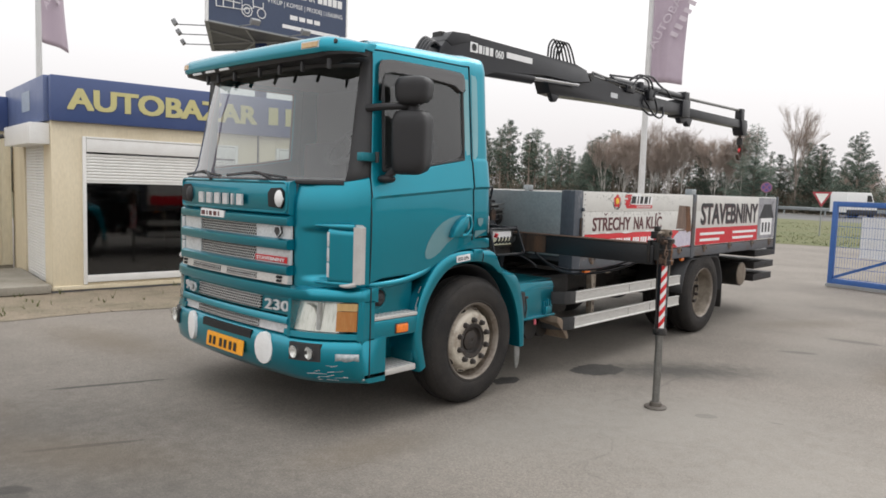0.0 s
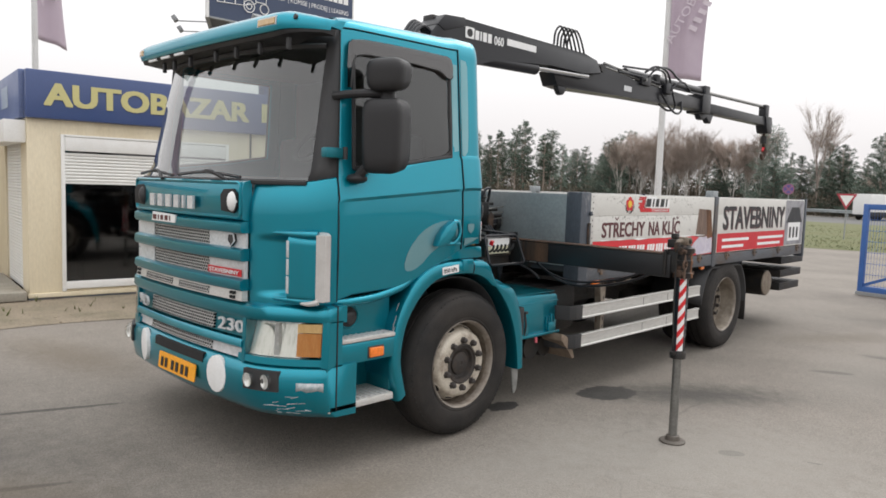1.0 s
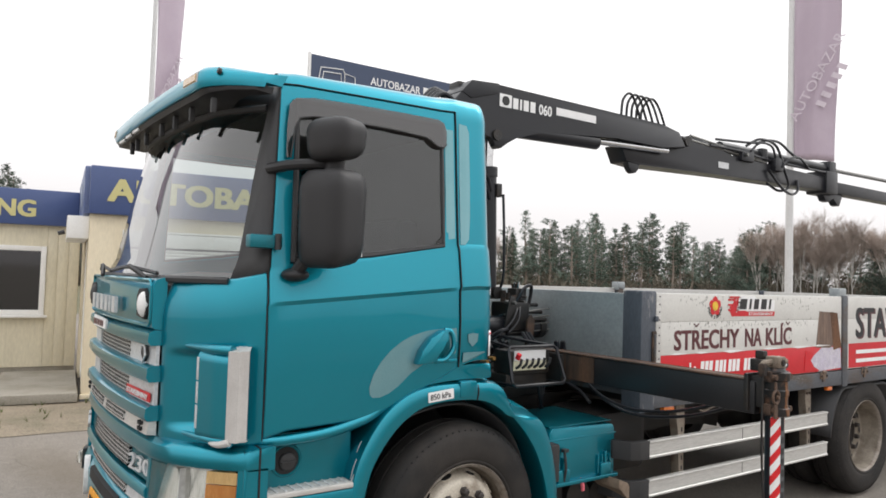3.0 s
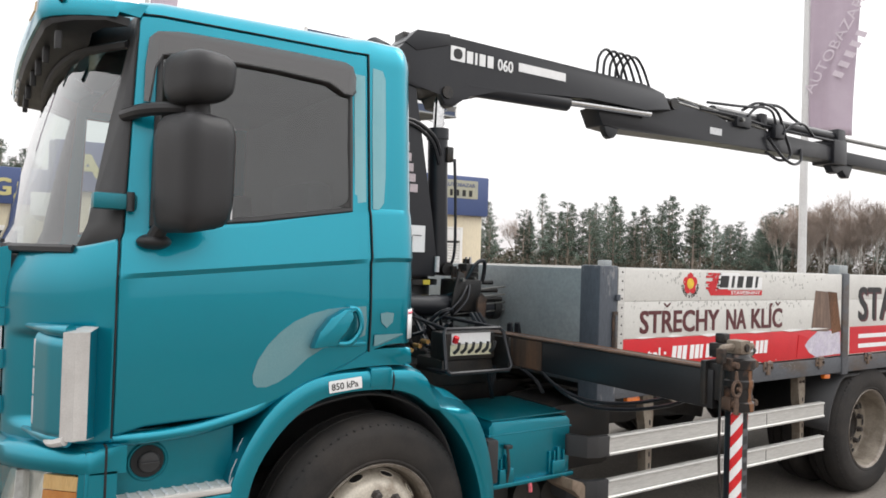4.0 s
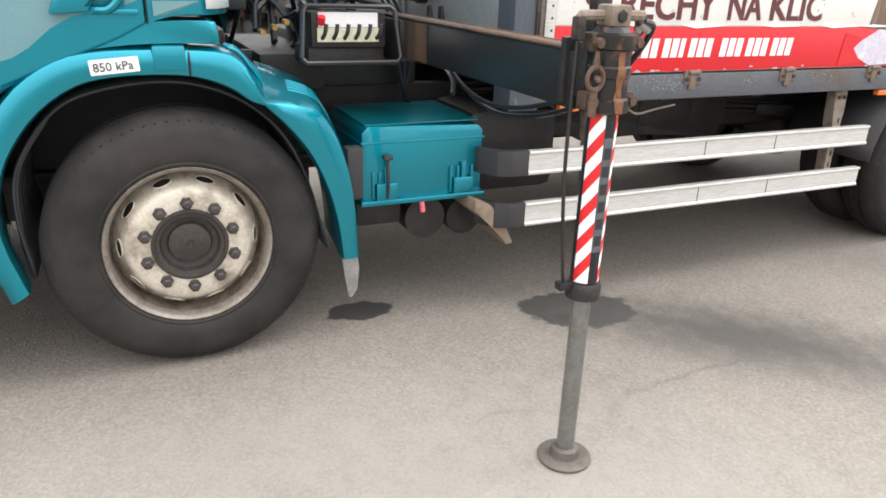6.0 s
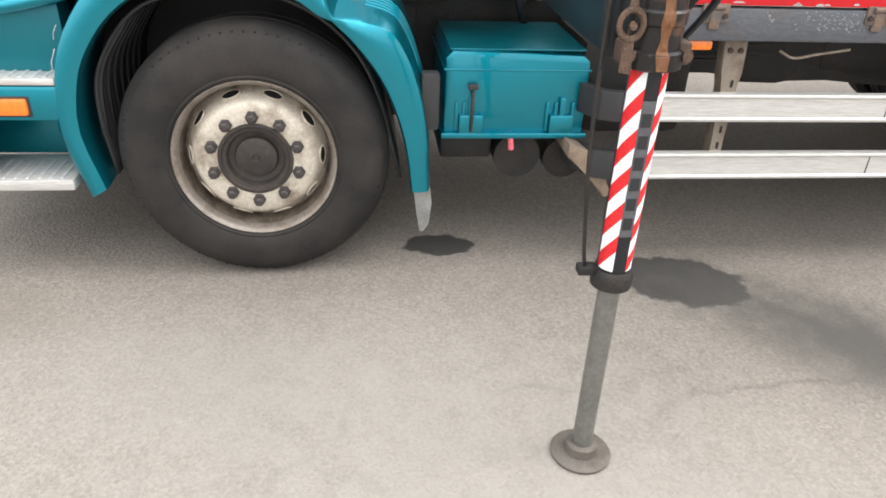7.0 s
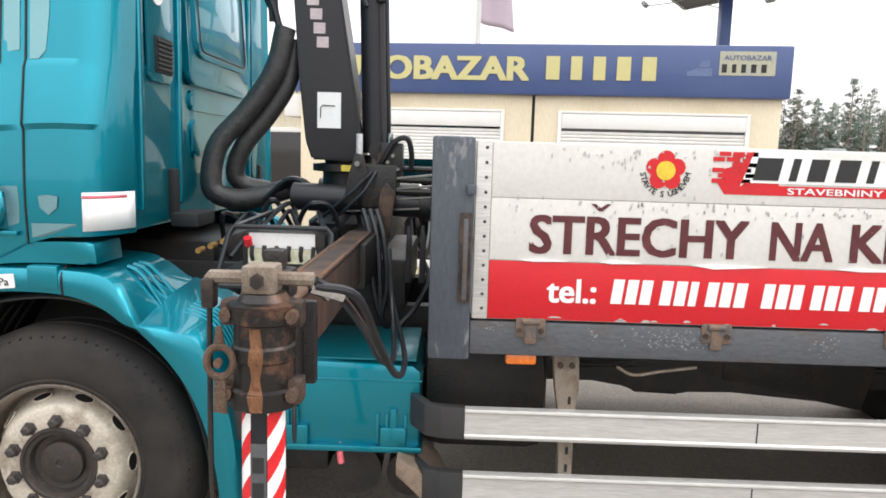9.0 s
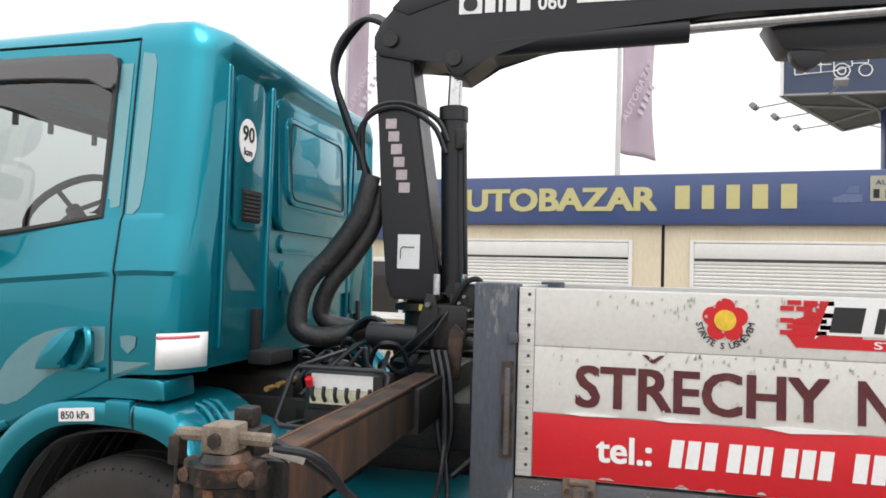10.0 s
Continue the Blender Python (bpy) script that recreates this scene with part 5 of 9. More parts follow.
def mirror(s):
    m = part("wing_mirror", rounded_lump(W(s * 1.31, 3.412, 2.025), (0.127, 0.108, 0.212), 22 * s, 6.0, 0.05), MIRROR_BLACK, truck, "black main mirror housing", 60)
    part("upper_mirror", rounded_lump(W(s * 1.31, 3.42, 2.372), (0.127, 0.106, 0.095), 22 * s, 3.6, 0.1), MIRROR_BLACK, m, "rounded wide-angle mirror housing", 60)
    part("glass", nb((-0.09, 0.098, -0.17), (0.09, 0.1055, 0.17), 0.0, m=Matrix.Translation(W(s * 1.31, 3.412, 2.03)) @ pose(0, 0, 0, 0, 0, 22 * s)), CHROME, m)
    part("mirror_neck", nrod(W(s * 1.3, 3.42, 2.2), W(s * 1.3, 3.42, 2.32), 0.05, 0.04, seg=16), MIRROR_BLACK, m)
    part("mirror_arm", nhose([W(s * 1.07, 3.21, 2.248), W(s * 1.12, 3.225, 2.25), W(s * 1.19, 3.26, 2.256), W(s * 1.25, 3.33, 2.262), W(s * 1.29, 3.42, 2.262)], 0.025, 10), MIRROR_BLACK, m)
    part("mirror_arm", nhose([W(s * 1.19, 3.305, 1.775), W(s * 1.205, 3.315, 1.805), W(s * 1.23, 3.33, 1.835), W(s * 1.26, 3.36, 1.86)], 0.03, 10), MIRROR_BLACK, m)
    knob = bmesh.new()
    bmesh.ops.create_uvsphere(knob, u_segments=20, v_segments=12, radius=1, matrix=Matrix.Translation(W(s * 1.17, 3.31, 1.772)) @ Matrix.Diagonal((0.07, 0.062, 0.03, 1)))
    part("arm_foot", knob, MIRROR_BLACK, m, "", 60)


mirror(1)

# roof visor with marker lamps
def visor_y(lx):
    a = abs(lx)
    return 2.895 + 0.03 * a * a + (0.0 if a < 0.9 else 2.2 * (a - 0.9) ** 2 * 3.2)


def curved_bar(yfun, l0, l1, prof, n=24, fade=None):
    """A bar across the front: a closed profile of (forward, up) carried along the bow of the cab."""
    bm = bmesh.new()
    rings = []
    for i in range(n + 1):
        lx = l0 + (l1 - l0) * i / n
        ring_ = [fade(lx, dy, z) if fade else (dy, z) for dy, z in prof]
        rings.append([bm.verts.new(W(lx, yfun(lx) + dy, z)) for dy, z in ring_])
    k = len(prof)
    for a, b in zip(rings, rings[1:]):
        for j in range(k):
            bm.faces.new((a[j], a[(j + 1) % k], b[(j + 1) % k], b[j]))
    bm.faces.new(rings[0])
    bm.faces.new(rings[-1][::-1])
    return bm


def visor_fade(lx, dy, z):
    """Towards its ends the visor thins out and sinks into the corner of the roof."""
    k = min(1.0, max(0.0, (abs(lx) - 0.86) / 0.24))
    k = k * k * (3 - 2 * k)
    return dy * (1 - 0.55 * k), 2.655 + (z - 2.655) * (1 - 0.5 * k) - 0.012 * k


VISOR = [(0.26, 2.725), (0.1, 2.718), (0.035, 2.7), (0.0, 2.67), (-0.005, 2.62), (0.006, 2.592), (0.024, 2.592), (0.04, 2.635), (0.2, 2.62)]
part("sun_visor", curved_bar(visor_y, -1.12, 1.08, VISOR, 60, visor_fade), TEAL, truck, "teal roof visor with worn underside", 50)
UNDER = [(0.016, 2.59), (0.028, 2.565), (0.19, 2.55), (0.2, 2.61), (0.04, 2.62)]
part("visor_underside", curved_bar(visor_y, -1.08, 1.065, UNDER, 40, visor_fade), MIRROR_BLACK, truck, "dark underside of the visor", 50)
for l0_, l1_ in ((0.74, 0.9), (-1.0, -0.85)):
    part("marker_lamp", curved_bar(visor_y, l0_, l1_, [(0.01, 2.668), (-0.007, 2.662), (-0.01, 2.63), (0.0, 2.622)], 8), AMBER_PALE, truck, "clear roof marker lamp with amber tint")
    part("lamp_base", curved_bar(visor_y, l0_ - 0.01, l1_ + 0.01, [(0.012, 2.675), (-0.002, 2.67), (-0.005, 2.624), (0.004, 2.616)], 8), SILVER, truck)
part("roof_stud", nrod(W(1.0, visor_y(1.0) + 0.0, 2.665), W(1.0, visor_y(1.0) - 0.015, 2.668), 0.014, seg=10), PLASTIC, truck)
for lx in (-0.62, -0.45, -0.2, 0.15, 0.4, 0.66, 0.93):
    part("visor_clip", nb((CX + lx - 0.012, visor_y(lx) + 0.05, 2.49), (CX + lx + 0.012, visor_y(lx) + 0.075, 2.56), 0.006), PLASTIC, truck)
for lx in (-0.72, -0.5, -0.28):
    part("visor_window", nb((CX + lx - 0.07, visor_y(lx) + 0.012, 2.572), (CX + lx + 0.07, visor_y(lx) + 0.03, 2.59), 0.004), WHITE_FLAT, truck)

# wipers
for a, b in ((-0.72, -0.1), (0.02, 0.66)):
    ya = lambda lx: 2.79 + 0.14 * lx * lx
    part("wiper", nhose([W(a, ya(a) - 0.02, 1.765), W((a + b) / 2, ya((a + b) / 2) - 0.015, 1.785), W(b, ya(b) - 0.005, 1.76)], 0.01, 5), PLASTIC, truck)
    part("wiper_arm", nhose([W(b - 0.1, ya(b) - 0.03, 1.735), W((a + b) / 2 + 0.1, ya((a + b) / 2) - 0.03, 1.785), W((a + b) / 2, ya((a + b) / 2) - 0.02, 1.79)], 0.012, 5), PLASTIC, truck)

# ---- the truck: front ----
def rounded_ring(x0, x1, z0, z1, r, n=5, fill=8):
    """A closed line round a rectangle with rounded corners, its long sides split up."""
    out = []
    for cx_, cz_, q in ((x1 - r, z1 - r, 0), (x0 + r, z1 - r, 1), (x0 + r, z0 + r, 2), (x1 - r, z0 + r, 3)):
        out += [(cx_ + r * math.cos((q + k / n) * math.pi / 2), cz_ + r * math.sin((q + k / n) * math.pi / 2)) for k in range(n + 1)]
        if q in (0, 2):
            a, b = (x1 - r, x0 + r) if q == 0 else (x0 + r, x1 - r)
            out += [(a + (b - a) * k / fill, z1 if q == 0 else z0) for k in range(1, fill)]
    return out


def front_y(lx):
    return 2.785 + 0.07 * lx * lx


def bumper_y(lx):
    a = abs(lx)
    return 2.785 + 0.07 * a * a + (0 if a < 0.75 else 1.15 * (a - 0.75) ** 2)


part("radiator_backing", nb((CX - 0.74, 2.93, 0.62), (CX + 0.74, 2.99, 1.7)), SEAM, truck)
HOOD = [(0.05, 1.745), (0.0, 1.73), (-0.012, 1.7), (-0.012, 1.52), (0.0, 1.505), (0.05, 1.5)]
part("hood_panel", curved_bar(front_y, -0.745, 0.745, HOOD), TEAL, truck, "teal bonnet flap", 50)
rim = [(lx_, z_) for lx_, z_ in rounded_ring(-0.725, 0.725, 1.52, 1.727, 0.03)]
part("hood_rim", nhose([W(lx_, front_y(lx_) - 0.012, z_) for lx_, z_ in rim + rim[:1]], 0.009, 6, 1), TEAL, truck)
# no hollow here: a black block paints the recess's shade
for lx in (0.62, -0.62):
    rc = part("lamp_recess", nprism([(lx - 0.09, 1.555), (lx + 0.06, 1.545), (lx + 0.085, 1.58), (lx + 0.085, 1.66), (lx + 0.05, 1.69), (lx - 0.06, 1.685), (lx - 0.1, 1.65)], front_y(lx) - 0.022, front_y(lx), "y", 0.006, m=Matrix.Translation((CX, 0, 0))), SEAM, truck, "black block on the bonnet flap, painting the shade of a lamp recess")
    cap = bmesh.new()
    bmesh.ops.create_uvsphere(cap, u_segments=14, v_segments=8, radius=1, matrix=Matrix.Translation(W(lx + 0.045, front_y(lx) - 0.02, 1.615)) @ Matrix.Diagonal((0.042, 0.03, 0.06, 1)))
    part("lamp_cap", cap, WHITE if lx > 0 else PLASTIC, rc, "white round lamp cap" if lx > 0 else "")
part("name_bar", bars(Matrix.Translation(W(-0.35, front_y(0.2) - 0.03, 1.553)) @ FACE_Y, [0.066, 0.066, 0.07, 0.066, 0.026, 0.07], 0.08, 0.05, 0.016), SILVER, truck, "raised silver letter blocks")
for z0, z1, push in ((1.43, 1.5, -0.022), (1.265, 1.34, -0.022), (1.09, 1.16, -0.022)):
    part("grille_bar", curved_bar(front_y, -0.745, 0.745, [(0.04, z1), (push + 0.02, z1), (push, z1 - 0.012), (push - 0.004, z0 + 0.02), (push + 0.01, z0), (0.04, z0)]), TEAL, truck, "", 50)
for z0, z1 in ((1.34, 1.43), (1.16, 1.265)):
    part("grille_mesh", curved_bar(front_y, -0.44, 0.36, [(0.03, z1), (0.02, z1), (0.02, z0), (0.03, z0)]), MESH, truck, "perforated metal grille")
    for a, b in ((-0.74, -0.442), (0.362, 0.74)):
        part("grille_plate", curved_bar(front_y, a, b, [(0.03, z1), (0.014, z1), (0.014, z0), (0.03, z0)], 8), SILVER, truck, "silver grille end plate")
part("lower_mesh", curved_bar(front_y, -0.74, 0.74, [(0.03, 1.09), (-0.004, 1.09), (-0.012, 1.03), (0.03, 1.025)]), ALU, truck, "aluminium strip with perforated window")
for a, b in ((-0.52, -0.08), (0.02, 0.4)):
    part("lower_mesh_window", curved_bar(front_y, a, b, [(0.0, 1.078), (-0.013, 1.078), (-0.016, 1.04), (0.0, 1.04)], 8), MESH, truck)
for x0 in (-0.69, 0.64):
    bm = bmesh.new()
    for i in range(2):
        for j in range(2):
            rod(bm, W(x0 + i * 0.03, front_y(x0) - 0.02, 1.047 + j * 0.026), W(x0 + i * 0.03, front_y(x0) + 0.01, 1.047 + j * 0.026), 0.01, seg=8)
    part("strip_holes", bm, SEAM, truck)
part("emblem_plate", nprism([(0.59, 1.42), (0.65, 1.42), (0.66, 1.38), (0.62, 1.345), (0.58, 1.38)], front_y(0.62) - 0.004, front_y(0.62) + 0.016, "y", 0.003, m=Matrix.Translation((CX, 0, 0))), PLASTIC, truck, "dark shield emblem")
part("emblem_rim", nhose([W(x, front_y(0.62) - 0.004, z) for x, z in ((0.59, 1.42), (0.65, 1.42), (0.66, 1.38), (0.62, 1.345), (0.58, 1.38), (0.59, 1.42))], 0.005, 6, 1), SILVER, truck)
part("name_sticker", nprism([(-0.34, 1.45), (0.0, 1.45), (0.01, 1.5), (-0.1, 1.505), (-0.33, 1.51)], front_y(0.2) - 0.036, front_y(0.2) - 0.026, "y", m=Matrix.Translation((CX, 0, 0))), WHITE_FLAT, truck, "white outlined name sticker")
part("name_bar", bars(Matrix.Translation(W(-0.32, front_y(0.2) - 0.0365, 1.46)) @ FACE_Y, [0.05, 0.014, 0.036, 0.042, 0.014], 0.032, 0.026, 0.003), MAROON, truck)
part("word_sticker", plate(Matrix.Translation(W(0.365, front_y(0.37) + 0.006, 1.17)) @ FACE_Y @ pose(0, 0, 0, 0, 4.5, 0), 0.35, 0.042, 0.004), RED_FILM, truck, "red word sticker")
part("lettering", letters("STAVEBNINY", Matrix.Translation(W(0.385, front_y(0.37) + 0.001, 1.178)) @ FACE_Y @ pose(0, 0, 0, 0, 4.5, 0), 0.026, 0.31, 0.002, 0.012), WHITE_FLAT, truck)
# bumper, in stacked curved bars
part("bumper_top", curved_bar(bumper_y, -1.2, 1.2, [(0.12, 1.03), (0.03, 1.025), (-0.005, 1.005), (-0.012, 0.955), (0.0, 0.935), (0.12, 0.93)], 44), TEAL, truck, "", 50)
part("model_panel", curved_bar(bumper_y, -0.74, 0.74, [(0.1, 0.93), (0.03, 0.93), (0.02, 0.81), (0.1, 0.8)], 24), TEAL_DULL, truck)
part("panel_mesh", curved_bar(bumper_y, -0.47, 0.42, [(0.03, 0.915), (0.016, 0.915), (0.008, 0.82), (0.03, 0.82)], 16), MESH, truck)
part("lettering", letters("94D", Matrix.Translation(W(-0.68, bumper_y(0.6) + 0.01, 0.835)) @ FACE_Y @ pose(0, 0, 0, 0, -10, 0), 0.075, 0.24, 0.012, 0.02), SILVER, truck, "raised silver model letters")
part("lettering", letters("230", Matrix.Translation(W(0.49, bumper_y(0.55) + 0.0, 0.835)) @ FACE_Y @ pose(0, 0, 0, 0, 10, 0), 0.075, 0.24, 0.012, 0.02), SILVER, truck, "raised silver model numbers")
part("bumper_bar", curved_bar(bumper_y, -0.74, 0.74, [(0.1, 0.8), (0.0, 0.8), (-0.012, 0.785), (-0.012, 0.755), (0.0, 0.745), (0.1, 0.745)], 24), TEAL, truck, "", 50)
part("lower_strip", curved_bar(bumper_y, -0.74, 0.74, [(0.09, 0.742), (0.02, 0.742), (0.012, 0.682), (0.09, 0.682)], 24), SILVER, truck)
part("lower_strip_mesh", curved_bar(bumper_y, -0.47, 0.4, [(0.03, 0.735), (0.012, 0.735), (0.004, 0.69), (0.03, 0.69)], 16), MESH, truck)
BUMP = [(0.2, 0.68), (0.04, 0.68), (0.0, 0.655), (-0.02, 0.61), (-0.02, 0.5), (-0.005, 0.42), (0.05, 0.37), (0.2, 0.365)]
part("bumper", curved_bar(bumper_y, -1.2, 1.2, BUMP, 50), TEAL, truck, "scuffed teal front bumper", 50)
part("bumper_slot", curved_bar(bumper_y, -0.33, 0.35, [(0.0, 0.655), (-0.022, 0.65), (-0.026, 0.595), (0.0, 0.59)], 14), SEAM, truck, "black air slot")
part("number_plate", plate(Matrix.Translation(W(-0.235, bumper_y(0.1) - 0.035, 0.452)) @ FACE_Y @ pose(0, 0, 0, -6), 0.52, 0.112, 0.006, 0.01), PLATE_YELLOW, truck, "orange-yellow number plate")
part("plate_bar", bars(Matrix.Translation(W(-0.19, bumper_y(0.1) - 0.042, 0.472)) @ FACE_Y @ pose(0, 0, 0, -6), [0.03, 0.03, -0.03, 0.034, 0.034, -0.01, 0.034, 0.034], 0.062, 0.03, 0.003), BLACK_INK, truck)
for lx in (-0.52, 0.515):
    o = [(0.088 * math.cos(k * 0.3927), 0.115 * math.sin(k * 0.3927)) for k in range(16)]
    part("lamp_cover", nprism(o, -0.012, 0.02, "y", 0.004, m=Matrix.Translation(W(lx, bumper_y(lx) - 0.022, 0.555)) @ pose(0, 0, 0, 0, 0, 10 * lx / 0.47)), WHITE, truck, "white oval lamp cover")
part("bracket", nb((CX - 1.06, bumper_y(-1.04) - 0.02, 0.6), (CX - 0.98, bumper_y(-0.98) + 0.03, 0.66), 0.012), TEAL_DULL, truck)
# scrapes along the lower bumper corner
def bumper_point(lx, z):
    off = -0.021 if z > 0.5 else -0.006 - 0.015 * (z - 0.42) / 0.08 if z > 0.42 else 0.05 - 0.056 * (z - 0.37) / 0.05
    return W(lx, bumper_y(lx) + off - 0.001, z)


rnd = random.Random(12)
for k_ in range(15):
    lx, z = rnd.uniform(0.9, 1.16), rnd.choice((rnd.uniform(0.39, 0.44), rnd.uniform(0.42, 0.5)))
    n_, dz = rnd.uniform(0.02, 0.09), rnd.uniform(-0.008, 0.014)
    part("scrape", nhose([bumper_point(min(1.19, lx + n_ * q), z + dz * q) for q in (0, 0.5, 1)], rnd.uniform(0.001, 0.0028), 4, 1), SCRAPED, truck)
bm = bmesh.new()
vs = [[bm.verts.new(bumper_point(lx, z)) for lx, z in ((1.08 + q * 0.022, 0.535 + 0.006 * math.sin(q * 2)), (1.08 + q * 0.022, 0.583 + 0.004 * math.sin(q * 3.1)))] for q in range(6)]
for a_, b_ in zip(vs, vs[1:]):
    bm.faces.new((a_[0], b_[0], b_[1], a_[1]))
thicken(part("scraped_patch", bm, SCRAPED, truck, "bare scraped patch"), 0.002, 0)
# fog lamps in their dark cup
for s in (1, -1):
    cup = curved_bar(bumper_y, s * 0.79, s * 1.0, [(0.0, 0.645), (-0.03, 0.645), (-0.034, 0.525), (0.0, 0.52)], 6)
    fg = part("fog_lamp", cup, PLASTIC, truck, "twin fog lamps in a dark cup")
    for lx in (0.845, 0.95):
        part("fog_lens", nlathe([(0.0, -0.028), (0.03, -0.024), (0.044, -0.012), (0.046, 0.01)], W(s * lx, bumper_y(lx) - 0.046, 0.585), "y", 18), LENS, fg)
        part("reflector", nlathe([(0.0, 0.006), (0.03, 0.0), (0.042, -0.008)], W(s * lx, bumper_y(lx) - 0.046, 0.585), "y", 18), REFLECTOR, fg)
    # headlamp and amber indicator wrap round the corner
    hl = part("headlamp", curved_bar(bumper_y, s * 0.765, s * 1.065, [(0.09, 0.925), (0.085, 0.925), (0.03, 0.72), (0.09, 0.715)], 10), REFLECTOR, truck, "large clear headlamp")
    part("lens", curved_bar(bumper_y, s * 0.765, s * 1.065, [(0.03, 0.928), (0.008, 0.925), (-0.002, 0.73), (0.03, 0.72)], 10), LENS, hl)
    part("divider", curved_bar(bumper_y, s * 0.955, s * 0.96, [(0.05, 0.92), (0.01, 0.92), (0.0, 0.735), (0.05, 0.73)], 2), SILVER, hl)
    part("bowl", nlathe([(0.085, 0.03), (0.065, 0.045), (0.03, 0.055), (0.0, 0.058)], W(s * 0.865, bumper_y(0.865) + 0.03, 0.825), "y", 20), REFLECTOR, hl)
    part("indicator", curved_bar(bumper_y, s * 1.067, s * 1.165, [(0.09, 0.872), (0.006, 0.87), (-0.002, 0.735), (0.09, 0.725)], 8), AMBER, hl, "amber corner indicator")
    part("indicator_top", curved_bar(bumper_y, s * 1.067, s * 1.165, [(0.09, 0.928), (0.008, 0.925), (0.005, 0.874), (0.09, 0.876)], 8), AMBER_PALE, hl, "paler top of the indicator")
    part("lamp_side", curved_bar(bumper_y, s * 0.735, s * 0.762, [(0.09, 0.94), (0.005, 0.935), (-0.006, 0.67), (0.09, 0.67)], 3), TEAL, truck)
    part("lamp_corner", curved_bar(bumper_y, s * 1.172, s * 1.2, [(0.09, 0.94), (0.0, 0.94), (-0.01, 0.67), (0.09, 0.67)], 3), TEAL, truck)
    part("lamp_surround", curved_bar(bumper_y, s * 0.7, s * 1.172, [(0.1, 0.718), (0.0, 0.718), (-0.006, 0.678), (0.1, 0.678)], 12), TEAL, truck)
    # air scoop on the corner: a smooth shell between the panel and an outer line
    IN_ = ((0.0, 0.83, 2.92), (0.44, 0.965, 3.03), (1.0, 1.07, 3.17))
    OUT_ = ((0.0, 0.838, 2.912), (0.2, 0.905, 2.918), (0.44, 1.012, 2.945), (0.7, 1.115, 2.982), (0.88, 1.183, 3.022), (0.96, 1.212, 3.06), (1.0, 1.216, 3.1))

    def along(line, u):
        for p_, q_ in zip(line, line[1:]):
            if u <= q_[0] + 1e-6:
                t = (u - p_[0]) / (q_[0] - p_[0])
                return Vector((p_[1] + (q_[1] - p_[1]) * t, p_[2] + (q_[2] - p_[2]) * t))

    def scoop(u0, u1, weight, z0=1.045, z1=1.462, nu=10, nz=22):
        bm = bmesh.new()
        rows_ = []
        for i in range(nz + 1):
            z = z0 + (z1 - z0) * i / nz
            rows_.append([])
            for k in range(nu + 1):
                u = u0 + (u1 - u0) * k / nu
                q = along(IN_, u).lerp(along(OUT_, u), weight(u, (z - z0) / (z1 - z0)))
                rows_[-1].append(bm.verts.new(W(s * q.x, q.y, z)))
        for r0, r1 in zip(rows_, rows_[1:]):
            for k in range(nu):
                bm.faces.new((r0[k], r0[k + 1], r1[k + 1], r1[k]) if s > 0 else (r0[k + 1], r0[k], r1[k], r1[k + 1]))
        return bm

    def shoulder(h, foot=0.09, head=0.17):
        e = min(1.0, h / foot, (1 - h) / head)
        return math.sqrt(max(0.0, 1 - (1 - e) ** 2))

    df = part("air_deflector", scoop(0.44, 0.88, lambda u, h: shoulder(h), nz=40), TEAL, truck, "teal corner air deflector with white trailing edge", 60, outward=False)
    # its upper and lower edges run on forward and sink into the panel
    for z in (1.444, 1.06):
        part("scoop_lip", nhose([W(s * x, y, z) for x, y in ((0.795, 2.888), (0.87, 2.922), (0.93, 2.942), (0.985, 2.957), (1.03, 2.972), (1.1, 3.0), (1.17, 3.045))], 0.006, 12, 4, 0.024), TEAL, df, "", 60)
    part("scoop_mouth", scoop(0.41, 0.445, lambda u, h: shoulder(h) * (0.0 if u < 0.437 else 0.98), nu=4), SEAM, df, "", 60, outward=False)
    part("white_edge", scoop(0.88, 1.0, lambda u, h: shoulder(h, 0.03, 0.05) * (1.02 if u < 0.97 else 0.97), nu=12), SCUFFED_WHITE, df, "scuffed white trailing edge", 60, outward=False)
    part("edge_return", scoop(0.99, 1.0, lambda u, h: shoulder(h, 0.04, 0.06) * (0.93 if u < 0.993 else 0.0), nu=2), TEAL, df, "", 50, outward=False)
    part("white_foot", nhose([W(s * 1.08, 2.985, 1.056), W(s * 1.115, 2.99, 1.05), W(s * 1.16, 3.005, 1.053), W(s * 1.195, 3.035, 1.066)], 0.008, 8, 3, 0.017), SCUFFED_WHITE, df)
    for z0, z1 in ((1.1, 1.2), (1.207, 1.3), (1.307, 1.405)):
        part("scoop_edge", nprism([(CX + s * x, y) for x, y in ((0.985, 2.957), (1.0, 2.945), (1.022, 2.945), (1.022, 2.962), (0.99, 2.975))], z0, z1, "z", 0.003), SILVER, df)
CX = -4.85

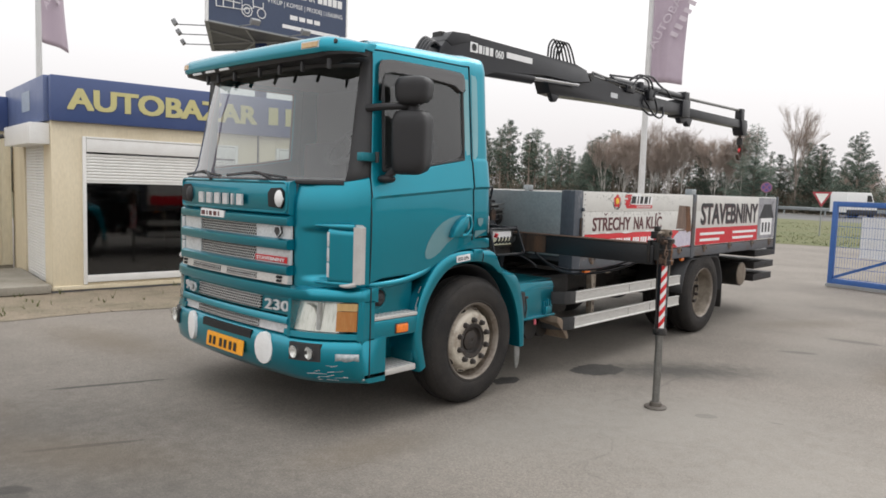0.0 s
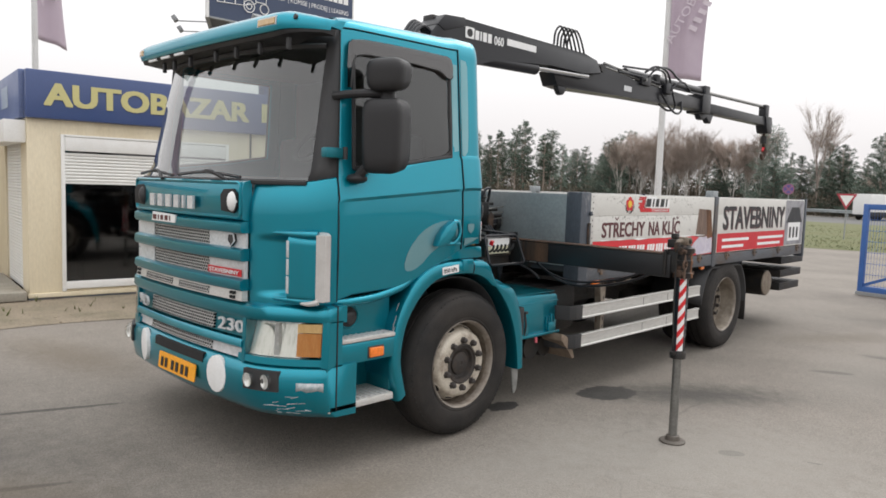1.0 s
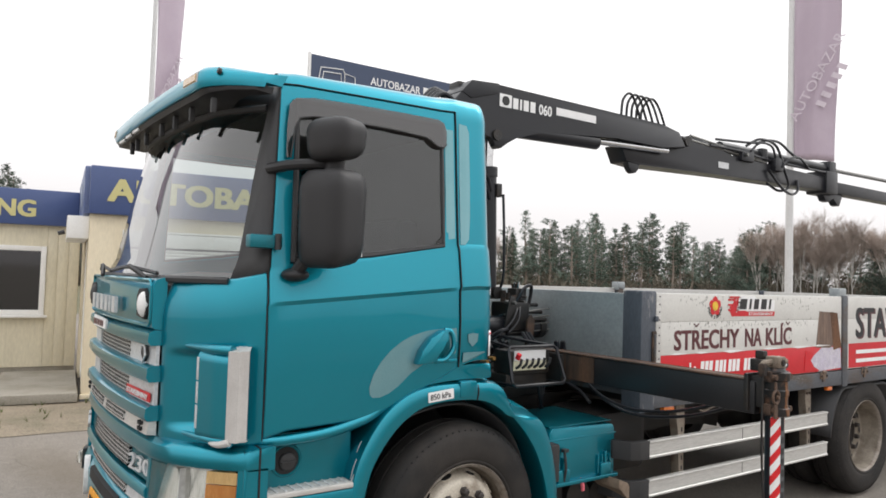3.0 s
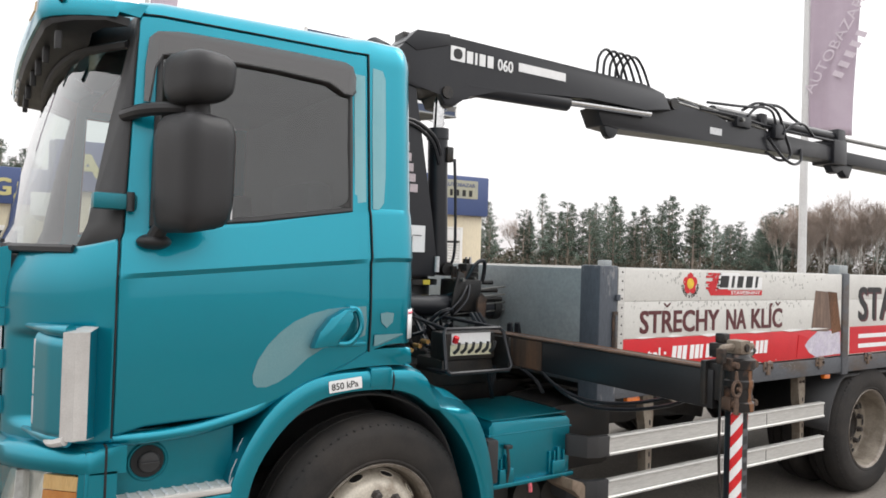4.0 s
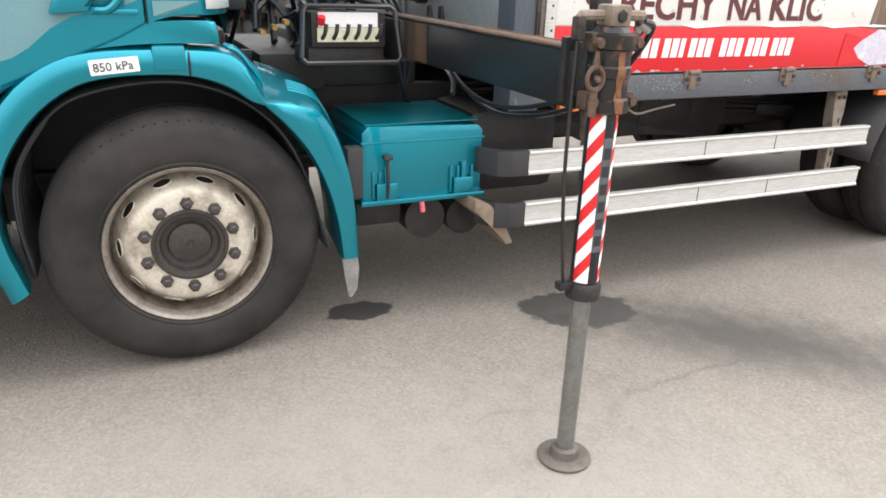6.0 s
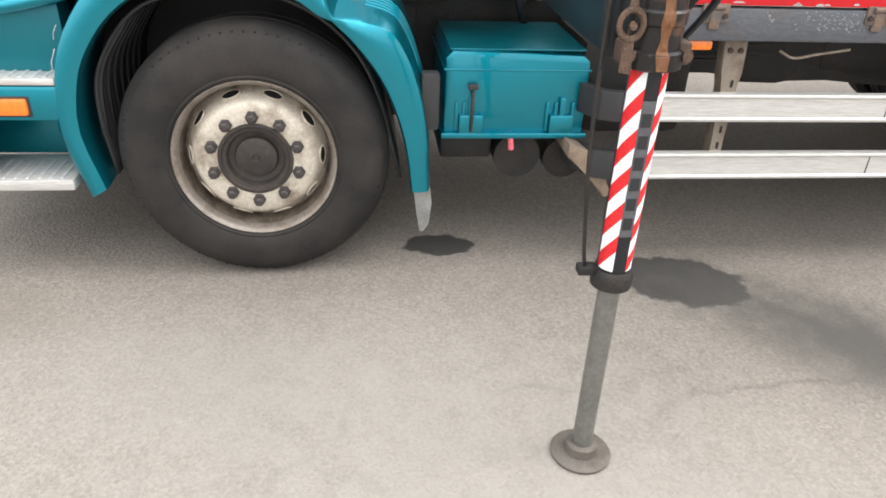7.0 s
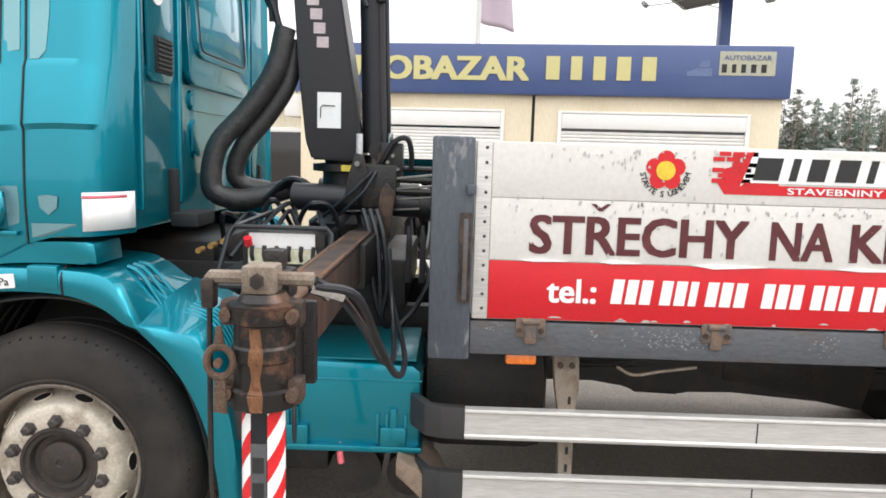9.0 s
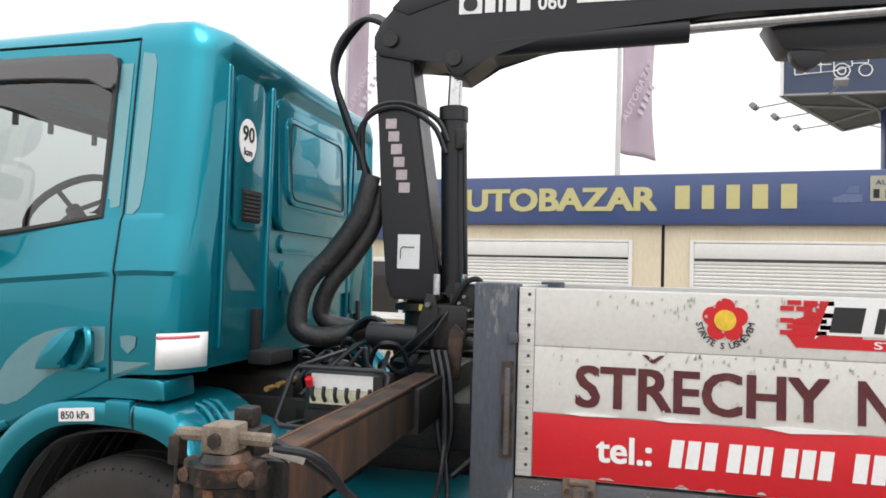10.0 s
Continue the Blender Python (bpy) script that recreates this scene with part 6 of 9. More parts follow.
# steps below the door
for s in (1, -1):
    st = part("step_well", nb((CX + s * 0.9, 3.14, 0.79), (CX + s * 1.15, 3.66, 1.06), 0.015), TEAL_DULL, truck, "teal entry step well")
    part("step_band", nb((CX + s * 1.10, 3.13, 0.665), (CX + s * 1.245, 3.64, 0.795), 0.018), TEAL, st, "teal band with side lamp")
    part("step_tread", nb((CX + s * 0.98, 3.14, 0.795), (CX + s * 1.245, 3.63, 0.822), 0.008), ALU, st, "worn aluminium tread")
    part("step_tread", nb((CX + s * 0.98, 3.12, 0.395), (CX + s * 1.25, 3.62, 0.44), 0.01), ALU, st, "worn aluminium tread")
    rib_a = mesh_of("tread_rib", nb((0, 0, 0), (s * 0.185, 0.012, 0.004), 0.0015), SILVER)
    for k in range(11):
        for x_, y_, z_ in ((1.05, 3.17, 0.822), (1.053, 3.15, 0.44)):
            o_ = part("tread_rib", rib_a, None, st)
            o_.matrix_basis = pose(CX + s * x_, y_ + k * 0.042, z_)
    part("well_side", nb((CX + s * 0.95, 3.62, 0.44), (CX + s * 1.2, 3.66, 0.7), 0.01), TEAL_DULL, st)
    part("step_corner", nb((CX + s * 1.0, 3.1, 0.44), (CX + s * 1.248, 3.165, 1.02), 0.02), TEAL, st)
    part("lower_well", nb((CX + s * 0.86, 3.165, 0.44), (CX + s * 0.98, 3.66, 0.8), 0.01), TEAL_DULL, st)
    part("side_lamp", nb((CX + s * 1.235, 3.415, 0.69), (CX + s * 1.262, 3.525, 0.75), 0.01), ORANGE, st, "orange side lamp")
    part("lamp_rim", nb((CX + s * 1.23, 3.405, 0.681), (CX + s * 1.25, 3.535, 0.759), 0.008), PLASTIC, st)
    part("cap_well", nlathe([(0.062, 0.002), (0.066, 0.007), (0.07, 0.007), (0.078, 0.0)], W(s * 1.149, 3.33, 0.935), "x", 24, s), TEAL_DULL, st, "raised rim of the filler well")
    part("well_floor", nlathe([(0.0, 0.0035), (0.06, 0.0035), (0.062, 0.0)], W(s * 1.149, 3.33, 0.935), "x", 24, s), SEAM, st)
    part("filler_cap", nlathe([(0.0, 0.016), (0.03, 0.016), (0.038, 0.011), (0.042, 0.0)], W(s * 1.152, 3.335, 0.932), "x", 20, s), PLASTIC, st, "worn black filler cap")
    part("cap_grip", nb((CX + s * 1.165, 3.3, 0.928), (CX + s * 1.176, 3.37, 0.937), 0.004), PLASTIC, st)
    part("sill_strip", nhose([W(s * 1.17, 3.17, 1.04), W(s * 1.2, 3.3, 1.04), W(s * 1.21, 3.5, 1.055), W(s * 1.21, 3.68, 1.095), W(s * 1.205, 3.76, 1.13)], 0.026, 12), TEAL, st)
    part("corner_gap", nb((CX + s * 1.16, 3.166, 0.41), (CX + s * 1.2535, 3.174, 1.03)), SEAM, st)

FLAP_BEIGE = surface("dusty_beige_rubber", (0.22, 0.165, 0.12), 0.8, dirt=(0.1, 0.07, 0.05), amount=0.7, scale=12, fine=120, bump=0.2)
FLAP_GREY = surface("worn_pale_rubber", (0.24, 0.24, 0.23), 0.6, dirt=(0.09, 0.085, 0.08), amount=0.8, scale=14, fine=120, bump=0.2)
# front wings over the wheels
OUT = [(3.665, 0.36), (3.6, 0.62), (3.625, 0.83), (3.685, 0.985), (3.79, 1.125), (3.92, 1.21), (4.05, 1.24), (4.22, 1.245), (4.36, 1.242), (4.47, 1.232), (4.53, 1.195), (4.573, 1.12), (4.608, 1.047)]
INN = [(3.735, 0.4), (3.685, 0.62), (3.71, 0.8), (3.765, 0.92), (3.86, 1.035), (3.98, 1.115), (4.1, 1.142), (4.22, 1.147), (4.34, 1.14), (4.43, 1.115), (4.495, 1.083), (4.55, 1.045), (4.6, 1.03)]
REAR_OUT = [(4.604, 1.05), (4.7, 1.038), (4.79, 1.02), (4.838, 0.982), (4.886, 0.89), (4.926, 0.76), (4.951, 0.6), (4.963, 0.38)]
REAR_IN = [(4.598, 1.03), (4.66, 0.965), (4.715, 0.895), (4.765, 0.82), (4.81, 0.725), (4.845, 0.62), (4.87, 0.5), (4.885, 0.375)]


def wing_shell(s, outer, inner, lift):
    """A pressed wing section: flat outer face, crisp upper edge, and a top that climbs inwards where lift says so."""
    bm = bmesh.new()
    o, i = curve_points([(0, *p) for p in outer], 3), curve_points([(0, *p) for p in inner], 3)
    rings = []
    for k, (a, b) in enumerate(zip(o, i)):
        up = Vector((0, *lift(k / (len(o) - 1))))
        ring = [(0.78, a + up), (1.0, a + up * 0.75), (1.13, a + up * 0.3), (1.205, a), (1.24, a.lerp(b, 0.1)), (1.25, a.lerp(b, 0.26)), (1.252, a.lerp(b, 0.6)), (1.245, a.lerp(b, 0.93)), (1.22, b), (0.82, b + (a - b) * 0.5)]
        rings.append([bm.verts.new(W(s * lx, p.y, p.z)) for lx, p in ring])
    n = len(rings[0])
    for a, b in zip(rings, rings[1:]):
        for j in range(n):
            bm.faces.new((a[j], a[(j + 1) % n], b[(j + 1) % n], b[j]))
    bm.faces.new(rings[0])
    bm.faces.new(rings[-1][::-1])
    return bm


def wing(s):
    w = part("front_wing", wing_shell(s, OUT, INN, lambda t: (0.035 * max(0.0, (t - 0.8) / 0.2), 0.085 * max(0.0, (t - 0.8) / 0.2) ** 1.5)), TEAL, truck, "teal front wing with tyre pressure sticker", 40)
    part("rear_section", wing_shell(s, REAR_OUT, REAR_IN, lambda t: (0.04 * (1 - 0.5 * t), 0.09 * max(0.0, 1 - t * 1.6))), TEAL, w, "", 40)
    ridge = curve_points([(0, *p) for p in REAR_OUT], 3)
    for q in range(5):
        lx = 1.005 + 0.024 * q
        pts = []
        for k, a in enumerate(ridge):
            t = k / (len(ridge) - 1)
            if 0.1 < t < 0.72:
                f = 0.75 - 0.45 * (lx - 1.0) / 0.13
                pts.append(W(s * lx, a.y + 0.04 * (1 - 0.5 * t) * f, a.z + 0.09 * max(0.0, 1 - t * 1.6) * f))
        part("rear_rib", nhose(pts, 0.005, 6, 1), TEAL, w)
    # dark liner inside
    bm = bmesh.new()
    lin = [(p.y, p.z) for p in curve_points([(0, 3.745, 0.42), (0, 3.72, 0.65), (0, 3.745, 0.83), (0, 3.87, 1.01), (0, 4.02, 1.09), (0, 4.28, 1.12), (0, 4.5, 1.06), (0, 4.67, 0.92), (0, 4.77, 0.72), (0, 4.85, 0.4)], 4)]
    vs = [[bm.verts.new(W(s * lx, y, z)) for y, z in lin] for lx in (0.45, 1.15)]
    for j in range(len(lin) - 1):
        bm.faces.new((vs[0][j], vs[0][j + 1], vs[1][j + 1], vs[1][j]))
    thicken(part("wing_liner", bm, PLASTIC, w, "ribbed black wheel arch liner"), 0.01)
    bm = bmesh.new()
    for q in range(7):
        lx = 0.6 + q * 0.085
        hose(bm, [W(s * lx, y + 0.006, z) for y, z in ((3.735, 0.42), (3.72, 0.62), (3.745, 0.82), (3.86, 1.0))], 0.012, 5)
    part("liner_ribs", bm, PLASTIC, w)
    part("inner_panel", nb((CX + s * 0.4, 3.5, 0.42), (CX + s * 0.44, 4.95, 1.15), 0.01), PLASTIC, w, "black inner arch panel")
    part("wing_seam", nhose([W(s * 1.2, 4.345, 1.246), W(s * 1.24, 4.345, 1.225), W(s * 1.253, 4.345, 1.19), W(s * 1.243, 4.345, 1.145)], 0.005, 5), SEAM, w)
    part("wing_cover", nb((CX + s * 1.18, 4.225, 1.165), (CX + s * 1.256, 4.335, 1.25), 0.012), TEAL, w)
    # raised shoulder towards the cab
    top_ = [(p.y, p.z) for p in curve_points([(0, 3.7, 1.09), (0, 3.8, 1.195), (0, 3.95, 1.275), (0, 4.12, 1.315), (0, 4.3, 1.33), (0, 4.45, 1.33)], 4)]
    low_ = [(p.y, p.z) for p in curve_points([(0, 4.46, 1.25), (0, 4.3, 1.255), (0, 4.1, 1.245), (0, 3.92, 1.205), (0, 3.76, 1.1)], 3)]
    part("cab_skirt", nprism(low_ + top_, CX + s * 1.02, CX + s * 1.222, "x", 0.016), TEAL, truck, "", 50)
    for q in range(3):
        lx = 0.98 + q * 0.05
        part("shoulder_rib", nhose([W(s * lx, 4.5, 1.228), W(s * lx, 4.545, 1.212 - q * 0.004), W(s * lx, 4.6, 1.15 - q * 0.012), W(s * lx, 4.632, 1.112 - q * 0.018)], 0.008, 6), TEAL, w)
    part("mud_flap", nprism([(4.895, 0.385), (4.965, 0.38), (4.975, 0.3), (4.965, 0.2), (4.94, 0.165), (4.925, 0.17), (4.91, 0.27)], CX + s * 1.17, CX + s * 1.185, "x", 0.004), FLAP_GREY, w, "pale grey worn rubber flap tip")
    part("arch_hinge", nb((CX + s * 1.14, 4.92, 0.62), (CX + s * 1.215, 4.99, 0.84), 0.015), PLASTIC, w)
    return w


wing_l = wing(1)
wing(-1)
# bare scratches down the leading edge of the wing
rnd = random.Random(77)
for z, ln, thick in ((0.64, 0.1, 0.0025), (0.7, 0.14, 0.0018), (0.79, 0.06, 0.0035), (0.83, 0.09, 0.002), (0.95, 0.05, 0.0016)):
    y = 3.612 + 0.29 * max(0.0, z - 0.83) + rnd.uniform(0.004, 0.014)
    part("scratch", nhose([W(1.222, y, z), W(1.228, y + 0.006, z + ln / 2), W(1.227, y + 0.012 + 0.15 * ln, z + ln)], thick, 4, 1), SCRAPED, wing_l)
part("pressure_sticker", plate(Matrix.Translation(W(1.2525, 4.03, 1.155)) @ FACE_X @ pose(0, 0, 0, 0, 0, 5), 0.155, 0.05, 0.004, 0.004), WHITE_FLAT, wing_l, "white tyre pressure sticker").matrix_basis = pose(0, 0, 0)
part("lettering", letters("850 kPa", Matrix.Translation(W(1.257, 4.04, 1.166)) @ FACE_X @ pose(0, 0, 0, 0, 0, 5), 0.03, 0.125, 0.002), BLACK_INK, wing_l)


# ---- wheels ----
# darker, blotchy rim colour: the shade of the deep ring is painted in
WELL = surface("shaded_rim_well", (0.2, 0.17, 0.135), 0.6, 0.2, dirt=(0.06, 0.042, 0.03), amount=0.9, scale=9, fine=90, bump=0.15, contrast=(0.38, 0.62))


def tyre_wheel(y, lx_out, s, rear, width=0.29):
    """A wheel with its outer face at lx_out: tyre, rim, disc with black ovals for holes, nuts and hub."""
    R = 0.512
    c = W(s * lx_out, y, R - 0.004)
    w = part("wheel", nlathe([(0.298, -0.03), (0.31, -0.012), (0.322, -0.004), (0.33, -0.006), (0.34, -0.001), (0.37, 0.002), (0.4, 0.002), (0.43, -0.002), (0.452, -0.006), (0.457, -0.0095), (0.475, -0.018), (0.497, -0.045), (R, -0.075), (R, -0.11), (R - 0.012, -0.113), (R - 0.012, -0.122), (R, -0.125), (R, -width + 0.1), (R - 0.012, -width + 0.098), (R - 0.012, -width + 0.088), (R, -width + 0.085), (R - 0.02, -width + 0.03), (0.43, -width), (0.31, -width)], c, "x", 64, s), RUBBER, truck, "rear wheel with worn tyre" if rear else "front wheel with worn tyre", 30)
    lugs = bmesh.new()
    for k in range(76):
        a = 2 * math.pi * k / 76
        m = Matrix.Translation(c) @ Matrix.Rotation(a, 4, "X")
        box(lugs, (s * -0.045, -0.003, 0.466), (s * -0.019, 0.003, 0.4835), 0, m=m)
    tagged(part("shoulder_notch", lugs, SEAM, w), kind="stuff")
    part("rim_lip", nlathe([(0.287, -0.05), (0.292, -0.025), (0.298, -0.012), (0.307, -0.006), (0.311, -0.012), (0.311, -0.05)], c, "x", 48, s), RIM_EDGE, w, "rusty rim lip")
    seg = 80
    if rear:
        prof = [(0.29, -0.03), (0.282, -0.06), (0.272, -0.13), (0.262, -0.165), (0.245, -0.175), (0.215, -0.175), (0.2, -0.17), (0.13, -0.17), (0.12, -0.165)]
        face, hub_r = -0.17, 0.115
    else:
        prof = [(0.27, -0.118), (0.262, -0.106), (0.252, -0.086), (0.242, -0.066), (0.233, -0.048), (0.224, -0.036), (0.212, -0.029), (0.195, -0.026), (0.135, -0.027), (0.128, -0.035)]
        face, hub_r = -0.025, 0.12
        part("rim_well", nlathe([(0.292, -0.03), (0.286, -0.055), (0.281, -0.09), (0.277, -0.122), (0.268, -0.122)], c, "x", seg, s), WELL, w, "blotchy rim well, darkened in colour for the shade of the recess", 40)
    part("rim", nlathe(prof, c, "x", seg, s), RIM_REAR if rear else RIM, w, "dirty off-white steel rim", 40)
    # the disc is closed; flat black ovals paint the dark of its vent holes
    for k in range(10):
        a = 2 * math.pi * k / 10
        er, et = Vector((0, math.cos(a), math.sin(a))), Vector((0, -math.sin(a), math.cos(a)))
        ax = Vector((s, 0, 0))
        mid = c + er * (0.2475 if not rear else 0.232) + ax * (-0.077 if not rear else -0.174)
        lean_ = (er * -0.447 + ax * 0.894) if not rear else er
        up_ = (er * 0.894 + ax * 0.447) if not rear else ax
        bm = bmesh.new()
        pts = [mid + up_ * 0.003 + et * (0.037 * math.cos(q * 0.4488)) + lean_ * (0.021 * math.sin(q * 0.4488)) for q in range(14)]
        bm.faces.new([bm.verts.new(p) for p in pts])
        part("vent_hole", bm, SEAM, w)
        part("hole_rim", nhose(pts + pts[:1], 0.0035, 5, 1), RIM_REAR if rear else RIM, w)
    part("rim_back", nlathe([(0.28, -0.13 if not rear else -0.22), (0.1, -0.13 if not rear else -0.22)], c, "x", 32, s), SEAM, w)
    part("hub", nlathe([(0.146, face - 0.01), (0.142, face + 0.002), (0.13, face + 0.003), (0.126, face - 0.004), (0.112, face - 0.006), (0.104, face - 0.03), (0.084, face - 0.034), (0.078, face - 0.02), (0.05, face - 0.012), (0.016, face - 0.01), (0.012, face - 0.016), (0.0, face - 0.016)], c, "x", 36, s), HUB, w, "greasy dark hub")
    me = mesh_of("wheel_nut", nlathe([(0.025, -0.004), (0.025, 0.007), (0.02, 0.009), (0.019, 0.03), (0.011, 0.035), (0.0, 0.035)], (0, 0, 0), "x", 6, s), NUT, 30)
    for k in range(10):
        a = 2 * math.pi * (k + 0.5) / 10
        o = part("wheel_nut", me, None, w)
        o.matrix_basis = pose(c.x + s * face, c.y + 0.168 * math.cos(a), c.z + 0.168 * math.sin(a))
    return w


for s in (1, -1):
    tyre_wheel(AXLE_F, 1.245, s, False)
    tyre_wheel(AXLE_R, 1.235, s, True, 0.28)
    tyre_wheel(AXLE_R, 0.915, s, True, 0.28)
part("front_axle", nrod(W(-1, AXLE_F, 0.5), W(1, AXLE_F, 0.5), 0.06), STEEL_DIRTY, truck)
part("rear_axle", nrod(W(-1, AXLE_R, 0.51), W(1, AXLE_R, 0.51), 0.11), STEEL_DIRTY, truck)
bm = bmesh.new()
bmesh.ops.create_uvsphere(bm, u_segments=20, v_segments=12, radius=0.24, matrix=Matrix.Translation(W(0, AXLE_R, 0.52)))
part("differential", bm, STEEL_DIRTY, truck)

# ---- cab inside ----
CX = -4.80
part("cab_floor", nb((CX - 1.05, 3.2, 1.36), (CX + 1.05, 4.4, 1.4)), DASH, truck)
part("dashboard", curved_bar(lambda lx: 2.93 + 0.22 * lx * lx, -1.0, 1.0, [(0.0, 1.35), (0.4, 1.35), (0.48, 1.62), (0.38, 1.77), (0.03, 1.72)], 16), DASH, truck, "grey dashboard")
for lx in (0.58, -0.58):
    sd = part("seat", nb((CX + lx - 0.26, 3.62, 1.5), (CX + lx + 0.26, 4.1, 1.66), 0.05), SEAT, truck, "dark cab seat")
    part("backrest", nb((CX + lx - 0.25, 4.05, 1.6), (CX + lx + 0.25, 4.2, 2.1), 0.06, m=Matrix.Identity(4)), SEAT, sd)
sw = bmesh.new()
M = Matrix.Translation(W(0.58, 3.5, 2.03)) @ pose(0, 0, 0, 42)
hose(sw, [M @ Vector((0.22 * math.cos(k * 0.2618), 0.22 * math.sin(k * 0.2618), 0)) for k in range(25)], 0.017, 6, 1)
for a in (0.5, 2.6, 4.7):
    rod(sw, M @ Vector((0, 0, -0.02)), M @ Vector((0.21 * math.cos(a), 0.21 * math.sin(a), 0)), 0.012, seg=6)
rod(sw, M @ Vector((0, 0, 0.0)), M @ Vector((0, 0, -0.5)), 0.035, seg=10)
part("steering_wheel", sw, PLASTIC, truck, "black steering wheel")
part("rear_lining", nb((CX - 1.0, 4.34, 1.36), (CX + 1.0, 4.38, 2.6)), LINING, truck)
part("roof_lining", nb((CX - 0.95, 3.35, 2.6), (CX + 0.95, 4.34, 2.63)), LINING, truck)

# cab rear wall pressings
def rounded(x0, x1, z0, z1, r, n=5):
    out = []
    for cx_, cz_, q in ((x1 - r, z1 - r, 0), (x0 + r, z1 - r, 1), (x0 + r, z0 + r, 2), (x1 - r, z0 + r, 3)):
        out += [(cx_ + r * math.cos((q + k / n) * math.pi / 2), cz_ + r * math.sin((q + k / n) * math.pi / 2)) for k in range(n + 1)]
    return out


def tilted(z0, z1, tip):
    """Leans a pressed field back about its middle."""
    mid = Matrix.Translation((0, 4.478, (z0 + z1) / 2))
    return mid @ pose(0, 0, 0, tip) @ mid.inverted()


def pressing(x0, x1, z0, z1, deep=0.018, r=0.05, tip=0.0):
    """A panel pressed out of the rear wall, with a soft rim and a seam round its field."""
    p_ = part("pressed_panel", nprism(rounded(CX + x0, CX + x1, z0, z1, r), 4.468, 4.478 + deep, "y", 0.014, m=tilted(z0, z1, tip)), TEAL, truck)
    return p_


pressing(-0.5, 0.41, 1.95, 2.6, 0.024, 0.06, 2.5)
fld = pressing(-0.43, 0.335, 2.075, 2.52, 0.038, 0.07, 3.5)
ring = rounded(CX - 0.395, CX + 0.3, 2.105, 2.49, 0.05)
part("field_seam", nhose([tilted(2.075, 2.52, 3.5) @ Vector((x, 4.516, z)) for x, z in ring + ring[:1]], 0.005, 5, 1), SEAM, fld)
for z0, z1, x0, x1 in ((1.84, 1.93, -0.5, 0.34), (1.63, 1.8, -0.66, 0.32)):
    pressing(x0, x1, z0, z1, 0.014, 0.03)
pressing(0.53, 0.79, 1.93, 2.61, 0.012, 0.04, 0.6)
pressing(-0.98, -0.64, 1.5, 2.6, 0.016, 0.04)
for lx in (0.86, 0.47, -0.58):
    part("pressed_rib", nb((CX + lx - 0.018, 4.468, 1.42), (CX + lx + 0.018, 4.5, 2.62), 0.014, seg=3), TEAL, truck)
part("speed_sticker", nprism([(0.075 * math.cos(k * 0.2618), 0.095 * math.sin(k * 0.2618)) for k in range(24)], 0, 0.004, "y", m=Matrix.Translation(W(0.695, 4.4915, 2.325))), WHITE_FLAT, truck, "round white speed sticker")
FACE_BACK = Matrix(((-1, 0, 0, 0), (0, 0, 1, 0), (0, 1, 0, 0), (0, 0, 0, 1)))
part("lettering", letters("90", Matrix.Translation(W(0.746, 4.497, 2.32)) @ FACE_BACK, 0.07, 0.1, 0.002, 0.01), BLACK_INK, truck)
part("lettering", letters("km", Matrix.Translation(W(0.731, 4.497, 2.257)) @ FACE_BACK, 0.035, 0.07, 0.002, 0.005), BLACK_INK, truck)
vent = part("air_vent", nb((CX + 0.565, 4.468, 1.965), (CX + 0.725, 4.501, 2.11), 0.006), SEAM, truck, "dark louvred air vent")
for k in range(7):
    part("vent_slat", nb((CX + 0.57, 4.498, 1.98 + k * 0.018), (CX + 0.72, 4.507, 1.988 + k * 0.018)), PLASTIC, vent)
for lx in (0.555, -0.78):
    part("cab_latch", nb((CX + lx - 0.028, 4.468, 1.36), (CX + lx + 0.028, 4.51, 1.58), 0.015), SEAM, truck, "black cab latch")

# ---- chassis ----
CX = -4.85
for s in (1, -1):
    part("frame_rail", nb((CX + s * 0.34, 3.2, 0.64), (CX + s * 0.42, 11.2, 0.97)), STEEL_DIRTY, truck, "oily black chassis rail")
    part("leaf_spring", nprism([(3.6, 0.62), (4.3, 0.54), (5.0, 0.62), (5.0, 0.66), (4.3, 0.62), (3.6, 0.66)], CX + s * 0.42, CX + s * 0.52, "x", 0.006), STEEL_DIRTY, truck)
    part("leaf_spring", nprism([(7.9, 0.72), (8.7, 0.62), (9.5, 0.72), (9.5, 0.78), (8.7, 0.74), (7.9, 0.78)], CX + s * 0.42, CX + s * 0.52, "x", 0.006), STEEL_DIRTY, truck)
part("engine", nb((CX - 0.4, 3.1, 0.55), (CX + 0.4, 4.6, 1.25), 0.06), STEEL_DIRTY, truck, "oily engine block")
part("gearbox", nb((CX - 0.28, 4.6, 0.5), (CX + 0.28, 5.3, 1.0), 0.08), STEEL_DIRTY, truck)
part("prop_shaft", nrod(W(0, 5.3, 0.72), W(0, 8.5, 0.58), 0.06), STEEL_DIRTY, truck)
# unseen far-side tank, added long and low to block light under the bed
part("underbody_tank", nb((CX - 1.15, 5.75, 0.38), (CX - 0.5, 7.95, 0.96), 0.06), STEEL_DIRTY, truck, "unseen far-side tank, stretched to keep light from under the bed")
rnd = random.Random(8)
for k_ in range(6):
    y0 = 5.75 + 0.4 * k_
    part("chassis_fitting", nb((CX + 0.42, y0, rnd.uniform(0.66, 0.74)), (CX + rnd.uniform(0.46, 0.52), y0 + rnd.uniform(0.4, 0.6), rnd.uniform(0.85, 0.97)), 0.03), STEEL_DIRTY, truck)
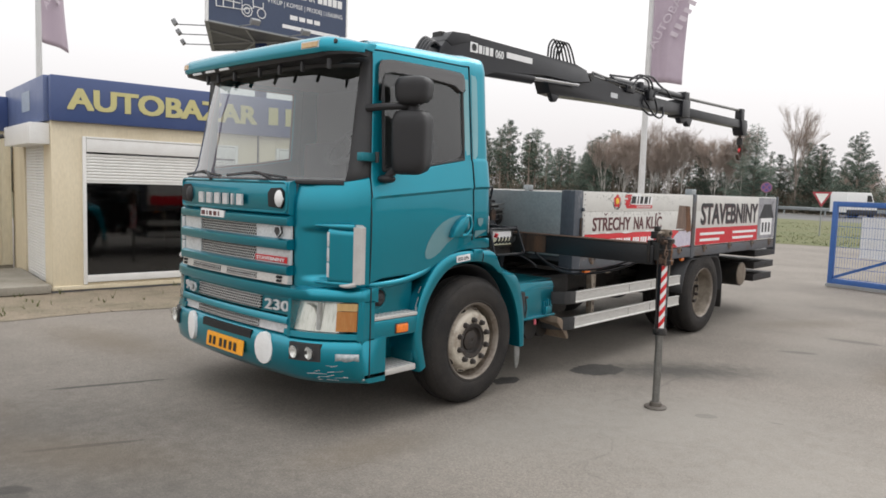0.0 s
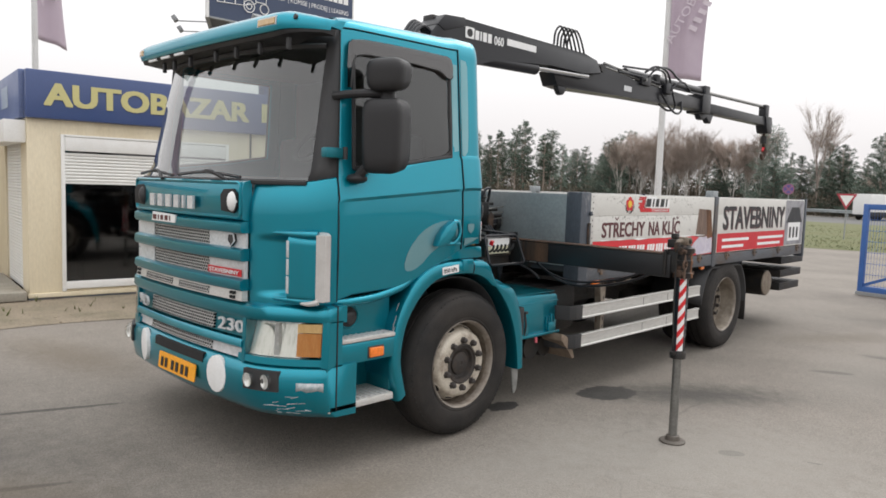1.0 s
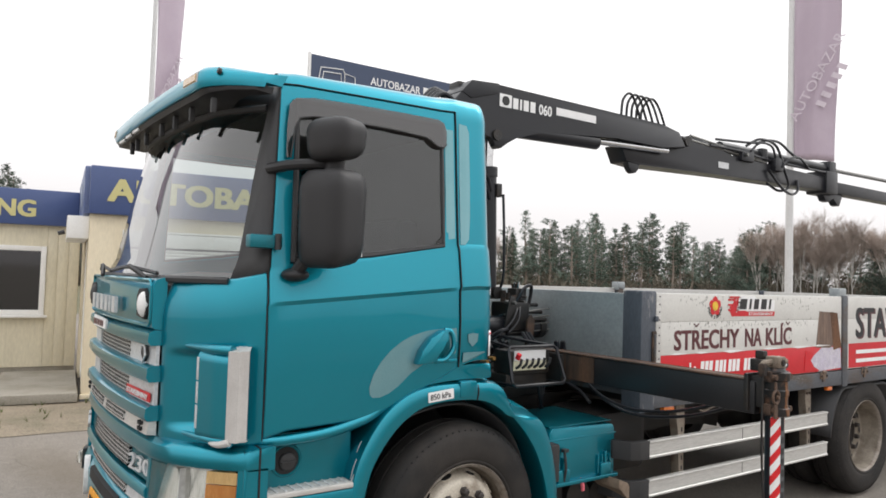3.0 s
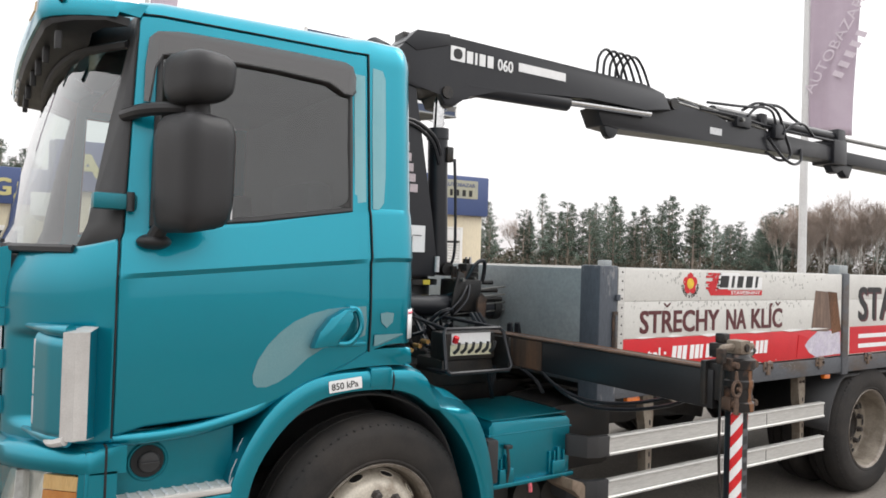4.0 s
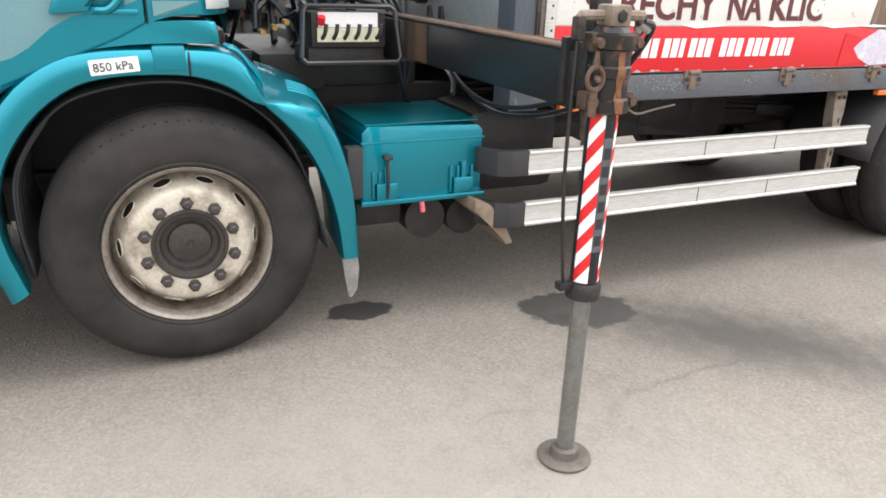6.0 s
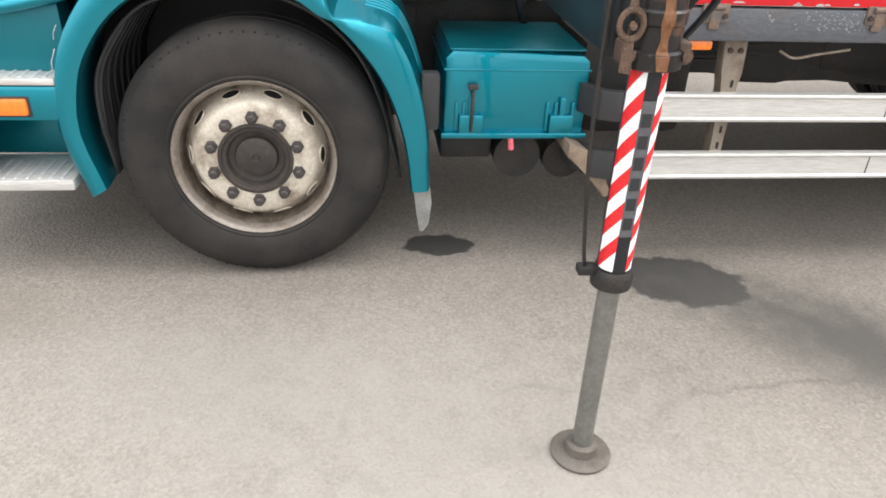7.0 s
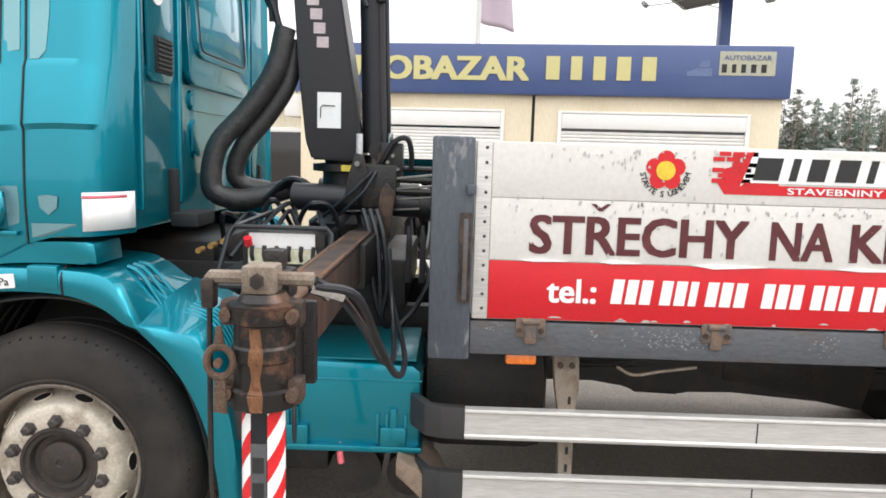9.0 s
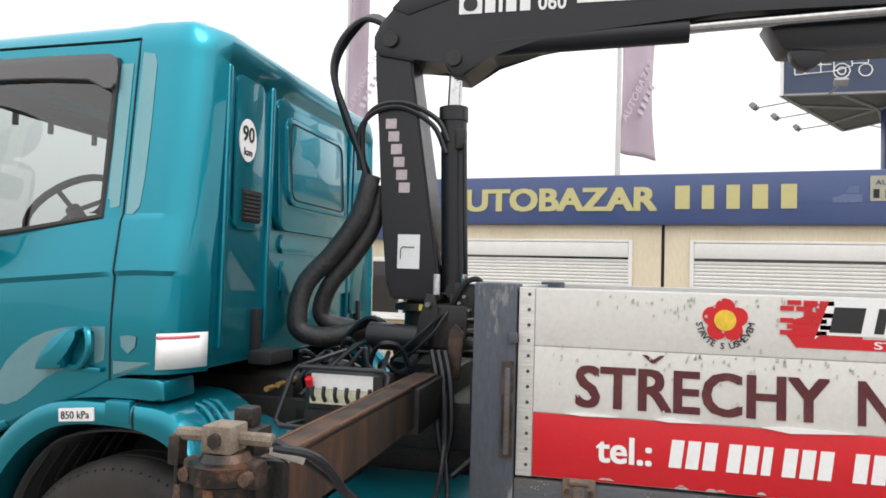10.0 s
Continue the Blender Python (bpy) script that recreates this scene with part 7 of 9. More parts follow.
for k_ in range(3):
    part("brake_pipe", nhose([W(0.46, 5.5, 0.84 - k_ * 0.03), W(0.5, 6.3, 0.8 - k_ * 0.03), W(0.47, 7.2, 0.83 - k_ * 0.03), W(0.5, 8.1, 0.78 - k_ * 0.03)], 0.012, 6), STEEL_DIRTY, truck)
part("cross_member", nb((CX - 0.34, 5.9, 0.75), (CX + 0.34, 6.0, 0.95)), STEEL_DIRTY, truck)
part("cross_member", nb((CX - 0.34, 7.6, 0.75), (CX + 0.34, 7.7, 0.95)), STEEL_DIRTY, truck)
part("cross_member", nb((CX - 0.34, 10.0, 0.75), (CX + 0.34, 10.1, 0.95)), STEEL_DIRTY, truck)
part("frame_harness", nprism([(5.8, 0.95), (5.8, 0.64), (6.05, 0.625), (6.1, 0.67), (6.3, 0.675), (6.5, 0.655), (6.56, 0.615), (6.75, 0.61), (6.8, 0.635), (7.0, 0.63), (7.4, 0.6), (7.6, 0.56), (7.7, 0.95)], CX + 0.44, CX + 0.5, "x", 0.01), STEEL_DIRTY, truck, "dark lines and fittings along the frame")
part("exhaust_box", nb((CX + 0.45, 5.6, 0.5), (CX + 0.95, 6.1, 0.92), 0.08), STEEL_DIRTY, truck, "sooty silencer box")

# battery box behind the wing
bx = part("battery_box", nprism([(5.02, 0.56), (5.6, 0.56), (5.6, 0.86), (5.57, 0.885), (5.05, 0.9), (5.02, 0.87)], CX + 0.55, CX + 1.09, "x", 0.02), TEAL, truck, "teal battery box with a dusty lid")
part("lid", nb((CX + 0.56, 5.04, 0.895), (CX + 1.07, 5.58, 0.903), 0.004), TEAL_DULL, bx, "dusty lid")
part("box_flange", nb((CX + 0.55, 5.01, 0.55), (CX + 1.115, 5.61, 0.575), 0.008), TEAL, bx)
for y in (5.07, 5.1, 5.44, 5.475, 5.51, 5.545):
    part("box_flute", nb((CX + 1.08, y - 0.007, 0.58), (CX + 1.103, y + 0.007, 0.7), 0.006), TEAL, bx)
part("lid_edge", nb((CX + 0.545, 5.015, 0.82), (CX + 1.094, 5.605, 0.83), 0.004), TEAL, bx)
for y in (5.13, 5.5):
    part("box_rib", nb((CX + 1.08, y - 0.05, 0.57), (CX + 1.115, y + 0.05, 0.65), 0.012), TEAL, bx)
    part("box_rib", nb((CX + 1.08, y - 0.012, 0.6), (CX + 1.11, y + 0.012, 0.72), 0.006), TEAL, bx)
part("lid_latch", nhose([W(1.11, 5.13, 0.58), W(1.125, 5.13, 0.66), W(1.11, 5.13, 0.76)], 0.008, 6), PLASTIC, bx, "black rubber latch")
part("latch_knob", nb((CX + 1.1, 5.11, 0.755), (CX + 1.13, 5.15, 0.775), 0.005), PLASTIC, bx)
part("pink_tag", nhose([W(1.08, 5.3, 0.57), W(1.1, 5.3, 0.54), W(1.1, 5.305, 0.5)], 0.012, 6), PINK, bx)
part("air_tank", nrod(W(0.75, 5.35, 0.44), W(1.02, 5.35, 0.44), 0.1, seg=20), STEEL_DIRTY, truck, "dark air reservoir")
part("air_tank", nb((CX + 0.65, 5.02, 0.42), (CX + 1.0, 5.24, 0.56), 0.02), STEEL_DIRTY, truck)
part("air_tank", nrod(W(0.6, 5.56, 0.42), W(1.0, 5.56, 0.42), 0.09, seg=20), STEEL_DIRTY, truck)
part("splash_guard", nprism([(5.52, 0.56), (5.6, 0.53), (5.67, 0.45), (5.73, 0.33), (5.69, 0.325), (5.62, 0.42), (5.52, 0.5)], CX + 0.85, CX + 1.2, "x", 0.006), FLAP_BEIGE, truck, "bent dusty splash guard")

# side guard rails
for s in (1, -1):
    for z0 in (0.667, 0.422):
        lips = [(1.2, 0.0), (1.237, 0.0), (1.239, 0.003), (1.239, 0.011), (1.236, 0.014), (1.232, 0.017), (1.232, 0.093), (1.236, 0.096), (1.239, 0.099), (1.239, 0.107), (1.237, 0.11), (1.2, 0.11)]
        g = part("guard_profile", nprism([(CX + s * x, z0 + z) for x, z in lips], 5.765, 8.02, "y"), ALU, truck, "aluminium side guard profile with raised lips")
        for y_ in (6.802, 7.29):
            part("joint_line", nb((CX + s * 1.231, y_, z0 + 0.018), (CX + s * 1.2335, y_ + 0.004, z0 + 0.092)), SEAM, g)
        part("guard_end", nprism([(CX + s * 1.236, 5.764), (CX + s * 1.231, 5.68), (CX + s * 1.205, 5.62), (CX + s * 1.105, 5.565), (CX + s * 0.95, 5.54), (CX + s * 0.95, 5.565), (CX + s * 1.095, 5.59), (CX + s * 1.185, 5.64), (CX + s * 1.197, 5.68), (CX + s * 1.197, 5.764)], z0 - 0.004, z0 + 0.114, "z", 0.004), PLASTIC, g, "black end cap")
    for y in (6.112, 7.762):
        b = part("guard_hanger", nprism([(y - 0.04, 0.98), (y + 0.054, 0.98), (y + 0.06, 0.85), (y + 0.05, 0.78), (y + 0.048, 0.42), (y + 0.001, 0.42), (y - 0.007, 0.78), (y - 0.025, 0.85)], CX + s * 1.14, CX + s * 1.2, "x", 0.006), DUSTY_METAL, truck, "dusty tapered hanger bracket")
        for z in (0.622, 0.555, 0.81):
            part("hanger_slot", nb((CX + s * 1.2, y + 0.021, z - 0.014), (CX + s * 1.203, y + 0.031, z + 0.014)), SEAM, b)
        for dy in (-0.012, 0.03):
            part("hanger_bolt", nrod(W(s * 1.2, y + dy, 0.94), W(s * 1.21, y + dy, 0.94), 0.011, seg=6), RUST, b)

# rear mudguards, tail frame, lamps
for s in (1, -1):
    arc = [(AXLE_R + 0.62 * math.cos(radians(a)), 0.5 + 0.6 * math.sin(radians(a))) for a in range(175, -1, -8)] + [(AXLE_R + 0.63, 0.3)]
    bm = bmesh.new()
    vs = [[bm.verts.new(W(s * lx, y, min(z, 0.955))) for y, z in arc] for lx in (0.62, 1.22, 1.235)]
    for a, b in ((0, 1),):
        for j in range(len(arc) - 1):
            bm.faces.new((vs[a][j], vs[a][j + 1], vs[b][j + 1], vs[b][j]))
    for v in vs[2]:
        bm.verts.remove(v)
    thicken(part("rear_mudguard", bm, PLASTIC, truck, "black rear mudguard"), 0.02)
    part("rear_flap", nb((CX + s * 0.62, AXLE_R + 0.6, 0.26), (CX + s * 1.22, AXLE_R + 0.62, 0.62), 0.005), RUBBER, truck)
    tk = part("spare_tank", nrod(W(s * 0.55, 10.3, 0.62), W(s * 1.1, 10.3, 0.62), 0.17, seg=24), STEEL_DIRTY, truck, "round tank with a pale end")
    part("tank_end", nlathe([(0.165, -0.002), (0.16, 0.012), (0.0, 0.03)], W(s * 1.1, 10.3, 0.62), "x", 24, s), DUSTY_METAL, tk)
for z in (0.84, 0.66, 0.48):
    part("tail_beam", nb((CX - 1.15, 10.75, z), (CX + 1.12, 11.62 - (0.84 - z) * 0.3, z + 0.1), 0.01), STEEL_DIRTY, truck, "dark tail beam")
part("tail_upright", nb((CX - 0.4, 11.0, 0.5), (CX + 0.4, 11.08, 0.97)), STEEL_DIRTY, truck)

# ---- cargo bed ----
bed = part("bed_floor", nb((CX - 1.22, 5.66, 1.06), (CX + 1.22, 11.12, 1.118)), SILL_GREY, truck, "worn loading floor")
for y in [5.9 + 0.6 * k for k in range(9)]:
    part("floor_bearer", nb((CX - 1.2, y, 0.97), (CX + 1.2, y + 0.07, 1.06)), STEEL_DIRTY, bed)
part("bed_headboard", nb((CX - 1.2, 5.63, 1.11), (CX + 1.2, 5.67, 1.715), 0.006), GALV, truck, "galvanised front headboard")
for lx in (-0.8, 0.0):
    part("headboard_rib", nb((CX + lx - 0.03, 5.612, 1.11), (CX + lx + 0.03, 5.63, 1.7), 0.006), GALV, truck)
for s in (1, -1):
    part("corner_post", nb((CX + s * 1.11, 5.625, 0.965), (CX + s * 1.262, 5.77, 1.735), 0.012), POST_GREY, truck, "chipped dark grey corner post")
    part("post_latch", nb((CX + s * 1.262, 5.725, 1.17), (CX + s * 1.274, 5.765, 1.48), 0.01), RUST, truck, "rusty latch slot")
    part("latch_bar", nb((CX + s * 1.272, 5.737, 1.18), (CX + s * 1.282, 5.754, 1.46), 0.005), SILL_GREY, truck)
    part("latch_hook", nb((CX + s * 1.262, 5.745, 1.54), (CX + s * 1.28, 5.775, 1.575), 0.006), POST_GREY, truck)
    part("middle_post", nb((CX + s * 1.15, 8.205, 0.97), (CX + s * 1.265, 8.29, 1.73), 0.01), SILL_GREY, truck, "grey middle stake post")
    part("post_bracket", nb((CX + s * 1.15, 8.19, 1.70), (CX + s * 1.24, 8.31, 1.79), 0.01), GALV, truck)
    part("rear_post", nb((CX + s * 1.15, 11.1, 0.95), (CX + s * 1.265, 11.17, 1.73), 0.01), POST_GREY, truck, "dark rear corner post")
    part("bed_sill", nb((CX + s * 1.1, 5.77, 0.985), (CX + s * 1.255, 11.16, 1.105), 0.01), SILL_GREY, truck, "chipped grey steel sill")
    for y0, y1 in ((5.774, 8.2), (8.295, 11.095)):
        bd = part("side_board", nb((CX + s * 1.2, y0, 1.112), (CX + s * 1.25, y1, 1.722), 0.004), ALU, truck, "aluminium drop side with advertising film")
        for k, (z0, z1) in enumerate(((1.115, 1.318), (1.321, 1.532), (1.535, 1.719))):
            part("board_plank", nb((CX + s * 1.25, y0 + (0.055 if y0 < 6 else 0.01), z0), (CX + s * 1.255, y1 - 0.008, z1), 0.002), RED_FILM if (k == 0 and y0 < 6) else WHITE_BOARD, bd, "red lower plank" if (k == 0 and y0 < 6) else "")
        if y0 < 6:
            rv = part("edge_profile", nb((CX + s * 1.25, y0 + 0.002, 1.113), (CX + s * 1.257, y0 + 0.053, 1.721), 0.003), ALU, bd, "riveted aluminium edge")
            me = mesh_of("rivet", nlathe([(0.006, 0.0), (0.004, 0.003), (0.0, 0.004)], (0, 0, 0), "x", 8, s), NUT)
            for k in range(12):
                o = part("rivet", me, None, rv)
                o.matrix_basis = pose(CX + s * 1.257, y0 + 0.035, 1.15 + 0.05 * k)
    for y in (5.98, 6.62, 7.25, 7.9, 8.6, 9.4, 10.2, 10.9):
        h = part("board_hinge", nb((CX + s * 1.252, y - 0.052, 1.052), (CX + s * 1.264, y + 0.052, 1.12), 0.005), HINGE_RUST, truck, "rusty board hinge")
        part("hinge_knuckle", nrod(W(s * 1.264, y - 0.03, 1.108), W(s * 1.264, y + 0.03, 1.108), 0.011, seg=10), HINGE_RUST, h)
        part("hinge_strap", nb((CX + s * 1.255, y - 0.02, 1.03), (CX + s * 1.268, y + 0.02, 1.1), 0.005), HINGE_RUST, h)
        for dy in (-0.037, 0.037):
            part("hinge_bolt", nrod(W(s * 1.264, y + dy, 1.078), W(s * 1.272, y + dy, 1.078), 0.01, seg=6), RUST, h)
    part("side_marker", nb((CX + s * 1.2, 5.9, 0.945), (CX + s * 1.235, 6.01, 0.983), 0.012), ORANGE, truck, "orange side marker lamp")
    part("side_marker", nb((CX + s * 1.2, 8.02, 0.945), (CX + s * 1.235, 8.1, 0.98), 0.012), ORANGE, truck, "orange side marker lamp")
part("tailgate", nb((CX - 1.15, 11.12, 1.1), (CX + 1.15, 11.16, 1.72), 0.006), ALU, truck)
part("rope_end", nhose([W(1.2, 6.3, 0.94), W(1.21, 6.36, 0.915), W(1.21, 6.45, 0.93), W(1.21, 6.58, 0.95)], 0.006, 5), DUSTY_METAL, truck)

# advertising on the camera side
AD = CX + 1.2555


def ad(name, bm, mat, label=""):
    return part(name, bm, mat, bpy.data.objects["side_board"], label)


def at_board(y, z, out=0.0, turn=0.0):
    return Matrix.Translation((AD + out, y, z)) @ FACE_X @ pose(0, 0, 0, 0, 0, turn)


for word, y0, w in (("STRECHY", 5.962, 0.742), ("NA", 6.779, 0.215), ("KLÍC", 7.05, 0.36)):
    ad("lettering", letters(word, at_board(y0, 1.35), 0.134, w, 0.002, 0.027), MAROON, "maroon capital letters")
for y in (6.2, 7.355):
    ad("caron", nprism([(y - 0.034, 1.522), (y - 0.02, 1.522), (y, 1.508), (y + 0.02, 1.522), (y + 0.034, 1.522), (y + 0.006, 1.497), (y - 0.006, 1.497)], AD, AD + 0.002, "x"), MAROON)
ad("lettering", letters("tel.:", at_board(6.03, 1.18), 0.085, 0.17, 0.002, 0.025), WHITE_FLAT, "white letters")
ad("number_bar", bars(at_board(6.25, 1.18), [0.037, 0.037, 0.037, -0.02, 0.037, 0.037, 0.026, -0.02, 0.037, 0.037, 0.037, -0.045, 0.037, 0.037, 0.037, -0.02, 0.037, 0.037, 0.037, -0.02, 0.037, 0.037, 0.037], 0.085, 0.012, 0.002, 0.01), WHITE_FLAT, "white bars of a phone number")
fl = bmesh.new()
for k in range(5):
    a = math.pi / 2 + k * 2 * math.pi / 5
    prism(fl, [(0.038 * math.cos(a) + 0.03 * math.cos(j * 0.5236), 0.038 * math.sin(a) + 0.03 * math.sin(j * 0.5236)) for j in range(12)], 0, 0.0015 + 0.0002 * k, "z", m=at_board(6.409, 1.64))
ad("flower", fl, RED_FILM, "red five-petalled flower")
ad("flower_centre", nprism([(0.032 * math.cos(j * 0.2618), 0.032 * math.sin(j * 0.2618)) for j in range(24)], 0, 0.004, "z", m=at_board(6.409, 1.64)), surface("yellow_film", (0.75, 0.5, 0.04), 0.4, bump=0.0), "yellow round centre")
word = "STAVTE S ÚSMĚVEM"
arc = bmesh.new()
for k, ch in enumerate(word):
    if ch != " ":
        a = radians(190 + 160 * k / (len(word) - 1))
        one = letters(ch, at_board(6.409 + 0.085 * math.cos(a), 1.64 + 0.088 * math.sin(a), 0, math.degrees(a) + 90), 0.02, None, 0.002, 0.012, "CENTER")
        me = bpy.data.meshes.new("tmp")
        one.to_mesh(me)
        one.free()
        arc.from_mesh(me)
        bpy.data.meshes.remove(me)
ad("lettering", arc, BLACK_INK, "small black letters on an arc")
lg = ad("logo_base", nprism([(6.61, 1.567), (7.16, 1.567), (7.165, 1.6), (6.79, 1.6), (6.785, 1.7), (6.63, 1.7), (6.63, 1.66), (6.6, 1.65), (6.6, 1.62), (6.58, 1.61)], AD, AD + 0.0015, "x"), RED_FILM, "red brick-edged logo base")
bk = bmesh.new()
for r in range(6):
    for q in range(3):
        if (r * 3 + q) % 5 != 4:
            y0 = 6.565 + q * 0.045 + (0.02 if r % 2 else 0)
            box(bk, (AD, y0, 1.605 + r * 0.018), (AD + 0.003, y0 + 0.038, 1.619 + r * 0.018))
ad("logo_bricks", bk, RED_FILM)
ad("name_white", nprism([(6.675, 1.608), (7.155, 1.606), (7.162, 1.685), (6.92, 1.69), (6.9, 1.713), (6.7, 1.712), (6.66, 1.595)], AD + 0.0015, AD + 0.003, "x"), WHITE_FLAT)
ad("name_bar", bars(at_board(6.7, 1.617, 0.003), [0.085, 0.026, 0.06, 0.07, 0.026], 0.075, 0.034, 0.0015, 0.014), BLACK_INK, "black bar of a name")
ad("lettering", letters("STAVEBNINY", at_board(6.82, 1.573, 0.0015), 0.022, 0.32, 0.0015, 0.012), WHITE_FLAT)
pk = surface("photo_brown", (0.12, 0.075, 0.055), 0.5, dirt=(0.3, 0.2, 0.14), amount=0.8, scale=5, bump=0.02, stretch=(1, 6, 1))
ad("roof_picture", nprism([(7.83, 1.60), (8.11, 1.585), (8.165, 1.35), (8.0, 1.3), (7.78, 1.31)], AD, AD + 0.0015, "x"), pk, "brown tiled roof picture")
ad("roof_picture_side", nprism([(8.0, 1.595), (8.12, 1.585), (8.19, 1.3), (8.06, 1.28)], AD + 0.0015, AD + 0.0025, "x"), RUSTY_BROWN)
ad("house_picture", nprism([(7.65, 1.2), (7.9, 1.32), (8.18, 1.29), (8.19, 1.13), (7.85, 1.12)], AD, AD + 0.001, "x"), surface("photo_lilac", (0.5, 0.46, 0.55), 0.5, dirt=(0.66, 0.64, 0.66), amount=0.9, scale=12, bump=0.0), "pale house picture")
ad("arrow_tip", nprism([(7.62, 1.29), (7.76, 1.26), (7.7, 1.21), (7.77, 1.14), (7.6, 1.12)], AD + 0.0012, AD + 0.002, "x"), RED_FILM)
b2 = bpy.data.objects["side_board.001"]
part("lettering", letters("STAVEBNINY", at_board(8.44, 1.38), 0.26, 1.9, 0.002, 0.02), BLACK_INK, b2, "large dark capital letters")
part("letter_shadow", letters("STAVEBNINY", at_board(8.455, 1.37), 0.26, 1.9, 0.001, 0.035), MAROON, b2)
part("red_band", nb((AD, 8.32, 1.12), (AD + 0.001, 10.4, 1.325)), RED_FILM, b2, "red band with small white wording")
part("small_bar", bars(at_board(8.45, 1.235, 0.001), [0.75, -0.25, 0.85], 0.032, 0.03, 0.001), WHITE_FLAT, b2)
part("small_bar", bars(at_board(8.45, 1.16, 0.001), [0.6, -0.4, 0.75], 0.032, 0.03, 0.001), WHITE_FLAT, b2)
part("house_picture", nb((AD, 10.38, 1.13), (AD + 0.0012, 11.07, 1.71)), surface("photo_grey", (0.3, 0.3, 0.32), 0.5, dirt=(0.1, 0.08, 0.08), amount=0.9, scale=7, bump=0.0), b2, "grey picture of a house")
part("house_wall", nprism([(10.5, 1.18), (10.95, 1.18), (10.95, 1.42), (10.5, 1.42)], AD + 0.0012, AD + 0.002, "x"), WHITE_FLAT, b2)
part("house_roof", nprism([(10.42, 1.42), (11.02, 1.42), (10.88, 1.62), (10.6, 1.62)], AD + 0.0014, AD + 0.0022, "x"), BLACK_INK, b2)
part("house_window", bars(at_board(10.55, 1.22, 0.001), [0.07, 0.07, 0.07], 0.14, 0.06, 0.0016), BLACK_INK, b2)
# flaked paint along the sill
flakes = bmesh.new()
rnd = random.Random(41)
for y_, z_, ry, rz, n_ in ((6.45, 1.062, 0.07, 0.016, 90), (6.53, 1.055, 0.04, 0.014, 40), (6.2, 1.066, 0.012, 0.014, 14), (7.0, 1.05, 0.03, 0.015, 24), (7.5, 1.07, 0.05, 0.012, 26), (5.85, 1.08, 0.02, 0.015, 12)):
    for _ in range(n_):
        a, b = rnd.gauss(y_, ry), min(1.098, max(1.0, rnd.gauss(z_, rz)))
        w, h = rnd.uniform(0.002, 0.008), rnd.uniform(0.0015, 0.006)
        prism(flakes, [(a, b), (a + w, b + rnd.uniform(-0.002, 0.002)), (a + w * 0.7, b + h), (a + w * 0.1, b + h * 0.7)], CX + 1.2545, CX + 1.2562, "x")
tagged(part("flaked_paint", flakes, FLAKED, truck, "pale flaked paint on the sill"), kind="stuff")
# scuffs and peeling film
rnd = random.Random(77)
sc = bmesh.new()
for k in range(230):
    y, z = rnd.choice((rnd.uniform(5.9, 7.9), rnd.gauss(6.25, 0.12), rnd.gauss(6.75, 0.2), rnd.gauss(7.4, 0.2))), rnd.choice((rnd.gauss(1.655, 0.02), rnd.gauss(1.505, 0.012), rnd.gauss(1.505, 0.012), rnd.gauss(1.69, 0.015), rnd.uniform(1.33, 1.7)))
    if 1.33 < z < 1.7 and 5.85 < y < 8.1:
        w, h = rnd.uniform(0.002, 0.009), rnd.uniform(0.004, 0.018)
        prism(sc, [(y, z), (y + w, z + rnd.uniform(-0.003, 0.003)), (y + w * 0.8, z + h), (y + w * 0.1, z + h * 0.7)], AD, AD + 0.0022, "x")
tagged(ad("scuffing", sc, SCUFF, "grey scuff marks"), kind="stuff")
y = 5.93
while y < 7.9:
    w = rnd.uniform(0.08, 0.3)
    ad("peeling_edge", nprism([(y, 1.322), (y + w * 0.3, 1.318 - rnd.uniform(0, 0.008)), (y + w, 1.321), (y + w * 0.7, 1.326), (y + w * 0.3, 1.328 + rnd.uniform(0, 0.005))], AD, AD + 0.004, "x"), WHITE, "curling white edge of the film")
    y += w + rnd.uniform(0.02, 0.25)
chip = bmesh.new()
for k in range(14):
    y, z = rnd.uniform(5.85, 8.1), 1.118 + abs(rnd.gauss(0, 0.006))
    w, h = rnd.uniform(0.01, 0.05), rnd.uniform(0.001, 0.0045)
    prism(chip, [(y, z - 0.004), (y + w, z - 0.004), (y + w * 0.7, z + h), (y + w * 0.25, z + h * 0.8)], AD, AD + 0.0016, "x")
tagged(ad("film_edge", chip, SCUFF, "chipped lower edge of the film"), kind="stuff")


# ---- loader crane behind the cab ----
crane = thing("loader_crane", pose(CX, 5.2, 0), "black folding loader crane with outriggers behind the cab", "crane")
KX = -4.84


def K(dx, y, z):
    return Vector((KX + dx, y, z))


part("base_frame", nb((KX - 0.5, 4.98, 0.98), (KX + 0.5, 5.5, 1.2), 0.02), STEEL_DIRTY, crane, "black crane base frame")
part("outrigger_box", nb((KX - 1.0, 5.24, 1.145), (KX + 0.95, 5.37, 1.32), 0.012), STEEL_DIRTY, crane, "black outrigger beam housing")
part("slew_base", nlathe([(0.0, 1.15), (0.2, 1.15), (0.2, 1.32), (0.15, 1.36), (0.13, 1.5), (0.13, 1.57), (0.18, 1.575), (0.18, 1.61), (0.12, 1.615), (0.12, 1.66), (0.0, 1.66)], (KX, 5.16, 0), "z", 28), STEEL_DIRTY, crane, "slewing base with yellow tape")
part("tape", nb((KX + 0.17, 5.15, 1.578), (KX + 0.186, 5.2, 1.608)), YELLOW_BIT, crane)
part("slew_cylinder", nrod(K(0.32, 4.95, 1.46), K(0.36, 5.55, 1.44), 0.065), CRANE, crane, "black slewing cylinder")
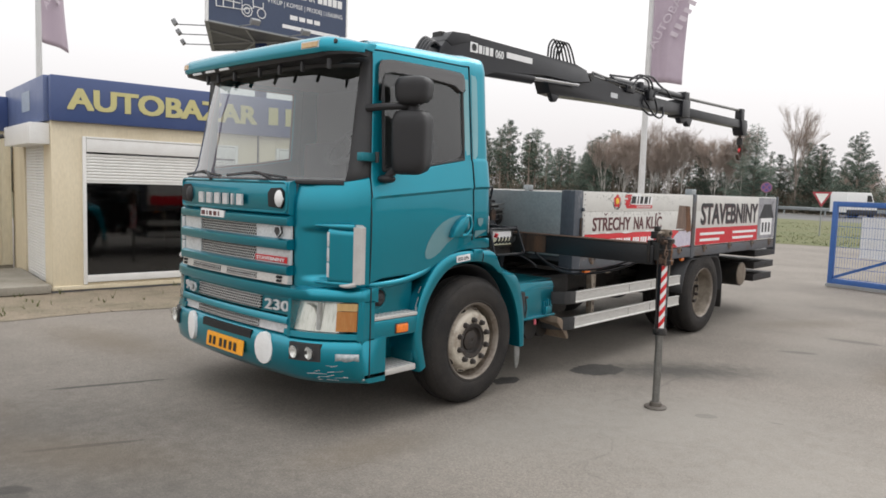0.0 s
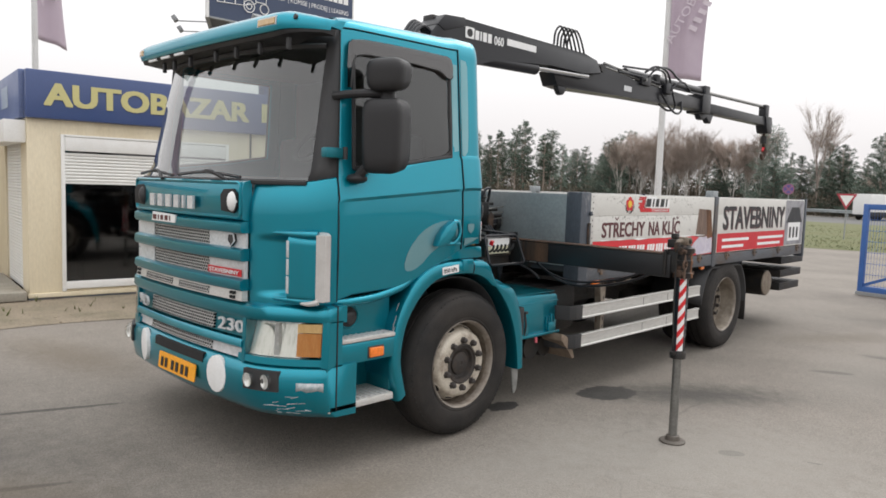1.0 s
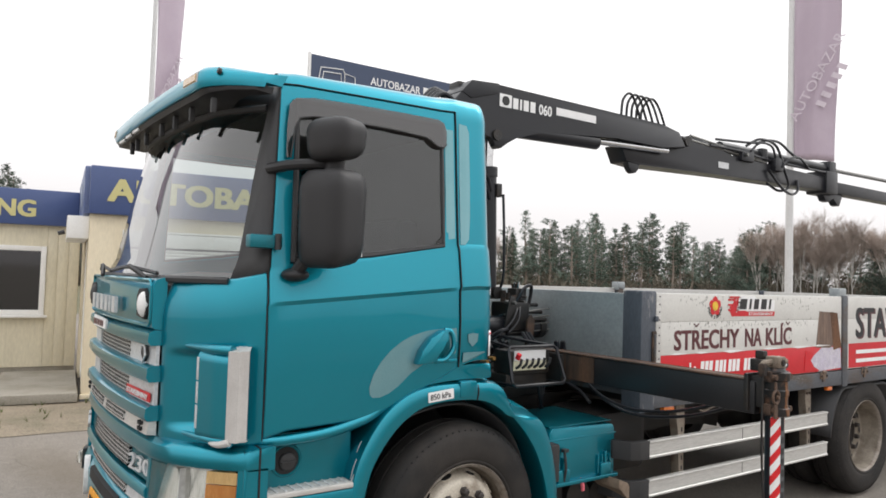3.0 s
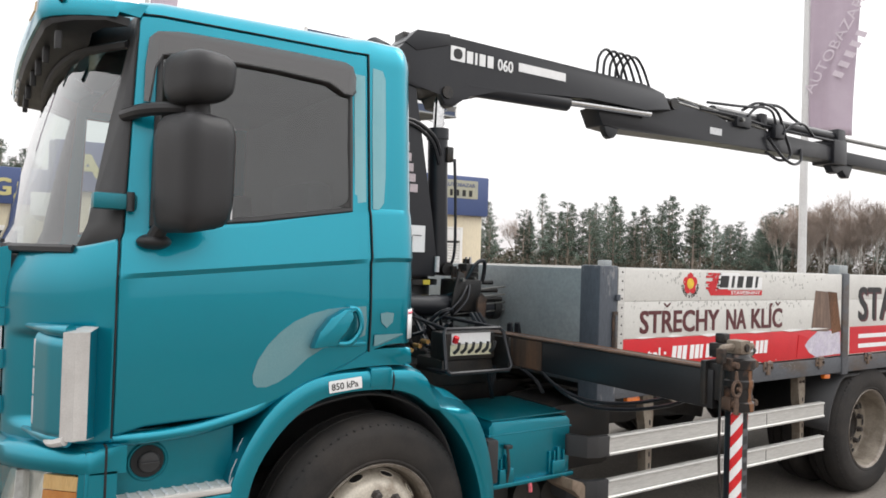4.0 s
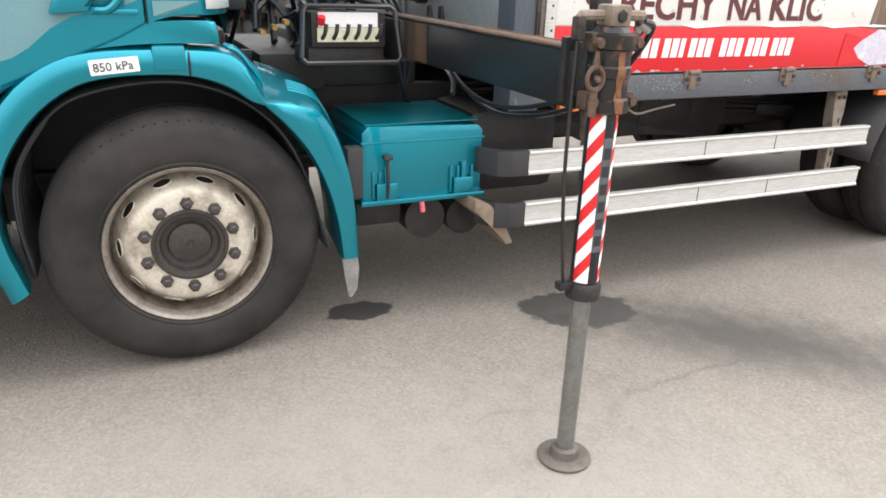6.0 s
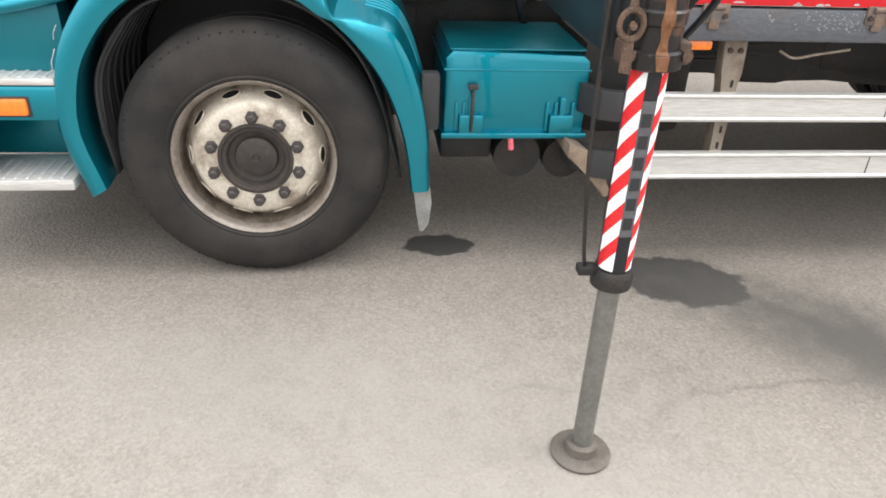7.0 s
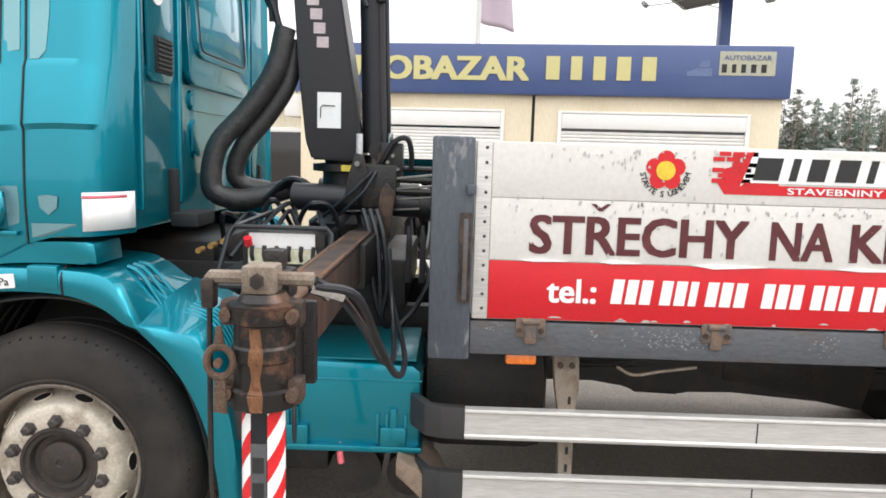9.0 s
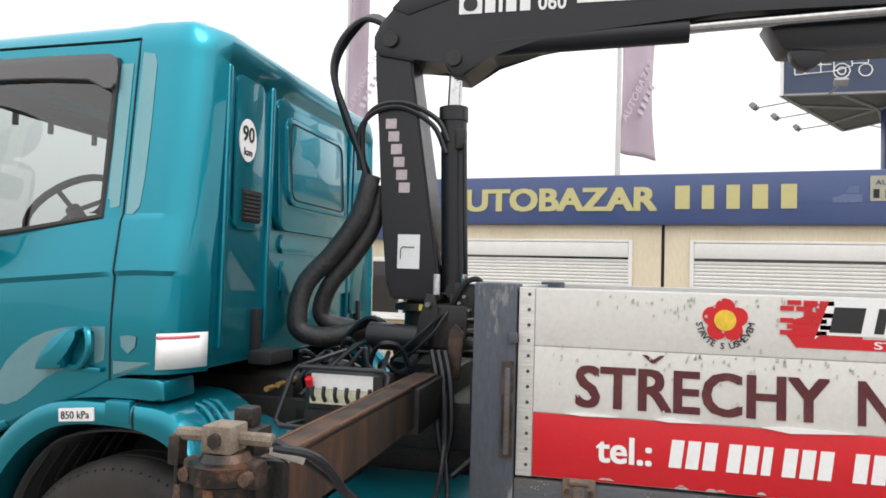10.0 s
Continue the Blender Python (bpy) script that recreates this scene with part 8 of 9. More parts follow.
part("cylinder_cap", nrod(K(0.36, 5.55, 1.44), K(0.362, 5.6, 1.438), 0.075), STEEL_DIRTY, crane)
part("slew_cylinder", nrod(K(-0.32, 4.95, 1.46), K(-0.34, 5.5, 1.44), 0.065), CRANE, crane)
# column leans forward, tapering
bm = bmesh.new()
secs = [(1.63, 5.005, 5.25, 0.185), (1.72, 4.975, 5.25, 0.19), (2.0, 4.945, 5.207, 0.19), (2.5, 4.905, 5.125, 0.175), (2.78, 4.878, 5.077, 0.165), (2.95, 4.872, 5.06, 0.165)]
rings = [[bm.verts.new(K(dx, y, z)) for dx, y in ((-0.06, a), (w, a), (w, b), (-0.06, b))] for z, a, b, w in secs]
for a, b in zip(rings, rings[1:]):
    for j in range(4):
        bm.faces.new((a[j], a[(j + 1) % 4], b[(j + 1) % 4], b[j]))
bm.faces.new(rings[0])
bm.faces.new(rings[-1][::-1])
bmesh.ops.bevel(bm, geom=list(bm.edges), offset=0.01, segments=2, affect="EDGES")
col = part("column", bm, CRANE, crane, "black tapered crane column")
part("column_label", nb((KX + 0.187, 5.034, 1.783), (KX + 0.194, 5.147, 1.952), m=None), WHITE_FLAT, col, "white load chart label").matrix_basis = pose(0, 0, 0)
part("label_drawing", nhose([K(0.195, 5.05, 1.83), K(0.195, 5.05, 1.88), K(0.195, 5.06, 1.89), K(0.195, 5.12, 1.888)], 0.003, 4, 1), BLACK_INK, col)
PALE_PINK = surface("pale_pink_film", (0.5, 0.42, 0.44), 0.5, bump=0.0)
for k in range(6):
    z = 2.51 - k * 0.065
    yc = 4.975 + (2.51 - z) * 0.25
    part("name_bar", nb((KX + 0.16, yc - 0.028, z - 0.024), (KX + 0.1785 + (2.51 - z) * 0.027, yc + 0.028, z + 0.026)), PALE_PINK, col, "pale block of a name")
# lift cylinder
cyl = part("lift_cylinder", nrod(K(0.1, 5.31, 1.67), K(0.1, 5.28, 2.57), 0.066, seg=20), CRANE, crane, "black lift cylinder")
part("piston_rod", nrod(K(0.1, 5.28, 2.57), K(0.1, 5.29, 2.9), 0.036, seg=16), CHROME, cyl, "bright piston rod")
part("cylinder_head", nrod(K(0.1, 5.281, 2.53), K(0.1, 5.279, 2.6), 0.074, seg=20), CRANE, cyl)
part("valve", nb((KX + 0.13, 5.31, 2.38), (KX + 0.18, 5.36, 2.48), 0.01), STEEL_DIRTY, cyl)
part("cylinder_pin", nrod(K(-0.06, 5.33, 1.68), K(0.2, 5.33, 1.68), 0.045, seg=16), STEEL_DIRTY, cyl)
part("pipe", nhose([K(0.19, 5.36, 2.4), K(0.2, 5.37, 2.1), K(0.19, 5.38, 1.8), K(0.15, 5.37, 1.68)], 0.01, 6), CRANE, cyl)
part("bleed_valve", nrod(K(0.2, 5.24, 1.66), K(0.2, 5.24, 1.76), 0.016), SILVER, crane)
# knuckle and first boom
FIRST = [(4.868, 2.9), (4.868, 2.96), (4.9, 3.03), (4.985, 3.12), (5.045, 3.185), (5.13, 3.2), (5.3, 3.205), (7.19, 3.195), (7.43, 3.16), (7.53, 3.03), (7.2, 2.99), (6.6, 2.99), (5.9, 2.93), (5.7, 2.9), (5.48, 2.846), (5.34, 2.74), (5.27, 2.75), (5.25, 2.82), (5.08, 2.822), (4.9, 2.86)]
b1 = part("first_boom", nprism(FIRST, KX - 0.06, KX + 0.178, "x", 0.012), CRANE, crane, "black first boom with white panel")
part("boom_flange", nprism([(4.96, 3.1), (5.05, 3.195), (5.3, 3.213), (5.3, 3.14), (5.05, 3.06)], KX - 0.065, KX + 0.184, "x", 0.006), CRANE, b1)
for y, z in ((4.96, 2.94), (5.29, 2.83)):
    part("boom_pin", nrod(K(-0.08, y, z), K(0.195, y, z), 0.04, seg=16), STEEL_DIRTY, b1)
part("rib_plate", nb((KX - 0.06, 5.02, 3.11), (KX + 0.06, 5.14, 3.21), 0.01, m=None), STEEL_DIRTY, b1)
part("emblem", plate(Matrix.Translation(K(0.179, 5.31, 3.048)) @ FACE_X, 0.115, 0.096, 0.003, 0.006), WHITE_FLAT, b1, "white square emblem")
part("emblem_mark", plate(Matrix.Translation(K(0.182, 5.332, 3.062)) @ FACE_X, 0.07, 0.068, 0.002, 0.03), BLACK_INK, b1)
part("name_bar", bars(Matrix.Translation(K(0.179, 5.44, 3.05)) @ FACE_X, [0.05, 0.018, 0.05, 0.05], 0.08, 0.018, 0.003), WHITE_FLAT, b1, "white bars of a name")
part("lettering", letters("060", Matrix.Translation(K(0.179, 5.7, 3.05)) @ FACE_X, 0.08, 0.135, 0.003, 0.018), WHITE_FLAT, b1, "white model number")
part("white_panel", plate(Matrix.Translation(K(0.179, 5.885, 3.072)) @ FACE_X, 0.445, 0.06, 0.003), WHITE_FLAT, b1)
# fold cylinder under the first boom
fc = part("fold_cylinder", nrod(K(0.122, 5.46, 2.905), K(0.122, 6.4, 2.932), 0.057, seg=20), CRANE, crane, "black folding cylinder")
part("piston_rod", nrod(K(0.122, 6.4, 2.945), K(0.14, 7.3, 2.975), 0.028, seg=14), CHROME, fc)
# second boom and extensions
SECOND = [(6.74, 2.97), (6.82, 2.83), (7.0, 2.82), (8.3, 2.865), (10.3, 2.9), (10.3, 3.055), (8.4, 3.06), (7.9, 3.17), (7.55, 3.16), (7.4, 3.02), (7.0, 2.965)]
b2_ = part("second_boom", nprism(SECOND, KX - 0.095, KX + 0.095, "x", 0.012), CRANE, crane, "black second boom")
part("boom_ear", nprism([(6.84, 2.83), (7.0, 2.83), (6.985, 2.785), (6.955, 2.75), (6.92, 2.737), (6.885, 2.75), (6.855, 2.785)], KX + 0.03, KX + 0.09, "x", 0.008), CRANE, b2_)
part("label", plate(Matrix.Translation(K(0.096, 8.15, 2.93)) @ FACE_X, 0.17, 0.06, 0.003), SILVER, b2_)
part("joint_pin", nrod(K(-0.14, 7.62, 3.11), K(0.14, 7.62, 3.11), 0.05, seg=16), STEEL_DIRTY, b2_)
ex = part("extension_boom", nb((KX - 0.07, 10.2, 2.9), (KX + 0.07, 12.82, 3.035), 0.01), CRANE, crane, "black extension boom")
part("collar", nb((KX - 0.12, 10.2, 2.87), (KX + 0.12, 10.46, 3.13), 0.015), CRANE, ex)
part("collar_lug", nprism([(10.25, 2.9), (10.75, 2.91), (10.66, 2.76), (10.6, 2.77), (10.52, 2.85), (10.42, 2.79), (10.34, 2.8)], KX - 0.04, KX + 0.04, "x", 0.008), CRANE, ex)
part("extension_cylinder", nrod(K(0.0, 8.3, 3.165), K(0.0, 10.55, 3.185), 0.055, seg=16), CRANE, crane, "long black extension cylinder")
part("extension_rod", nrod(K(0.0, 10.5, 3.185), K(0.0, 12.7, 3.21), 0.024, seg=10), STEEL_ROD, crane)
part("cylinder_clamp", nb((KX - 0.08, 10.35, 3.04), (KX + 0.08, 10.5, 3.26), 0.012), CRANE, crane)
part("cylinder_clamp", nb((KX - 0.08, 8.95, 3.04), (KX + 0.08, 9.05, 3.23), 0.012), CRANE, crane)
part("tip_bracket", nb((KX - 0.06, 12.66, 3.02), (KX + 0.06, 12.8, 3.24), 0.012), CRANE, crane)
part("tip_head", nprism([(12.6, 3.05), (12.86, 3.05), (12.9, 2.95), (12.88, 2.78), (12.72, 2.78), (12.66, 2.86)], KX - 0.09, KX + 0.09, "x", 0.015), CRANE, crane, "boom tip head")
hk = part("hook", nhose([K(0, 12.8, 2.8), K(0, 12.8, 2.7), K(0.0, 12.81, 2.62), K(0.0, 12.86, 2.5), K(0, 12.84, 2.4), K(0, 12.77, 2.38), K(0, 12.74, 2.45)], 0.028, 8), RUST, crane, "rusty load hook with red tag")
part("hook_swivel", nrod(K(0, 12.8, 2.62), K(0, 12.8, 2.74), 0.05, seg=14), STEEL_DIRTY, hk)
part("hook_latch", nrod(K(0, 12.78, 2.5), K(0, 12.84, 2.58), 0.02, seg=8), RED_FILM, hk)
# hoses along the boom
for k in range(5):
    o = 0.09 - k * 0.03
    q = 6.74 + k * 0.1
    part("boom_hose", nhose([K(o, q, 3.23), K(o, q + 0.02, 3.36), K(o, q + 0.1 + k * 0.01, 3.43 + k * 0.012), K(o - 0.02, q + 0.2 + k * 0.02, 3.38 + k * 0.01), K(o - 0.03, q + 0.3 + k * 0.03, 3.2)], 0.0115, 8), CRANE, crane, "black hydraulic hose loop")
part("boom_hose", nhose([K(0.1, 8.0, 3.13), K(0.12, 8.5, 3.13), K(0.1, 9.0, 3.11), K(0.12, 9.6, 3.1), K(0.1, 10.2, 3.11)], 0.014, 6), CRANE, crane)
part("boom_hose", nhose([K(0.1, 8.1, 3.2), K(0.13, 8.7, 3.24), K(0.13, 8.95, 3.3), K(0.12, 9.2, 3.31), K(0.1, 9.45, 3.24), K(0.1, 9.6, 3.2)], 0.014, 6), CRANE, crane)
part("boom_hose", nhose([K(0.11, 8.6, 3.2), K(0.14, 8.8, 3.29), K(0.14, 9.1, 3.26), K(0.14, 9.25, 3.05), K(0.14, 9.35, 2.86), K(0.12, 9.2, 2.8), K(0.1, 9.0, 2.86)], 0.014, 6), CRANE, crane)
part("boom_hose", nhose([K(0.12, 9.0, 3.0), K(0.14, 9.2, 2.84), K(0.14, 9.4, 2.78), K(0.13, 9.55, 2.83), K(0.1, 9.6, 2.95)], 0.014, 6), CRANE, crane)
part("boom_hose", nhose([K(0.12, 5.0, 2.98), K(0.13, 5.2, 3.02), K(0.13, 5.5, 2.92), K(0.13, 5.8, 2.9), K(0.1, 6.0, 2.95)], 0.012, 6), CRANE, crane)
part("boom_pipe", nrod(K(0.06, 7.75, 3.19), K(0.06, 9.05, 3.1), 0.014, seg=8), STEEL_ROD, crane)
part("boom_pipe", nrod(K(0.09, 7.7, 3.14), K(0.09, 9.0, 3.075), 0.012, seg=8), STEEL_ROD, crane)
bv = part("boom_valve", nb((KX + 0.02, 8.5, 3.04), (KX + 0.13, 8.72, 3.16), 0.012), CRANE, crane, "black check valve on the boom")
part("boom_valve_plug", nrod(K(0.13, 8.56, 3.1), K(0.16, 8.56, 3.1), 0.018, seg=8), STEEL_ROD, bv)
part("boom_valve", nb((KX + 0.06, 9.08, 3.0), (KX + 0.15, 9.24, 3.14), 0.012), CRANE, crane, "black check valve on the boom")
part("boom_hose", nhose([K(0.14, 9.1, 3.12), K(0.15, 9.0, 3.24), K(0.14, 8.8, 3.25), K(0.13, 8.65, 3.15)], 0.012, 6), CRANE, crane)
part("boom_hose", nhose([K(0.15, 9.2, 3.05), K(0.17, 9.35, 3.16), K(0.16, 9.55, 3.18), K(0.14, 9.75, 3.1)], 0.012, 6), CRANE, crane)
# hose bundle from the column down behind the cab
for k in range(4):
    d = k * 0.035
    part("hose", nhose([K(0.14 - d, 4.975, 3.0), K(0.16 - d, 4.815, 3.06 + d * 0.5), K(0.18 - d, 4.695 - d * 0.3, 2.95), K(0.18 - d, 4.655 - d * 0.3, 2.78), K(0.17 - d, 4.735 - d * 0.4, 2.55), K(0.16 - d, 4.815 - d * 0.3, 2.35), K(0.16 - d, 4.855, 2.2)], 0.017, 7), CRANE, crane, "black hydraulic hose")
part("hose", nhose([K(0.15, 4.825, 2.3), K(0.17, 4.825, 2.5), K(0.18, 4.905, 2.6), K(0.18, 5.055, 2.61), K(0.17, 5.21, 2.53), K(0.16, 5.27, 2.42)], 0.014, 7), CRANE, crane)
part("hose", nhose([K(0.15, 4.805, 2.28), K(0.17, 4.805, 2.47), K(0.18, 4.885, 2.57), K(0.18, 5.035, 2.59), K(0.17, 5.19, 2.5), K(0.16, 5.26, 2.36)], 0.014, 7), CRANE, crane)
SLEEVE = surface("wrinkled_hose_sleeve", (0.024, 0.024, 0.025), 0.45, dirt=(0.07, 0.067, 0.063), amount=0.5, scale=22, fine=60, bump=0.4, grain=0.25)
part("hose_sleeve", nhose([K(0.17, 4.875, 2.25), K(0.18, 4.825, 2.05), K(0.2, 4.705, 1.86), K(0.24, 4.575, 1.7), K(0.26, 4.54, 1.55), K(0.26, 4.56, 1.46), K(0.24, 4.675, 1.43), K(0.2, 4.815, 1.46), K(0.16, 4.935, 1.5)], 0.05, 12), SLEEVE, crane, "thick wrinkled black hose sleeve")
part("hose_sleeve", nhose([K(0.1, 4.905, 2.2), K(0.12, 4.875, 2.0), K(0.14, 4.775, 1.83), K(0.16, 4.675, 1.7), K(0.16, 4.625, 1.57), K(0.14, 4.655, 1.5), K(0.1, 4.775, 1.47)], 0.046, 12), SLEEVE, crane, "thick wrinkled black hose sleeve")
for k in range(4):
    part("hose", nhose([K(0.2 + k * 0.02, 4.8, 1.44), K(0.22 + k * 0.02, 4.92, 1.5 + k * 0.012), K(0.24 + k * 0.02, 5.03, 1.47 + k * 0.01), K(0.25 + k * 0.02, 5.06 + k * 0.012, 1.36)], 0.013, 6), CRANE, crane)
# control valve block with levers, inside a tube guard
vb = part("valve_block", nb((KX + 0.72, 4.87, 1.2), (KX + 0.88, 5.2, 1.345), 0.012), STEEL_DIRTY, crane, "lever valve block with pale label")
part("valve_label", nb((KX + 0.881, 4.9, 1.285), (KX + 0.886, 5.16, 1.345)), WHITE_FLAT, vb)
part("valve_plate", nb((KX + 0.881, 4.895, 1.225), (KX + 0.885, 5.165, 1.283)), surface("cream_label", (0.7, 0.68, 0.5), 0.5, bump=0.0), vb)
for k in range(6):
    y = 4.915 + k * 0.048
    part("lever", nhose([K(0.89, y, 1.24), K(0.92, y + 0.004, 1.265), K(0.925, y + 0.008, 1.3)], 0.009, 6), PLASTIC, vb)
part("lever_knob", nrod(K(0.91, 4.905, 1.3), K(0.925, 4.905, 1.33), 0.016, seg=10), RED_FILM, vb, "red lever knob")
part("valve_base", nb((KX + 0.6, 4.86, 1.12), (KX + 0.86, 5.2, 1.2), 0.01), STEEL_DIRTY, vb)
part("lever_guard", nhose([K(0.99, 4.8, 1.17), K(0.91, 4.83, 1.35), K(0.9, 4.85, 1.37), K(0.9, 5.21, 1.37), K(0.91, 5.23, 1.35), K(0.99, 5.23, 1.17), K(0.995, 5.21, 1.15), K(0.995, 4.82, 1.15), K(0.99, 4.8, 1.17)], 0.011, 7, 1), CRANE, crane, "bent tube guard round the levers")
part("guard_stay", nrod(K(0.9, 4.85, 1.37), K(0.5, 4.9, 1.4), 0.011, seg=6), CRANE, crane)
part("guard_stay", nrod(K(0.9, 5.2, 1.37), K(0.5, 5.1, 1.4), 0.011, seg=6), CRANE, crane)
part("guard_stay", nrod(K(0.985, 4.84, 1.15), K(0.4, 4.9, 1.12), 0.011, seg=6), CRANE, crane)
# manifold with stacked levers beside the column
mf = part("manifold", nb((KX + 0.18, 5.28, 1.42), (KX + 0.42, 5.44, 1.62), 0.015), STEEL_DIRTY, crane, "hydraulic manifold with fittings")
for k in range(3):
    part("fitting", nrod(K(0.3 + k * 0.05, 5.44, 1.6 - k * 0.05), K(0.32 + k * 0.05, 5.6, 1.6 - k * 0.05), 0.014, seg=8), STEEL_DIRTY, mf)
    part("fitting", nrod(K(0.22 + k * 0.06, 5.36, 1.62), K(0.22 + k * 0.06, 5.36, 1.7 - k * 0.015), 0.02, seg=8), RUST, mf)
part("hose", nhose([K(0.2, 5.2, 1.5), K(0.3, 5.28, 1.52), K(0.36, 5.36, 1.62), K(0.38, 5.42, 1.72), K(0.38, 5.48, 1.74), K(0.36, 5.5, 1.68), K(0.34, 5.5, 1.6)], 0.013, 7), CRANE, crane)
for k in range(3):
    part("hose", nhose([K(0.5, 5.3 + k * 0.03, 1.42), K(0.56, 5.34 + k * 0.03, 1.3), K(0.6, 5.36 + k * 0.03, 1.1), K(0.6, 5.4, 0.95), K(0.55, 5.46, 0.86)], 0.013, 6), CRANE, crane)
part("pump_pipe", nhose([K(0.3, 5.55, 1.2), K(0.5, 5.6, 1.12), K(0.8, 5.56, 1.05), K(0.95, 5.5, 1.0)], 0.012, 6), CRANE, crane)
rnd = random.Random(31)
for k in range(7):
    y0 = 4.62 + 0.07 * k
    part("hose", nhose([K(rnd.uniform(0.3, 0.7), y0, rnd.uniform(1.15, 1.3)), K(rnd.uniform(0.35, 0.7), y0 + 0.05, rnd.uniform(1.3, 1.42)), K(rnd.uniform(0.3, 0.6), y0 + 0.12, rnd.uniform(1.3, 1.45)), K(rnd.uniform(0.2, 0.5), y0 + 0.2, rnd.uniform(1.2, 1.4)), K(rnd.uniform(0.1, 0.4), y0 + 0.24, 1.1)], 0.012, 6), CRANE, crane)
for k in range(3):
    part("air_coupling", nrod(K(0.78, 4.68 + k * 0.05, 1.26 + 0.02 * k), K(0.84, 4.68 + k * 0.05, 1.26 + 0.02 * k), 0.012, seg=10), BRASS, crane, "brassy air coupling")
part("cab_support", nb((KX + 0.5, 4.52, 1.34), (KX + 0.72, 4.64, 1.4), 0.015), SEAM, crane)
part("dark_box", nb((KX - 0.4, 4.7, 0.98), (KX + 0.6, 5.0, 1.15), 0.02), STEEL_DIRTY, crane)
for y in (5.50, 5.56):
    part("chock_plate", nprism([(y, 1.12), (y + 0.03, 1.12), (y + 0.028, 1.3), (y + 0.018, 1.37), (y + 0.006, 1.36)], KX + 0.6, KX + 0.64, "x", 0.004), CRANE, crane)


# valve stack, linkage and pipes beside the slewing base
stk2 = part("directional_valve", nb((KX + 0.26, 5.36, 1.56), (KX + 0.36, 5.46, 1.72), 0.012), STEEL_DIRTY, crane, "oily directional valve with bright caps")
for k in range(4):
    part("valve_cap", nrod(K(0.275 + 0.022 * k, 5.4, 1.72), K(0.275 + 0.022 * k, 5.4, 1.75 + 0.012 * (k % 2)), 0.009, seg=8), CHROME if k % 2 else RUST, stk2)
    part("spool_end", nrod(K(0.36, 5.375 + 0.022 * k, 1.6 + 0.03 * (k % 3)), K(0.41, 5.375 + 0.022 * k, 1.6 + 0.03 * (k % 3)), 0.008, seg=8), STEEL_ROD, stk2)
    part("control_rod", nrod(K(0.38, 5.2 + 0.012 * k, 1.4 + 0.045 * k), K(0.43, 5.62, 1.43 + 0.05 * k), 0.006, seg=6), STEEL_ROD, crane)
part("linkage", nprism([(5.2, 1.44), (5.26, 1.43), (5.31, 1.58), (5.29, 1.66), (5.25, 1.67), (5.22, 1.56)], KX + 0.42, KX + 0.435, "x", 0.005), STEEL_DIRTY, crane)
part("linkage", nprism([(5.36, 1.3), (5.42, 1.29), (5.44, 1.5), (5.4, 1.54), (5.37, 1.5)], KX + 0.46, KX + 0.48, "x", 0.005), RUST, crane)
part("linkage_pin", nrod(K(0.36, 5.265, 1.62), K(0.47, 5.265, 1.62), 0.012, seg=8), STEEL_ROD, crane)
for k in range(2):
    part("hose", nhose([K(0.32 + 0.02 * k, 5.4, 1.58), K(0.4 + 0.015 * k, 5.36 - 0.03 * k, 1.6 - 0.02 * k), K(0.46, 5.3 - 0.05 * k, 1.5), K(0.46, 5.22 - 0.06 * k, 1.42), K(0.42, 5.15 - 0.06 * k, 1.36)], 0.008, 6), CRANE, crane)

# ---- outriggers ----
CLAMP = surface("worn_black_clamp", (0.012, 0.0105, 0.0105), 0.36, 0.2, dirt=(0.13, 0.062, 0.034), amount=0.75, scale=15, fine=120, bump=0.12, grain=0.25, contrast=(0.5, 0.66))
RUST_PALE = surface("pale_rust", (0.115, 0.068, 0.045), 0.65, 0.15, dirt=(0.03, 0.022, 0.018), amount=0.8, scale=24, fine=160, bump=0.5, grain=0.3)
GREY_FILM = surface("grey_leg_film", (0.085, 0.088, 0.095), 0.5, dirt=(0.05, 0.05, 0.055), amount=0.6, scale=18, bump=0.02)
FAINT = surface("faint_dark_film", (0.018, 0.019, 0.021), 0.5, bump=0.0)

